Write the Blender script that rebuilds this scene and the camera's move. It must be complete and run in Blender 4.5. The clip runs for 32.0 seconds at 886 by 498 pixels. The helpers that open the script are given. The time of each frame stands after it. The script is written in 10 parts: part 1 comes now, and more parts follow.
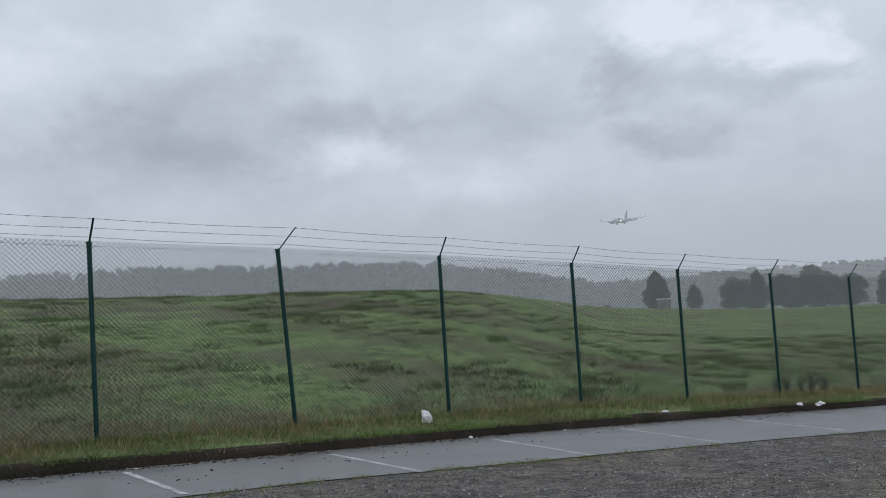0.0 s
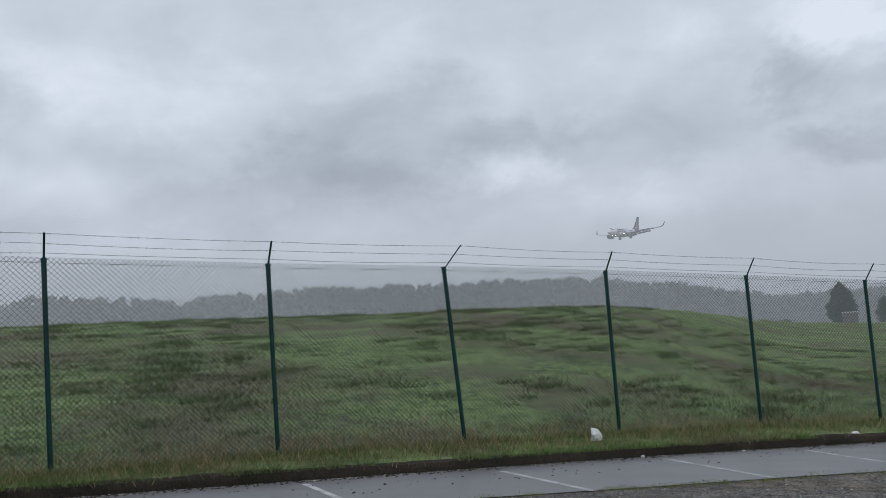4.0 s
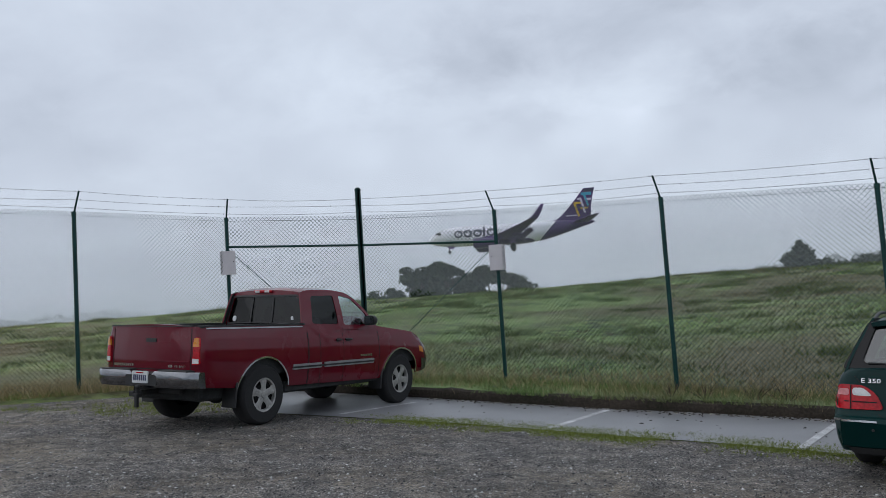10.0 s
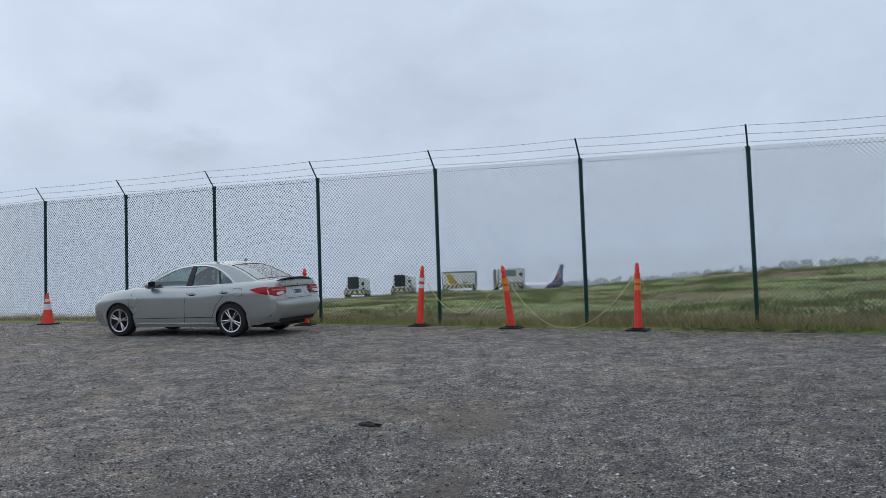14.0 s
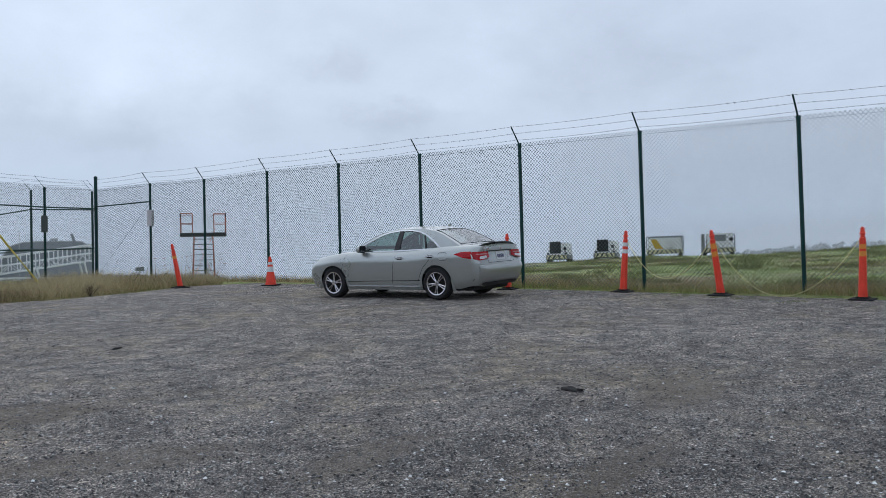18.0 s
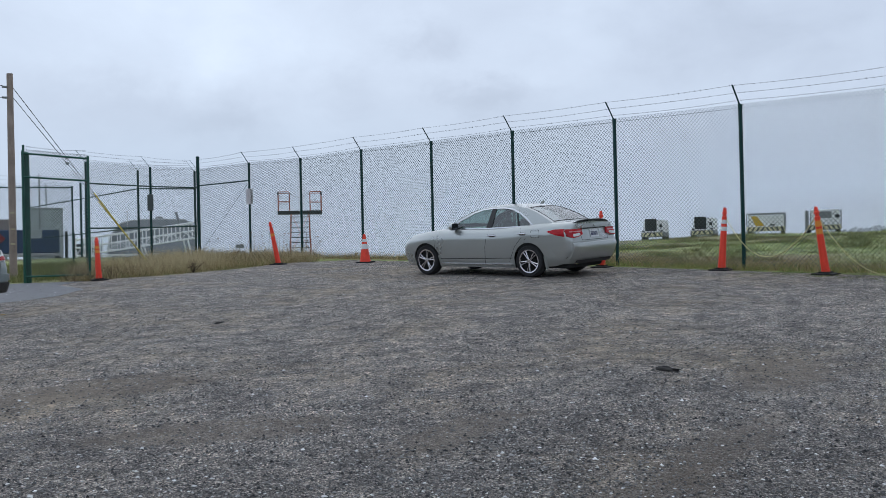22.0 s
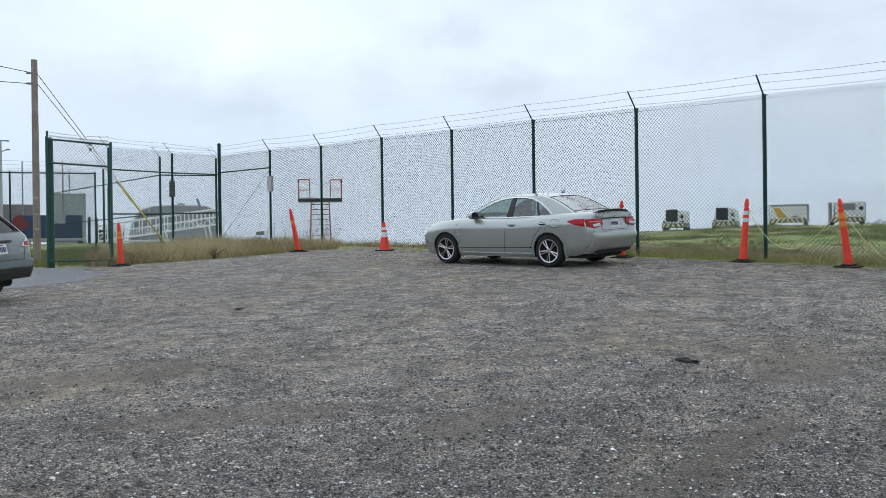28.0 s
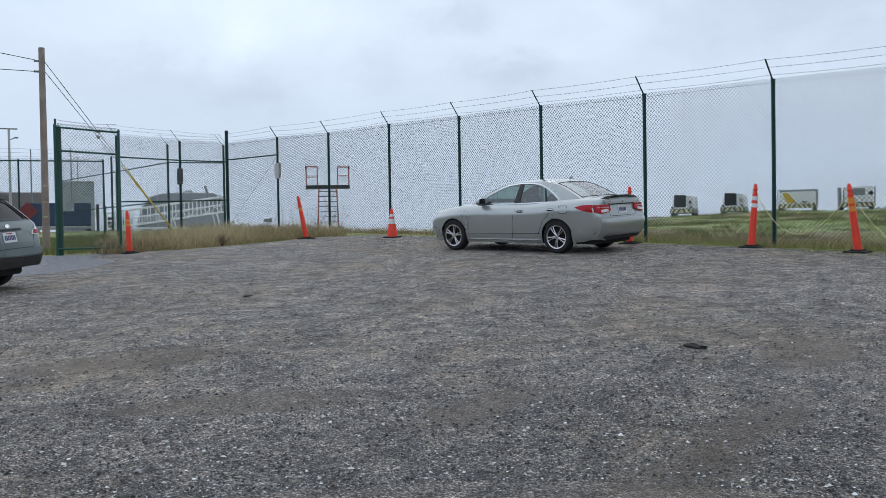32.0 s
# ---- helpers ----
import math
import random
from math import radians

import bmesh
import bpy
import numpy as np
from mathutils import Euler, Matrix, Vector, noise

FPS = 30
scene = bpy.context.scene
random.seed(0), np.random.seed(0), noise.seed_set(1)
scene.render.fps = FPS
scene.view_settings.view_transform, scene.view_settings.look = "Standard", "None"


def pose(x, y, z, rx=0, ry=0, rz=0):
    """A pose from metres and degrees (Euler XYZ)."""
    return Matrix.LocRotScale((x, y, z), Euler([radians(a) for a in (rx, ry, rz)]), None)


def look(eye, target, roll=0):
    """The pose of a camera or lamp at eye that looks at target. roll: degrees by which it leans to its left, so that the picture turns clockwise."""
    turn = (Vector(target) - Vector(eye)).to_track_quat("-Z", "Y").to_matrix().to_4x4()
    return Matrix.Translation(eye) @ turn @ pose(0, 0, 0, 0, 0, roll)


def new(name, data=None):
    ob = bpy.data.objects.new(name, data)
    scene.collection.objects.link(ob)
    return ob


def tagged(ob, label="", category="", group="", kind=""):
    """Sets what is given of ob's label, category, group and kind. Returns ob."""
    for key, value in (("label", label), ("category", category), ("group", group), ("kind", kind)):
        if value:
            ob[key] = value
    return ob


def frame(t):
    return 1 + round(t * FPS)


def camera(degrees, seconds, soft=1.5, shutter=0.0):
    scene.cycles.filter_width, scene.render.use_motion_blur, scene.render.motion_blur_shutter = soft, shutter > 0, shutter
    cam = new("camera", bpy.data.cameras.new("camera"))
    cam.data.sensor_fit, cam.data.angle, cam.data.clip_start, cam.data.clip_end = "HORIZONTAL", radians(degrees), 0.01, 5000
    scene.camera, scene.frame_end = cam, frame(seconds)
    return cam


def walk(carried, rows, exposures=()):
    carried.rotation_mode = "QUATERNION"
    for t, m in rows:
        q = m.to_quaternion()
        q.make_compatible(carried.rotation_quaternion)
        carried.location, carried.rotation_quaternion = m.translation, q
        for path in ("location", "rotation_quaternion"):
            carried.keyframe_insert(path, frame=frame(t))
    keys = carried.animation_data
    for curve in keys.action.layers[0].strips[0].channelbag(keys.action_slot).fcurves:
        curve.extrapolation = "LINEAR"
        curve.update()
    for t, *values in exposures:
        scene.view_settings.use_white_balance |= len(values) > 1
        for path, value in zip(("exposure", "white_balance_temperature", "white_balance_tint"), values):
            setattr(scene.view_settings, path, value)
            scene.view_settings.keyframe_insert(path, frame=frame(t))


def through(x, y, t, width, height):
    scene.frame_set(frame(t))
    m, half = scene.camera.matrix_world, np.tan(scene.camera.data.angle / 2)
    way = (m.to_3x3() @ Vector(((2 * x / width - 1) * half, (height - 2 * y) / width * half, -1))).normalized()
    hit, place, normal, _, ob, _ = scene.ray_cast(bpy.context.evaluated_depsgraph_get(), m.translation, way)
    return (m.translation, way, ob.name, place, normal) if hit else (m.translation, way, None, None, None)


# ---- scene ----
cam = camera(52.78, 32.0, 0.85)
EYE = Vector((0.0, 0.0, 1.58))
# seconds, yaw, pitch and roll of the panning camera
PAN = [
    (0, 0.00, 3.38, 3.69),
    (0.5, 0.64, 3.87, 4.08),
    (1, 1.76, 4.37, 4.04),
    (1.5, 2.76, 4.43, 4.22),
    (2, 4.10, 4.63, 4.15),
    (2.5, 5.70, 4.77, 4.11),
    (4.5, 12.87, 5.52, 4.23),
    (5, 15.69, 6.06, 4.27),
    (5.5, 18.91, 6.36, 4.26),
    (6, 22.27, 6.42, 4.37),
    (6.5, 25.56, 6.44, 4.49),
    (7, 29.16, 6.55, 4.51),
    (7.5, 34.12, 6.71, 4.37),
    (8, 40.63, 6.64, 4.18),
    (8.5, 48.26, 6.33, 4.09),
    (9, 56.18, 5.93, 4.13),
    (9.5, 64.07, 5.53, 4.16),
    (10, 74.01, 5.01, 3.71),
    (10.5, 84.47, 5.01, 3.39),
    (11, 95.45, 5.00, 2.87),
    (11.5, 106.13, 4.27, 2.45),
    (12, 114.48, 3.63, 2.37),
    (12.5, 121.93, 3.21, 2.07),
    (13, 128.24, 2.55, 1.80),
    (13.5, 133.17, 2.41, 2.00),
    (14, 135.07, 3.56, 1.97),
    (14.5, 136.56, 4.42, 2.03),
    (16.5, 140.24, 3.09, 1.94),
    (17, 143.58, 2.29, 1.74),
    (17.5, 146.12, 2.15, 1.78),
    (18, 147.97, 1.69, 1.46),
    (18.5, 149.48, 1.55, 1.48),
    (19, 150.71, 1.64, 1.70),
    (19.5, 151.54, 1.37, 1.70),
    (20, 152.03, 0.62, 1.66),
    (20.5, 151.83, 0.48, 1.62),
    (21, 152.40, 0.79, 1.52),
    (21.5, 153.56, 0.64, 1.35),
    (22, 153.90, 0.39, 1.32),
    (22.5, 154.34, -0.02, 1.31),
    (23, 154.49, -0.33, 1.35),
    (23.5, 154.69, -0.20, 1.28),
    (24, 155.54, -0.23, 1.05),
    (24.5, 155.82, -0.53, 1.07),
    (25, 156.10, -0.46, 1.27),
    (25.5, 155.67, -0.63, 1.21),
    (27.5, 155.29, -0.57, 0.99),
    (28, 155.15, -0.31, 0.78),
    (28.5, 155.48, -0.31, 0.77),
    (29, 155.56, -0.40, 1.02),
    (29.5, 155.79, -0.30, 1.21),
    (30, 155.95, -0.06, 1.20),
    (30.5, 155.77, 0.12, 1.16),
    (31, 155.51, 0.01, 1.16),
    (31.5, 155.58, -0.47, 0.98),
    (32, 155.64, -1.17, 0.97),
]
PATH = [(t, pose(EYE.x, EYE.y, EYE.z, 90 + p, r, y)) for t, y, p, r in PAN]
EXPOSURES = [(0.0, 0.0, 6500, 10), (2.0, -0.04, 6500, 10), (7.0, 0.05, 6450, 10), (9.0, 0.17, 6400, 10), (10.3, 0.22, 6350, 10), (12.0, 0.12, 6150, 9), (17.0, 0.17, 6030, 9), (19.0, 0.20, 6000, 9), (22.0, 0.24, 6020, 9), (24.0, 0.34, 6150, 8), (25.0, 0.45, 6220, 7), (28.0, 0.56, 6250, 6), (30.0, 0.48, 6170, 7), (32.0, 0.38, 6080, 8)]
walk(cam, PATH, EXPOSURES)

# ---- world and light ----
SUN_EL, SUN_AZ = radians(48), radians(200)


# the clouds that stand out: bearing, height, half width and half height in degrees, lighter or darker than the deck
CLOUDS = [
    (15.5, 10.5, 7, 3.6, -0.085), (11.5, 15, 6.5, 2.2, -0.0765), (5, 12.8, 6, 1.4, -0.068), (5.5, 9.8, 5.5, 1.7, 0.111), (-4.5, 8, 7, 1.6, 0.0595), (-22.5, 14.3, 4.5, 2.2, 0.128), (-16, 16.6, 6, 2, 0.102),
    (-13.2, 13, 2.6, 2.6, -0.102), (-17.5, 12.6, 3.5, 1.4, -0.068), (-22.3, 11.6, 3.2, 1.6, -0.0935), (-17.2, 8.8, 4.2, 1.7, -0.102), (-8, 18, 9, 3, 0.051), (24, 16, 6, 4, 0.051),
    (23.5, 8.6, 6, 2.4, -0.0595), (32.2, 10.2, 5, 2, 0.068), (30.5, 16, 7, 3.5, 0.0595), (39.8, 14.5, 5, 3.5, -0.0595), (42.5, 17.8, 5.5, 2.4, -0.068), (50, 13, 7, 4, -0.0765), (37, 10.4, 4, 2, 0.0595),
    (61.5, 13, 6.5, 3.4, 0.068), (56.5, 20.5, 6, 2.5, -0.051), (71, 17.7, 6, 3, -0.068), (67.8, 12, 4, 2.4, -0.0425), (78, 14.6, 5, 4, 0.051),
    (132, 13, 10, 6, -0.055), (101, 14, 13, 6, -0.055), (155, 13, 3.6, 2, -0.0765), (149.6, 10, 3.4, 1.4, -0.068), (159.5, 9.6, 3.2, 1.4, -0.051), (137, 12.5, 6, 3.5, -0.034), (167, 7.8, 4, 1.4, -0.0425), (170, 14.5, 14, 5, 0.075),
    (8, 19, 26, 7, 0.06), (38, 20, 14, 7, 0.05), (172, 8.5, 9, 3, -0.08), (150, 8.5, 9, 2.5, -0.04),
]


def build_world():
    w = bpy.data.worlds.new("overcast_sky")
    scene.world = w
    w.use_nodes = True
    nt = w.node_tree
    nt.nodes.clear()
    N = nt.nodes.new
    L = nt.links.new
    out, bg = N("ShaderNodeOutputWorld"), N("ShaderNodeBackground")
    sky = N("ShaderNodeTexSky")
    sky.sky_type, sky.sun_disc = "NISHITA", False
    sky.sun_elevation, sky.sun_rotation = SUN_EL, SUN_AZ
    sky.dust_density = 4.0
    dim = N("ShaderNodeVectorMath")
    dim.operation = "SCALE"
    dim.inputs["Scale"].default_value = 0.10
    L(sky.outputs[0], dim.inputs[0])
    tc = N("ShaderNodeTexCoord")
    sep = N("ShaderNodeSeparateXYZ")
    L(tc.outputs["Generated"], sep.inputs[0])
    # bearing and height of each direction, in degrees; the seam of the bearing lies behind the lot
    turn = N("ShaderNodeVectorRotate")
    turn.rotation_type = "Z_AXIS"
    turn.inputs["Angle"].default_value = radians(-75)
    L(tc.outputs["Generated"], turn.inputs["Vector"])
    tsep = N("ShaderNodeSeparateXYZ")
    L(turn.outputs[0], tsep.inputs[0])

    def calc(op, a, b=None, c=None):
        q = N("ShaderNodeMath")
        q.operation = op
        for k, w in enumerate((a, b, c)):
            if w is None:
                continue
            if isinstance(w, (int, float)):
                q.inputs[k].default_value = w
            else:
                L(w, q.inputs[k])
        return q.outputs[0]

    az = calc("MULTIPLY_ADD", calc("ARCTAN2", tsep.outputs[0], tsep.outputs[1]), -180 / math.pi, 75.0)
    el = calc("MULTIPLY", calc("ARCSINE", sep.outputs[2]), 180 / math.pi)

    def cloud(scale, detail, seed, rough=0.55, flat=1.7, bend=0.4):
        n, st = N("ShaderNodeTexNoise"), N("ShaderNodeVectorMath")
        st.operation = "MULTIPLY"
        st.inputs[1].default_value = (1, 1, flat)
        L(tc.outputs["Generated"], st.inputs[0])
        n.noise_dimensions = "4D"
        n.inputs["W"].default_value = seed
        n.inputs["Scale"].default_value = scale
        n.inputs["Detail"].default_value = detail
        n.inputs["Roughness"].default_value = rough
        n.inputs["Distortion"].default_value = bend
        L(st.outputs[0], n.inputs["Vector"])
        return n

    big, small = cloud(3.0, 5, 3.1, 0.5, 2.2), cloud(9.0, 6, 7.7, 0.55)
    fray, fringe = cloud(5.0, 5, 11.3, 0.6, 1.5), cloud(16.0, 5, 19.0, 0.6, 1.5)
    fs, gs = N("ShaderNodeSeparateColor"), N("ShaderNodeSeparateColor")
    L(fray.outputs["Color"], fs.inputs[0])
    L(fringe.outputs["Color"], gs.inputs[0])
    # ragged outlines: bearing and height bent by two sizes of noise
    waz = calc("MULTIPLY_ADD", gs.outputs[0], 7.0, calc("MULTIPLY_ADD", fs.outputs[0], 16.0, calc("SUBTRACT", az, 11.5)))
    wel = calc("MULTIPLY_ADD", gs.outputs[1], 4.0, calc("MULTIPLY_ADD", fs.outputs[1], 9.0, calc("SUBTRACT", el, 6.5)))
    where = N("ShaderNodeCombineXYZ")
    L(waz, where.inputs[0])
    L(wel, where.inputs[1])
    total = calc("MULTIPLY_ADD", calc("SUBTRACT", small.outputs[0], 0.5), 0.22, calc("MULTIPLY", calc("SUBTRACT", big.outputs[0], 0.5), 0.26))
    for a, h, ra, rh, k in CLOUDS:
        sub, scl, ln, fall = N("ShaderNodeVectorMath"), N("ShaderNodeVectorMath"), N("ShaderNodeVectorMath"), N("ShaderNodeMapRange")
        sub.operation, scl.operation, ln.operation = "SUBTRACT", "MULTIPLY", "LENGTH"
        sub.inputs[1].default_value = (a, h, 0)
        scl.inputs[1].default_value = (1 / ra, 1 / rh, 0)
        L(where.outputs[0], sub.inputs[0])
        L(sub.outputs[0], scl.inputs[0])
        L(scl.outputs[0], ln.inputs[0])
        fall.interpolation_type = "SMOOTHSTEP"
        fall.inputs[1].default_value, fall.inputs[2].default_value = 0.15, 1.25
        fall.inputs[3].default_value, fall.inputs[4].default_value = k, 0.0
        L(ln.outputs["Value"], fall.inputs[0])
        total = calc("ADD", total, fall.outputs[0])
    # clouds are broken on one side of the sky and a plain veil on the other
    side = N("ShaderNodeMapRange")
    side.interpolation_type = "SMOOTHSTEP"
    dot = N("ShaderNodeVectorMath")
    dot.operation = "DOT_PRODUCT"
    dot.inputs[1].default_value = (0.35, 0.93, 0.1)
    L(tc.outputs["Generated"], dot.inputs[0])
    L(dot.outputs["Value"], side.inputs[0])
    side.inputs[1].default_value, side.inputs[2].default_value = -0.75, 0.75
    side.inputs[3].default_value, side.inputs[4].default_value = 0.62, 1.0
    mul = calc("MULTIPLY_ADD", total, side.outputs[0], 0.52)
    ramp = N("ShaderNodeValToRGB")
    e = ramp.color_ramp.elements
    e[0].position, e[0].color = 0.34, (0.315, 0.352, 0.418, 1)
    e[1].position, e[1].color = 0.66, (0.765, 0.825, 0.93, 1)
    e.new(0.47).color = (0.498, 0.547, 0.632, 1)
    e.new(0.58).color = (0.624, 0.686, 0.777, 1)
    L(mul, ramp.inputs[0])
    # towards the horizon the deck melts into grey mist
    hz = N("ShaderNodeMapRange")
    hz.interpolation_type = "SMOOTHSTEP"
    L(sep.outputs[2], hz.inputs[0])
    hz.inputs[1].default_value, hz.inputs[2].default_value = -0.02, 0.13
    hz.inputs[3].default_value, hz.inputs[4].default_value = 0.0, 1.0
    hcol = N("ShaderNodeMix")
    hcol.data_type = "RGBA"
    hcol.inputs["A"].default_value = (0.437, 0.483, 0.56, 1)
    L(hz.outputs[0], hcol.inputs["Factor"])
    L(ramp.outputs[0], hcol.inputs["B"])
    veil = N("ShaderNodeMix")
    veil.data_type = "RGBA"
    veil.inputs["Factor"].default_value = 0.94
    L(dim.outputs[0], veil.inputs["A"])
    L(hcol.outputs["Result"], veil.inputs["B"])
    L(veil.outputs["Result"], bg.inputs[0])
    bg.inputs[1].default_value = 1.0
    L(bg.outputs[0], out.inputs[0])


build_world()
sun = new("sun", bpy.data.lights.new("sun", "SUN"))
sun.data.energy, sun.data.angle, sun.data.color = 0.6, radians(110), (1.0, 0.97, 0.93)
sun.matrix_basis = look((0, 0, 50), (-math.sin(SUN_AZ) * 50, -math.cos(SUN_AZ) * 50, 50 - 50 * math.tan(SUN_EL)))


# ---- materials ----
def mat(name, col, rough=0.6, metal=0.0, vary=0.15, scale=4.0, fine=40.0, bump=0.0, spec=0.5, rvary=0.1, coat=0.0, second=None, rand=0.0):
    """A surface with colour and gloss that vary at two scales; second: a stain colour."""
    m = bpy.data.materials.new(name)
    m.use_nodes = True
    nt = m.node_tree
    N, L = nt.nodes.new, nt.links.new
    b = nt.nodes["Principled BSDF"]
    b.inputs["Metallic"].default_value = metal
    b.inputs["Specular IOR Level"].default_value = spec
    b.inputs["Coat Weight"].default_value = coat
    b.inputs["Coat Roughness"].default_value = 0.05
    tc = N("ShaderNodeTexCoord")
    n1, n2 = N("ShaderNodeTexNoise"), N("ShaderNodeTexNoise")
    for n, s in ((n1, scale), (n2, fine)):
        n.inputs["Scale"].default_value = s
        n.inputs["Detail"].default_value = 5
        L(tc.outputs["Object"], n.inputs["Vector"])
    avg = N("ShaderNodeMath")
    avg.operation = "MULTIPLY_ADD"
    avg.inputs[1].default_value = 0.45
    L(n2.outputs[0], avg.inputs[0])
    half = N("ShaderNodeMath")
    half.operation = "MULTIPLY"
    half.inputs[1].default_value = 0.55
    L(n1.outputs[0], half.inputs[0])
    L(half.outputs[0], avg.inputs[2])
    val = avg.outputs[0]
    if rand:
        oi = N("ShaderNodeObjectInfo")
        rr = N("ShaderNodeMath")
        rr.operation = "MULTIPLY_ADD"
        rr.inputs[1].default_value = rand
        L(oi.outputs["Random"], rr.inputs[0])
        L(val, rr.inputs[2])
        val = rr.outputs[0]
    ramp = N("ShaderNodeValToRGB")
    e = ramp.color_ramp.elements
    lo = second or tuple(c * (1 - vary) for c in col)
    hi = tuple(min(1, c * (1 + vary)) for c in col)
    e[0].position, e[0].color = 0.36, (*lo, 1)
    e[1].position, e[1].color = 0.64, (*hi, 1)
    e.new(0.5).color = (*col, 1)
    L(val, ramp.inputs[0])
    L(ramp.outputs[0], b.inputs["Base Color"])
    mr = N("ShaderNodeMapRange")
    mr.inputs[3].default_value, mr.inputs[4].default_value = max(0, rough - rvary), min(1, rough + rvary)
    L(n1.outputs[0], mr.inputs[0])
    L(mr.outputs[0], b.inputs["Roughness"])
    if bump:
        bp = N("ShaderNodeBump")
        bp.inputs["Strength"].default_value = min(1, bump)
        bp.inputs["Distance"].default_value = 0.02
        L(n2.outputs[0], bp.inputs["Height"])
        L(bp.outputs[0], b.inputs["Normal"])
    return m


def glass_mat(name, tint, rough=0.03, see=0.25, graze=0.65, curve=5.0, base=0.085):
    """Thin pane: tinted and clear head-on, mirror-like at a slant."""
    m = bpy.data.materials.new(name)
    m.use_nodes = True
    nt = m.node_tree
    N, L = nt.nodes.new, nt.links.new
    nt.nodes.remove(nt.nodes["Principled BSDF"])
    out = nt.nodes["Material Output"]
    tr, gl, mx, lw = N("ShaderNodeBsdfTransparent"), N("ShaderNodeBsdfGlossy"), N("ShaderNodeMixShader"), N("ShaderNodeLayerWeight")
    tr.inputs[0].default_value = (*[t * see for t in tint], 1)
    gl.inputs[0].default_value = (1, 1, 1, 1)
    gl.inputs[1].default_value = rough
    pw, sc = N("ShaderNodeMath"), N("ShaderNodeMath")
    pw.operation, sc.operation = "POWER", "MULTIPLY_ADD"
    pw.inputs[1].default_value = curve
    sc.inputs[1].default_value, sc.inputs[2].default_value = graze, base
    L(lw.outputs["Facing"], pw.inputs[0])
    L(pw.outputs[0], sc.inputs[0])
    L(sc.outputs[0], mx.inputs[0])
    L(tr.outputs[0], mx.inputs[1])
    L(gl.outputs[0], mx.inputs[2])
    L(mx.outputs[0], out.inputs[0])
    return m


def glow_mat(name, col, power):
    m = bpy.data.materials.new(name)
    m.use_nodes = True
    b = m.node_tree.nodes["Principled BSDF"]
    b.inputs["Base Color"].default_value = (*col, 1)
    b.inputs["Emission Color"].default_value = (*col, 1)
    b.inputs["Emission Strength"].default_value = power
    return m


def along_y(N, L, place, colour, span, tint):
    """Multiplies a colour by a tint that grows along y over a ragged belt."""
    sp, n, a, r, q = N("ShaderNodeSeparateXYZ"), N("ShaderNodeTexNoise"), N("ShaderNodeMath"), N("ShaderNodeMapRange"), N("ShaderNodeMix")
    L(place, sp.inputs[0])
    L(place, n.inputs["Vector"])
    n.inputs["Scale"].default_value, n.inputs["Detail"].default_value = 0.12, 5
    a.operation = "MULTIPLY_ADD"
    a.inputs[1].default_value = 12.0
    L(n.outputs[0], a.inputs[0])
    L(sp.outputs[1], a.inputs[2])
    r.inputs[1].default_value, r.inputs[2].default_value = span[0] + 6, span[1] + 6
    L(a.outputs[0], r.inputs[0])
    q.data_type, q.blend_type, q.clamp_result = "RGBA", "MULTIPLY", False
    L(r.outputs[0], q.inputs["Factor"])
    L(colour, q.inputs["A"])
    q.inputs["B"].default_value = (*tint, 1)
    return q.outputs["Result"]


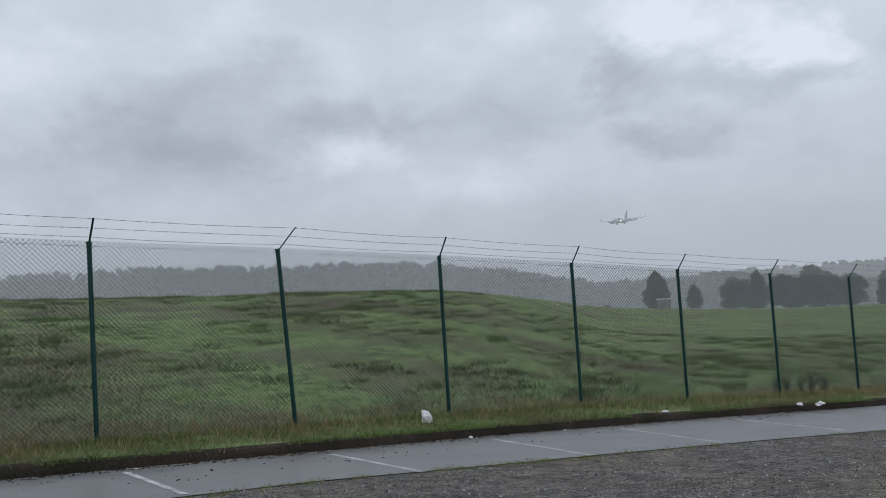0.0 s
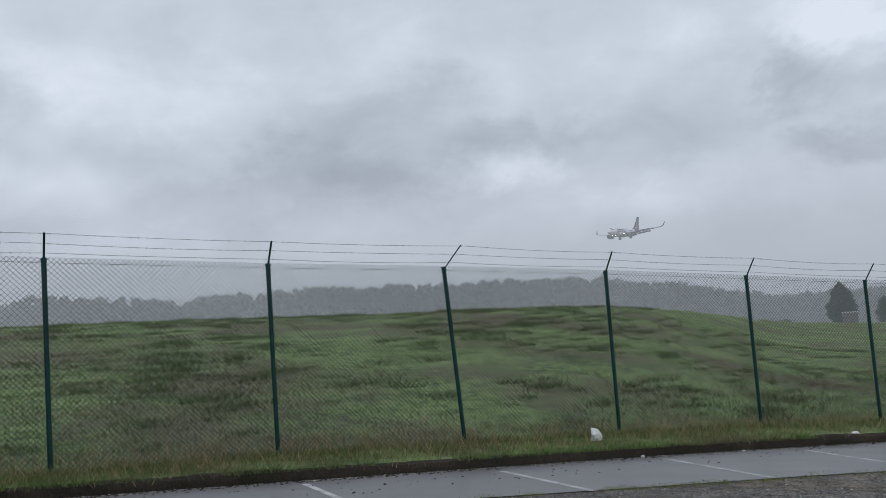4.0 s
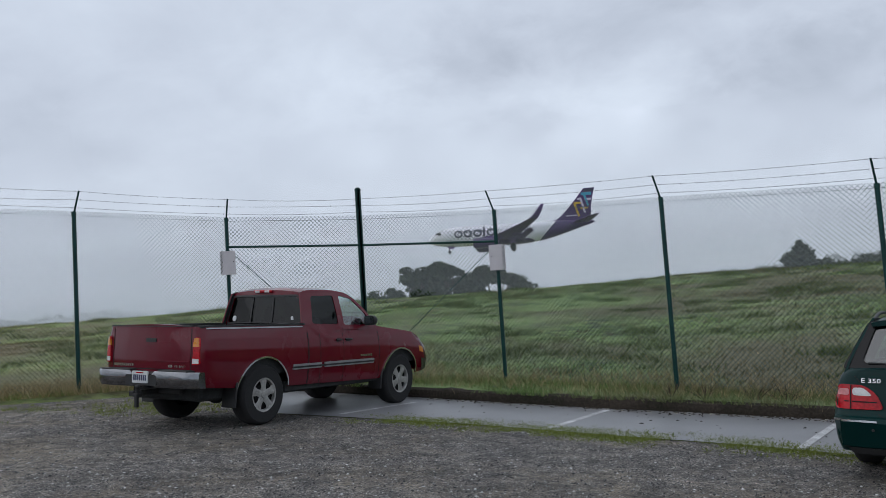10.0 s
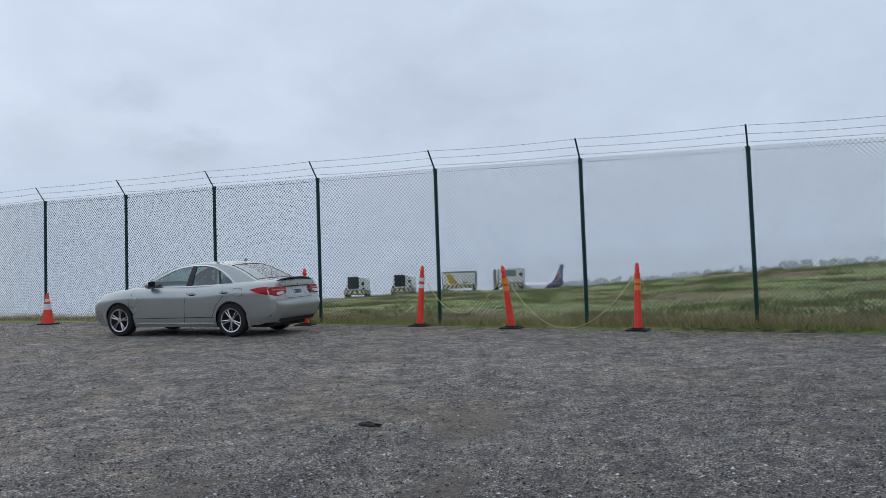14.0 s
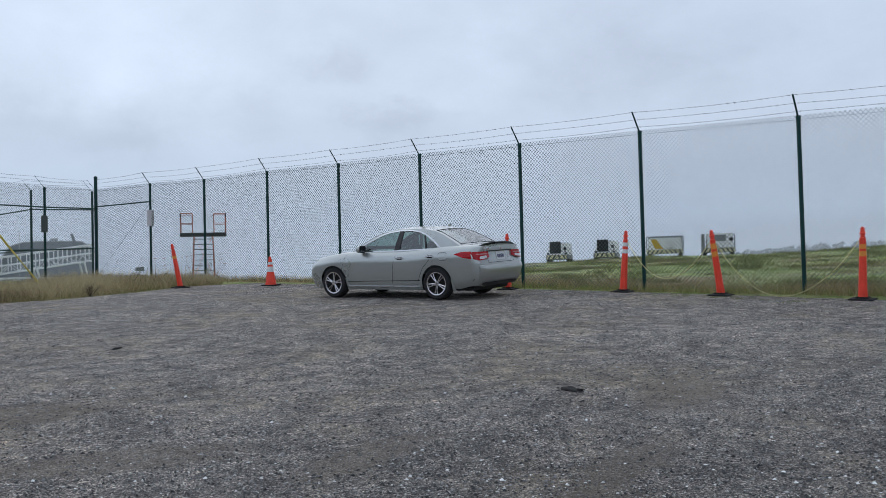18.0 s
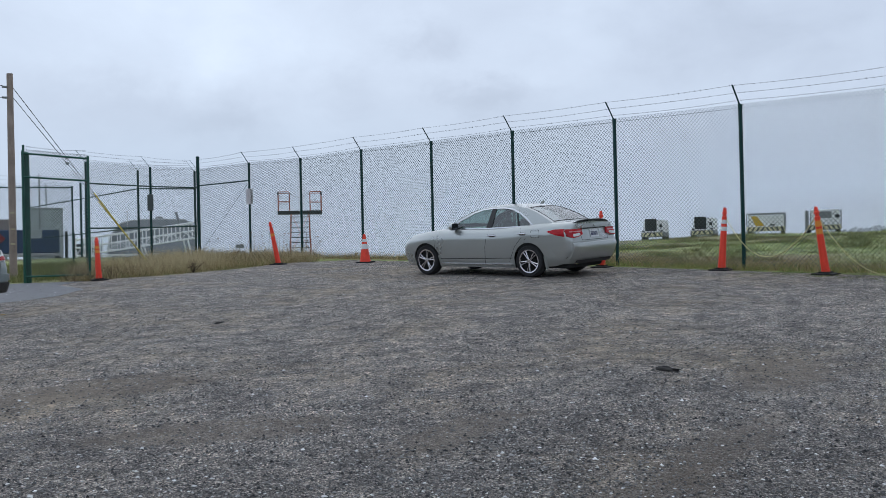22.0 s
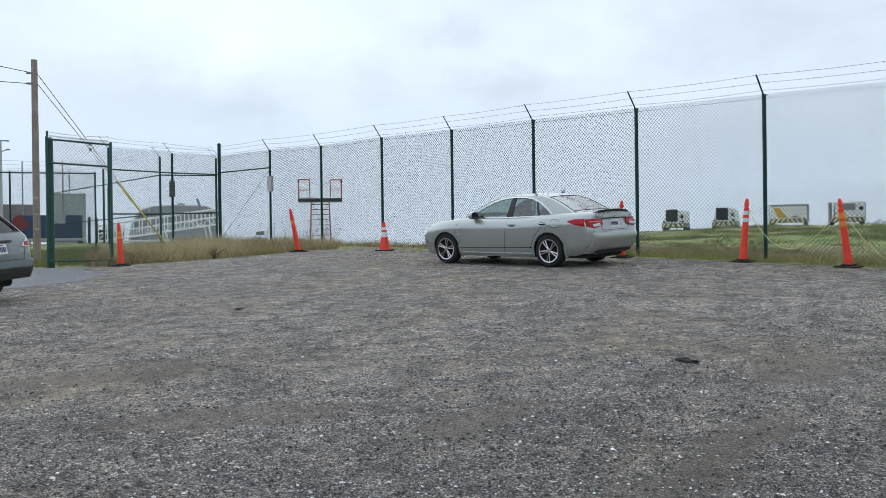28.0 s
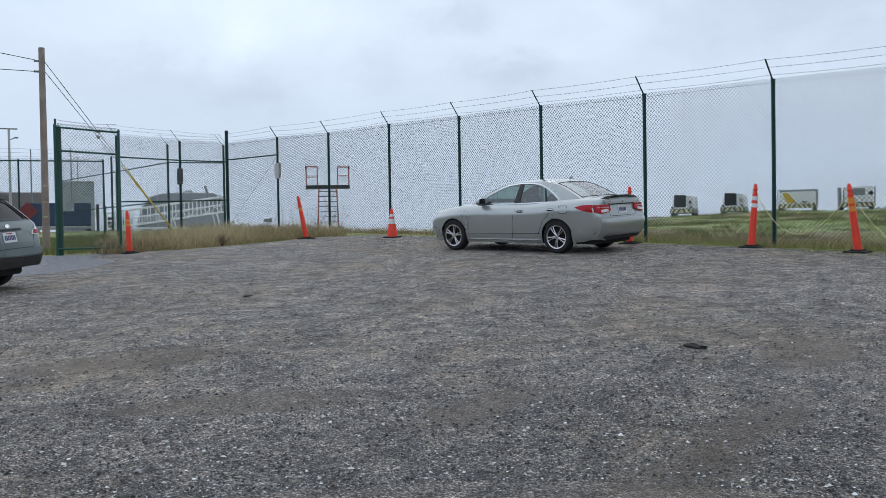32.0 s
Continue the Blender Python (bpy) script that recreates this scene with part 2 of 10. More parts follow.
def ground_mat(name, stops, scale, mid, fine, rough, bump, dist=0.03, wet=0.0, patch=None, paler=None):
    """Natural ground: three noise scales through one colour ramp, optional second cover in patches."""
    m = bpy.data.materials.new(name)
    m.use_nodes = True
    nt = m.node_tree
    N, L = nt.nodes.new, nt.links.new
    b = nt.nodes["Principled BSDF"]
    tc = N("ShaderNodeTexCoord")
    ns = []
    for s in (scale, mid, fine):
        n = N("ShaderNodeTexNoise")
        n.inputs["Scale"].default_value = s
        n.inputs["Detail"].default_value = 6
        n.inputs["Roughness"].default_value = 0.62
        L(tc.outputs["Object"], n.inputs["Vector"])
        ns.append(n)
    a1 = N("ShaderNodeMix")
    a1.inputs[0].default_value = 0.45
    L(ns[0].outputs[0], a1.inputs[2])
    L(ns[1].outputs[0], a1.inputs[3])
    a2 = N("ShaderNodeMix")
    a2.inputs[0].default_value = 0.42
    L(a1.outputs[0], a2.inputs[2])
    L(ns[2].outputs[0], a2.inputs[3])
    ramp = N("ShaderNodeValToRGB")
    els = ramp.color_ramp.elements
    els[0].position, els[0].color = stops[0][0], (*stops[0][1], 1)
    els[1].position, els[1].color = stops[-1][0], (*stops[-1][1], 1)
    for p, c in stops[1:-1]:
        els.new(p).color = (*c, 1)
    L(a2.outputs[0], ramp.inputs[0])
    colour = ramp.outputs[0]
    if patch:
        pc, ps, p0, p1 = patch
        pn = N("ShaderNodeTexNoise")
        pn.inputs["Scale"].default_value = ps
        pn.inputs["Detail"].default_value = 7
        pn.inputs["Roughness"].default_value = 0.65
        L(tc.outputs["Object"], pn.inputs["Vector"])
        pr = N("ShaderNodeMapRange")
        pr.inputs[1].default_value, pr.inputs[2].default_value = p0, p1
        L(pn.outputs[0], pr.inputs[0])
        px = N("ShaderNodeMix")
        px.data_type = "RGBA"
        px.blend_type = "MIX"
        L(pr.outputs[0], px.inputs["Factor"])
        L(colour, px.inputs["A"])
        mm = N("ShaderNodeMix")
        mm.data_type = "RGBA"
        mm.blend_type = "MULTIPLY"
        mm.inputs["Factor"].default_value = 0.5
        mm.inputs["A"].default_value = (*pc, 1)
        L(colour, mm.inputs["B"])
        sc = N("ShaderNodeMix")
        sc.data_type = "RGBA"
        sc.inputs["Factor"].default_value = 0.65
        L(mm.outputs["Result"], sc.inputs["A"])
        sc.inputs["B"].default_value = (*pc, 1)
        L(sc.outputs["Result"], px.inputs["B"])
        colour = px.outputs["Result"]
    if paler:
        colour = along_y(N, L, tc.outputs["Object"], colour, *paler)
    L(colour, b.inputs["Base Color"])
    mr = N("ShaderNodeMapRange")
    mr.inputs[1].default_value, mr.inputs[2].default_value = 0.35, 0.65
    mr.inputs[3].default_value, mr.inputs[4].default_value = max(0.02, rough - wet), rough
    L(ns[0].outputs[0], mr.inputs[0])
    L(mr.outputs[0], b.inputs["Roughness"])
    bp = N("ShaderNodeBump")
    bp.inputs["Strength"].default_value = bump
    bp.inputs["Distance"].default_value = dist
    L(ns[2].outputs[0], bp.inputs["Height"])
    L(bp.outputs[0], b.inputs["Normal"])
    return m


def haze_sheet_mat(name, alpha, z0, z1, az0, az1, soft=12.0, far=True, col=(0.44, 0.49, 0.545)):
    """Haze painted on a sheet: glows if far, else scatters; clears upwards from z0 to z1 and towards its ends."""
    m = bpy.data.materials.new(name)
    m.use_nodes = True
    nt = m.node_tree
    N, L = nt.nodes.new, nt.links.new
    nt.nodes.remove(nt.nodes["Principled BSDF"])
    out = nt.nodes["Material Output"]
    tc, sep = N("ShaderNodeTexCoord"), N("ShaderNodeSeparateXYZ")
    L(tc.outputs["Object"], sep.inputs[0])

    def ramp(sock, a, b, u, v):
        r = N("ShaderNodeMapRange")
        r.interpolation_type = "SMOOTHSTEP"
        r.inputs[1].default_value, r.inputs[2].default_value, r.inputs[3].default_value, r.inputs[4].default_value = a, b, u, v
        L(sock, r.inputs[0])
        return r.outputs[0]

    def times(a, b):
        q = N("ShaderNodeMath")
        q.operation, q.use_clamp = "MULTIPLY", True
        L(a, q.inputs[0])
        L(b, q.inputs[1])
        return q.outputs[0]

    # bearing measured from the middle of the sheet
    rot = N("ShaderNodeVectorRotate")
    rot.rotation_type = "Z_AXIS"
    rot.inputs["Angle"].default_value = -radians((az0 + az1) / 2)
    L(tc.outputs["Object"], rot.inputs["Vector"])
    s2 = N("ShaderNodeSeparateXYZ")
    L(rot.outputs[0], s2.inputs[0])
    at = N("ShaderNodeMath")
    at.operation = "ARCTAN2"
    L(s2.outputs[0], at.inputs[0])
    L(s2.outputs[1], at.inputs[1])
    ab = N("ShaderNodeMath")
    ab.operation = "ABSOLUTE"
    L(at.outputs[0], ab.inputs[0])
    half = radians((az1 - az0) / 2)
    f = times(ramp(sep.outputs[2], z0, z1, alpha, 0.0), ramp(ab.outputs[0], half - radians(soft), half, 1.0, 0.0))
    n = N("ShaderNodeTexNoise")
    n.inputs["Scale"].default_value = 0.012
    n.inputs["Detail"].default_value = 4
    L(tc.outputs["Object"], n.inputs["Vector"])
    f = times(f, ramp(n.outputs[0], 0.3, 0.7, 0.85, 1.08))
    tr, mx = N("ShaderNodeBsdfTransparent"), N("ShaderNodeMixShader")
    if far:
        # airlight put in as emission: the sheet itself glows
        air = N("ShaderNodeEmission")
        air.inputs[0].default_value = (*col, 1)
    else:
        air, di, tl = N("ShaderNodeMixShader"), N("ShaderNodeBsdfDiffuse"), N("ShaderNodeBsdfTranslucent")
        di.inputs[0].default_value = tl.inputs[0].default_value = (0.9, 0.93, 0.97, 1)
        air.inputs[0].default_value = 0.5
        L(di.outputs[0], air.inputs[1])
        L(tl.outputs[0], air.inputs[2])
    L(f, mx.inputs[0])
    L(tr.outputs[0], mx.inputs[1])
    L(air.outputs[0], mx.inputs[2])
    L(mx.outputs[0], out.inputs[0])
    return m


# trodden bare patches in the gravel: centre, half sizes, turn
DIRT = [(-3.95, -4.20, 0.85, 0.22, 25), (-3.05, -3.70, 0.55, 0.25, 10), (-1.30, -6.40, 0.9, 0.35, -15), (-5.85, -5.55, 0.8, 0.40, 30), (-2.75, -5.45, 0.7, 0.25, 20), (-0.70, -8.50, 1.1, 0.45, 0), (-6.6, -1.4, 0.9, 0.4, 60)]


def gravel_mat(name):
    """Crushed stone: cells of two sizes with tones of their own, sandy fines in patches."""
    m = bpy.data.materials.new(name)
    m.use_nodes = True
    nt = m.node_tree
    N, L = nt.nodes.new, nt.links.new
    b = nt.nodes["Principled BSDF"]
    tc = N("ShaderNodeTexCoord")

    def cells(scale, stops):
        v, sp, r = N("ShaderNodeTexVoronoi"), N("ShaderNodeSeparateColor"), N("ShaderNodeValToRGB")
        v.inputs["Scale"].default_value = scale
        L(tc.outputs["Object"], v.inputs["Vector"])
        L(v.outputs["Color"], sp.inputs[0])
        e = r.color_ramp.elements
        e[0].position, e[0].color = stops[0][0], (*stops[0][1], 1)
        e[1].position, e[1].color = stops[-1][0], (*stops[-1][1], 1)
        for p, c in stops[1:-1]:
            e.new(p).color = (*c, 1)
        L(sp.outputs[0], r.inputs[0])
        return v, r.outputs[0]

    def cloud(scale, a, c, detail=6):
        n, r = N("ShaderNodeTexNoise"), N("ShaderNodeMapRange")
        n.inputs["Scale"].default_value = scale
        n.inputs["Detail"].default_value = detail
        n.inputs["Roughness"].default_value = 0.65
        L(tc.outputs["Object"], n.inputs["Vector"])
        r.inputs[1].default_value, r.inputs[2].default_value = a, c
        L(n.outputs[0], r.inputs[0])
        return r.outputs[0]

    def blend(f, x, y, kind="MIX"):
        q = N("ShaderNodeMix")
        q.data_type, q.blend_type = "RGBA", kind
        if isinstance(f, float):
            q.inputs["Factor"].default_value = f
        else:
            L(f, q.inputs["Factor"])
        for sock, w in (("A", x), ("B", y)):
            if isinstance(w, tuple):
                q.inputs[sock].default_value = (*w, 1)
            else:
                L(w, q.inputs[sock])
        return q.outputs["Result"]

    big, c1 = cells(78.0, [(0.0, (0.00827, 0.0078, 0.00864)), (0.35, (0.062, 0.0585, 0.0606)), (0.70, (0.192, 0.182, 0.179)), (0.88, (0.468, 0.442, 0.42)), (1.0, (0.85, 0.85, 0.85))])
    small, c2 = cells(190.0, [(0.0, (0.0138, 0.013, 0.0135)), (0.45, (0.103, 0.0962, 0.0939)), (0.82, (0.276, 0.26, 0.247)), (0.94, (0.551, 0.52, 0.481)), (1.0, (0.85, 0.85, 0.85))])
    mixed = blend(0.5, c1, c2)
    # fines trodden over the stones
    fines = cloud(0.42, 0.46, 0.64, 9)
    sand = blend(cloud(6.0, 0.3, 0.7), (0.120, 0.100, 0.074), (0.31, 0.265, 0.195))
    half = N("ShaderNodeMath")
    half.operation = "MULTIPLY"
    half.inputs[1].default_value = 0.62
    L(fines, half.inputs[0])
    col = blend(half.outputs[0], mixed, sand)
    ragged = cloud(4.5, 0.25, 0.75, 8)
    loam = blend(cloud(40.0, 0.35, 0.65, 4), (0.100, 0.080, 0.060), (0.195, 0.158, 0.120))
    # broad damp and pale areas
    col = blend(0.55, col, blend(cloud(0.9, 0.35, 0.65, 7), (0.58, 0.575, 0.57), (1.15, 1.14, 1.13)), "MULTIPLY")
    # raked heaps of coarse dark stone and pale dust, a hand to an arm wide
    col = blend(0.75, col, blend(cloud(3.4, 0.36, 0.62, 8), (0.52, 0.50, 0.49), (1.62, 1.54, 1.42)), "MULTIPLY")
    lump, c3 = cells(17.0, [(0.0, (0.55, 0.55, 0.56)), (0.12, (1.10, 1.085, 1.06)), (0.90, (1.30, 1.275, 1.235)), (1.0, (1.9, 1.86, 1.8))])
    col = blend(0.8, col, c3, "MULTIPLY")
    for dx, dy, da, db, turn in DIRT:
        mp, ln, ad, fr = N("ShaderNodeMapping"), N("ShaderNodeVectorMath"), N("ShaderNodeMath"), N("ShaderNodeMapRange")
        mp.vector_type = "TEXTURE"
        mp.inputs["Location"].default_value = (dx, dy, 0)
        mp.inputs["Rotation"].default_value = (0, 0, radians(turn))
        mp.inputs["Scale"].default_value = (da, db, 100)
        L(tc.outputs["Object"], mp.inputs["Vector"])
        ln.operation, ad.operation = "LENGTH", "SUBTRACT"
        L(mp.outputs[0], ln.inputs[0])
        L(ln.outputs["Value"], ad.inputs[0])
        L(ragged, ad.inputs[1])
        fr.inputs[1].default_value, fr.inputs[2].default_value = 0.75, 0.25
        fr.inputs[4].default_value = 0.62
        L(ad.outputs[0], fr.inputs[0])
        col = blend(fr.outputs[0], col, loam)
    # darker by the paved strip, brighter towards the gate
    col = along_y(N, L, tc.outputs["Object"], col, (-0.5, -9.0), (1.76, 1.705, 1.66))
    L(col, b.inputs["Base Color"])
    rr = N("ShaderNodeMapRange")
    rr.inputs[3].default_value, rr.inputs[4].default_value = 0.56, 0.95
    L(cloud(0.7, 0.3, 0.7), rr.inputs[0])
    L(rr.outputs[0], b.inputs["Roughness"])
    bp = N("ShaderNodeBump")
    bp.inputs["Strength"].default_value = 1.0
    bp.inputs["Distance"].default_value = 0.05
    bp.invert = True
    L(big.outputs["Distance"], bp.inputs["Height"])
    L(bp.outputs[0], b.inputs["Normal"])
    return m


GRASS = ground_mat("wet_grass", [(0.40, (0.036, 0.056, 0.022)), (0.46, (0.112, 0.170, 0.058)), (0.50, (0.168, 0.262, 0.080)), (0.54, (0.215, 0.300, 0.108)), (0.61, (0.235, 0.225, 0.130))],
                   0.30, 1.5, 4.2, 0.9, 0.8, 0.18, patch=((0.150, 0.140, 0.078), 0.16, 0.45, 0.60), paler=((6.0, -14.0), (1.72, 1.38, 1.32)))
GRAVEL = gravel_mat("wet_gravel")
ASPHALT = ground_mat("wet_asphalt", [(0.3, (0.11, 0.11, 0.115)), (0.5, (0.185, 0.185, 0.192)), (0.7, (0.25, 0.25, 0.258))], 0.5, 4.0, 60.0, 0.42, 0.07, 0.004, wet=0.14)
KERB = mat("mossy_dark_kerb", (0.040, 0.032, 0.025), 0.85, vary=0.6, scale=1.5, fine=25, bump=1.0, spec=0.2, second=(0.020, 0.022, 0.012))
PAINT_LINE = mat("worn_white_road_paint", (0.46, 0.46, 0.465), 0.45, vary=0.5, scale=3, fine=30)
GREEN_POST = mat("dark_green_coated_steel", (0.009, 0.045, 0.042), 0.45, vary=0.3, scale=3, fine=30, spec=0.25)
GREEN_WIRE = mat("green_vinyl_wire", (0.078, 0.104, 0.098), 0.6, vary=0.2, spec=0.3)
GALV = mat("galvanised_wire", (0.16, 0.165, 0.17), 0.5, metal=0.6, vary=0.2)
WHITE_SIGN = mat("weathered_white_sign", (0.62, 0.58, 0.60), 0.5, vary=0.06, scale=6)
BLACK = mat("black_rubber", (0.016, 0.016, 0.017), 0.75, vary=0.2)


# ---- small builders ----
def I4():
    return Matrix.Identity(4)


def finish(bm, name, material, smooth=False):
    me = bpy.data.meshes.new(name)
    bm.to_mesh(me)
    bm.free()
    me.materials.append(material)
    if smooth:
        me.polygons.foreach_set("use_smooth", [True] * len(me.polygons))
        me.set_sharp_from_angle(angle=radians(38))
    return me


def part(name, bm, material, parent, label="", m=None, smooth=False):
    """Links a bmesh as one mesh object under a thing or a part."""
    ob = new(name, finish(bm, name, material, smooth))
    ob.parent = parent
    if m is not None:
        ob.matrix_basis = m
    if label:
        ob["label"] = label
    return ob


def share(name, me, parent, m):
    ob = new(name, me)
    ob.parent = parent
    ob.matrix_basis = m
    return ob


def thing(name, m, label, category, group="", kind=""):
    ob = new(name)
    ob.empty_display_size = 0.2
    ob.matrix_basis = m
    return tagged(ob, label, category, group, kind)


def raw(name, verts, faces, material, smooth=False):
    me = bpy.data.meshes.new(name)
    me.from_pydata([tuple(v) for v in verts], [], [tuple(f) for f in faces])
    me.materials.append(material)
    if smooth:
        me.polygons.foreach_set("use_smooth", [True] * len(me.polygons))
    return me


def put(bm, geo_verts, m, bevel=0.0, seg=1):
    bmesh.ops.transform(bm, matrix=m, verts=geo_verts)
    if bevel:
        edges = list({e for v in geo_verts for e in v.link_edges})
        bmesh.ops.bevel(bm, geom=edges, offset=bevel, segments=seg, affect="EDGES", clamp_overlap=True)


def box(bm, sx, sy, sz, m=None, bevel=0.0, seg=1):
    g = bmesh.ops.create_cube(bm, size=1.0)["verts"]
    bmesh.ops.scale(bm, vec=(sx, sy, sz), verts=g)
    put(bm, g, m or I4(), bevel, seg)
    return bm


def cyl(bm, r, h, m=None, seg=12, r2=None, bevel=0.0):
    g = bmesh.ops.create_cone(bm, cap_ends=True, segments=seg, radius1=r, radius2=r if r2 is None else r2, depth=h)["verts"]
    put(bm, g, m or I4(), bevel)
    return bm


def rod(bm, p, q, r, seg=6, r2=None):
    p, q = Vector(p), Vector(q)
    d = q - p
    m = Matrix.Translation((p + q) / 2) @ d.to_track_quat("Z", "Y").to_matrix().to_4x4()
    return cyl(bm, r, d.length, m, seg, r2)


def path_rod(bm, pts, r, seg=6):
    for a, b in zip(pts, pts[1:]):
        rod(bm, a, b, r, seg)
    return bm


def loft(bm, rings, closed=True, caps=True):
    """Skins rings of equal length; closed: each ring is a loop."""
    vs = [[bm.verts.new(p) for p in ring] for ring in rings]
    n = len(rings[0])
    for a, b in zip(vs, vs[1:]):
        for i in range(n if closed else n - 1):
            j = (i + 1) % n
            try:
                bm.faces.new((a[i], a[j], b[j], b[i]))
            except ValueError:
                pass
    if caps and closed:
        bm.faces.new(list(reversed(vs[0])))
        bm.faces.new(vs[-1])
    return bm


def slab(bm, poly, fn, thick):
    """A plate: a 2D outline carried onto a surface by fn(u, v, lift)."""
    top = [bm.verts.new(fn(u, v, thick)) for u, v in poly]
    low = [bm.verts.new(fn(u, v, -0.004)) for u, v in poly]
    n = len(poly)
    bm.faces.new(top)
    bm.faces.new(list(reversed(low)))
    for i in range(n):
        j = (i + 1) % n
        bm.faces.new((top[j], top[i], low[i], low[j]))
    bmesh.ops.recalc_face_normals(bm, faces=bm.faces[:])
    return bm


def lerp(a, b, t):
    return a + (b - a) * t


def table(rows, x):
    if x <= rows[0][0]:
        return rows[0][1]
    for (a, u), (b, v) in zip(rows, rows[1:]):
        if x <= b:
            return lerp(u, v, (x - a) / (b - a))
    return rows[-1][1]


def smooth01(t):
    t = min(1, max(0, t))
    return t * t * (3 - 2 * t)


# ---- the lie of the land ----
def lot(x, y):
    """Height of the sloping car park."""
    return -0.0357 * x - 0.051 * y - 0.011 * max(0, y - 8) - 0.010 * max(0, -y - 14)


def lot_pose(x, y, yaw, lift=0.0):
    """Stands on the slope, turned by yaw degrees."""
    e = 0.5
    n = Vector((lot(x - e, y) - lot(x + e, y), lot(x, y - e) - lot(x, y + e), 2 * e)).normalized()
    f = Vector((math.cos(radians(yaw)), math.sin(radians(yaw)), 0))
    f = (f - n * f.dot(n)).normalized()
    s = n.cross(f)
    m = Matrix((f, s, n)).transposed().to_4x4()
    m.translation = (x, y, lot(x, y) + lift)
    return m


# fence posts: plan position, foot and top of the mesh
POSTS = {
    0: (14.70, 27.60, -1.98, 1.27), 1: (11.74, 25.81, -1.78, 1.50), 2: (8.81, 23.99, -1.52, 1.73), 3: (5.86, 22.17, -1.26, 1.97), 4: (2.97, 20.30, -1.00, 2.23),
    5: (-0.02, 18.45, -0.77, 2.49), 6: (-2.93, 16.53, -0.57, 2.71), 7: (-5.69, 14.50, -0.35, 2.88), 8: (-8.48, 12.36, -0.19, 3.08),
    9: (-11.15, 10.24, 0.02, 3.30), 10: (-13.80, 8.06, 0.24, 3.55), 11: (-16.45, 5.91, 0.45, 3.77), 100: (-18.54, 3.62, 0.60, 4.00),
    12: (-19.29, 0.91, 0.78, 4.14), 13: (-18.01, -1.95, 0.80, 4.16), 14: (-16.72, -4.64, 0.84, 4.16), 15: (-15.50, -7.48, 0.98, 4.24),
    16: (-14.35, -10.41, 1.08, 4.32), 17: (-13.27, -13.40, 1.16, 4.42), 18: (-12.39, -16.35, 1.27, 4.52), 19: (-11.49, -19.34, 1.37, 4.62),
    20: (-10.65, -22.33, 1.45, 4.70), 21: (-9.72, -25.31, 1.54, 4.79), 22: (-8.73, -28.28, 1.60, 4.82), 23: (-7.76, -31.23, 1.68, 4.95), 200: (-6.56, -34.21, 1.72, 4.98),
}
LINE = [0, 1, 2, 3, 4, 5, 6, 7, 8, 9, 10, 11, 100, 12, 13, 14, 15, 16, 17, 18, 19, 20, 21, 22, 23, 200]
FENCE_AZ = [(math.degrees(math.atan2(-POSTS[k][0], POSTS[k][1])), math.hypot(POSTS[k][0], POSTS[k][1]), POSTS[k][2]) for k in LINE]
FENCE_R = [(-70.0, 60.0), (-40.0, 36.0)] + [(a, r) for a, r, z in FENCE_AZ] + [(176.0, 40.0), (200.0, 48.0), (240.0, 50.0), (290.0, 60.0)]
FENCE_Z = [(a, z) for a, r, z in FENCE_AZ]
# the grassy rise beyond the fence: azimuth, sight angle of its crest, distance of the crest
CREST_EL = [(-70, -1.6), (-26, -1.75), (-21, -1.70), (-16, -1.45), (-11.2, -1.1), (-8, -0.58), (-4.2, 0.17), (0, 0.71), (5, 1.0), (10, 1.15), (16, 1.3),
            (21.5, 1.48), (28, 1.75), (35, 1.9), (42, 2.07), (48, 2.12), (56, 2.2), (66, 2.1), (74, 2.02), (78, 1.97), (88, 1.91), (97, 1.68), (102, 1.54),
            (107, 1.5), (112, 1.42), (115.5, 1.27), (121, 1.04), (126, 0.78), (135, 0.72), (142, 0.6), (150, 0.2), (158, -0.1), (170, 0.1), (180, 0.25), (290, 0.2)]
CREST_R = [(-70, 300), (-14, 290), (-8, 110), (-2, 62), (6, 55), (40, 52), (100, 54), (120, 62), (145, 66), (160, 60), (290, 90)]


RIDGE = [(-70, -10), (-28, -9), (-10, -6), (-4, 6), (0, 11), (8, 14), (18, 17), (26, 14), (36, 18), (44, 14), (50, 7), (58, 1), (66, 0)]


def land(x, y):
    """Ground height anywhere outside the car park (and just under it inside)."""
    r = math.hypot(x, y)
    az = math.degrees(math.atan2(-x, y))
    if az < -70:
        az += 360
    rf = table(FENCE_R, az) - 0.4
    if r <= rf:
        return lot(x, y) - 0.06
    rc = max(table(CREST_R, az), rf + 12)
    zc = 1.58 + rc * math.tan(radians(table(CREST_EL, az)))
    fx, fy = x / r * rf, y / r * rf
    zb = table(FENCE_Z, az) - 0.03 if -24 < az < 168 else lot(fx, fy) - 0.03
    if r <= rc:
        u = (r - rf) / (rc - rf)
        bulge = 1.35 if az > -8 else 1.0
        z = zb + (zc - zb) * (1 - (1 - u) ** bulge)
        k = smooth01(u * 8) * smooth01((1 - u) * 6)
        z += k * (0.16 * noise.noise((x * 0.16, y * 0.16, 1.0)) + 0.07 * noise.noise((x * 0.6, y * 0.6, 4.0)))
        return z
    far = lerp(-13.0, 0.4, smooth01((az - 10) / 60))
    u = smooth01((r - rc) / 110)
    z = lerp(zc, far if far < zc - 0.5 else zc - 1.2, u)
    if az < 66:
        # wooded ridge across the valley
        z = lerp(z, table(RIDGE, az), smooth01((r - 360) / 100) * smooth01((1500 - r) / 600))
    return z


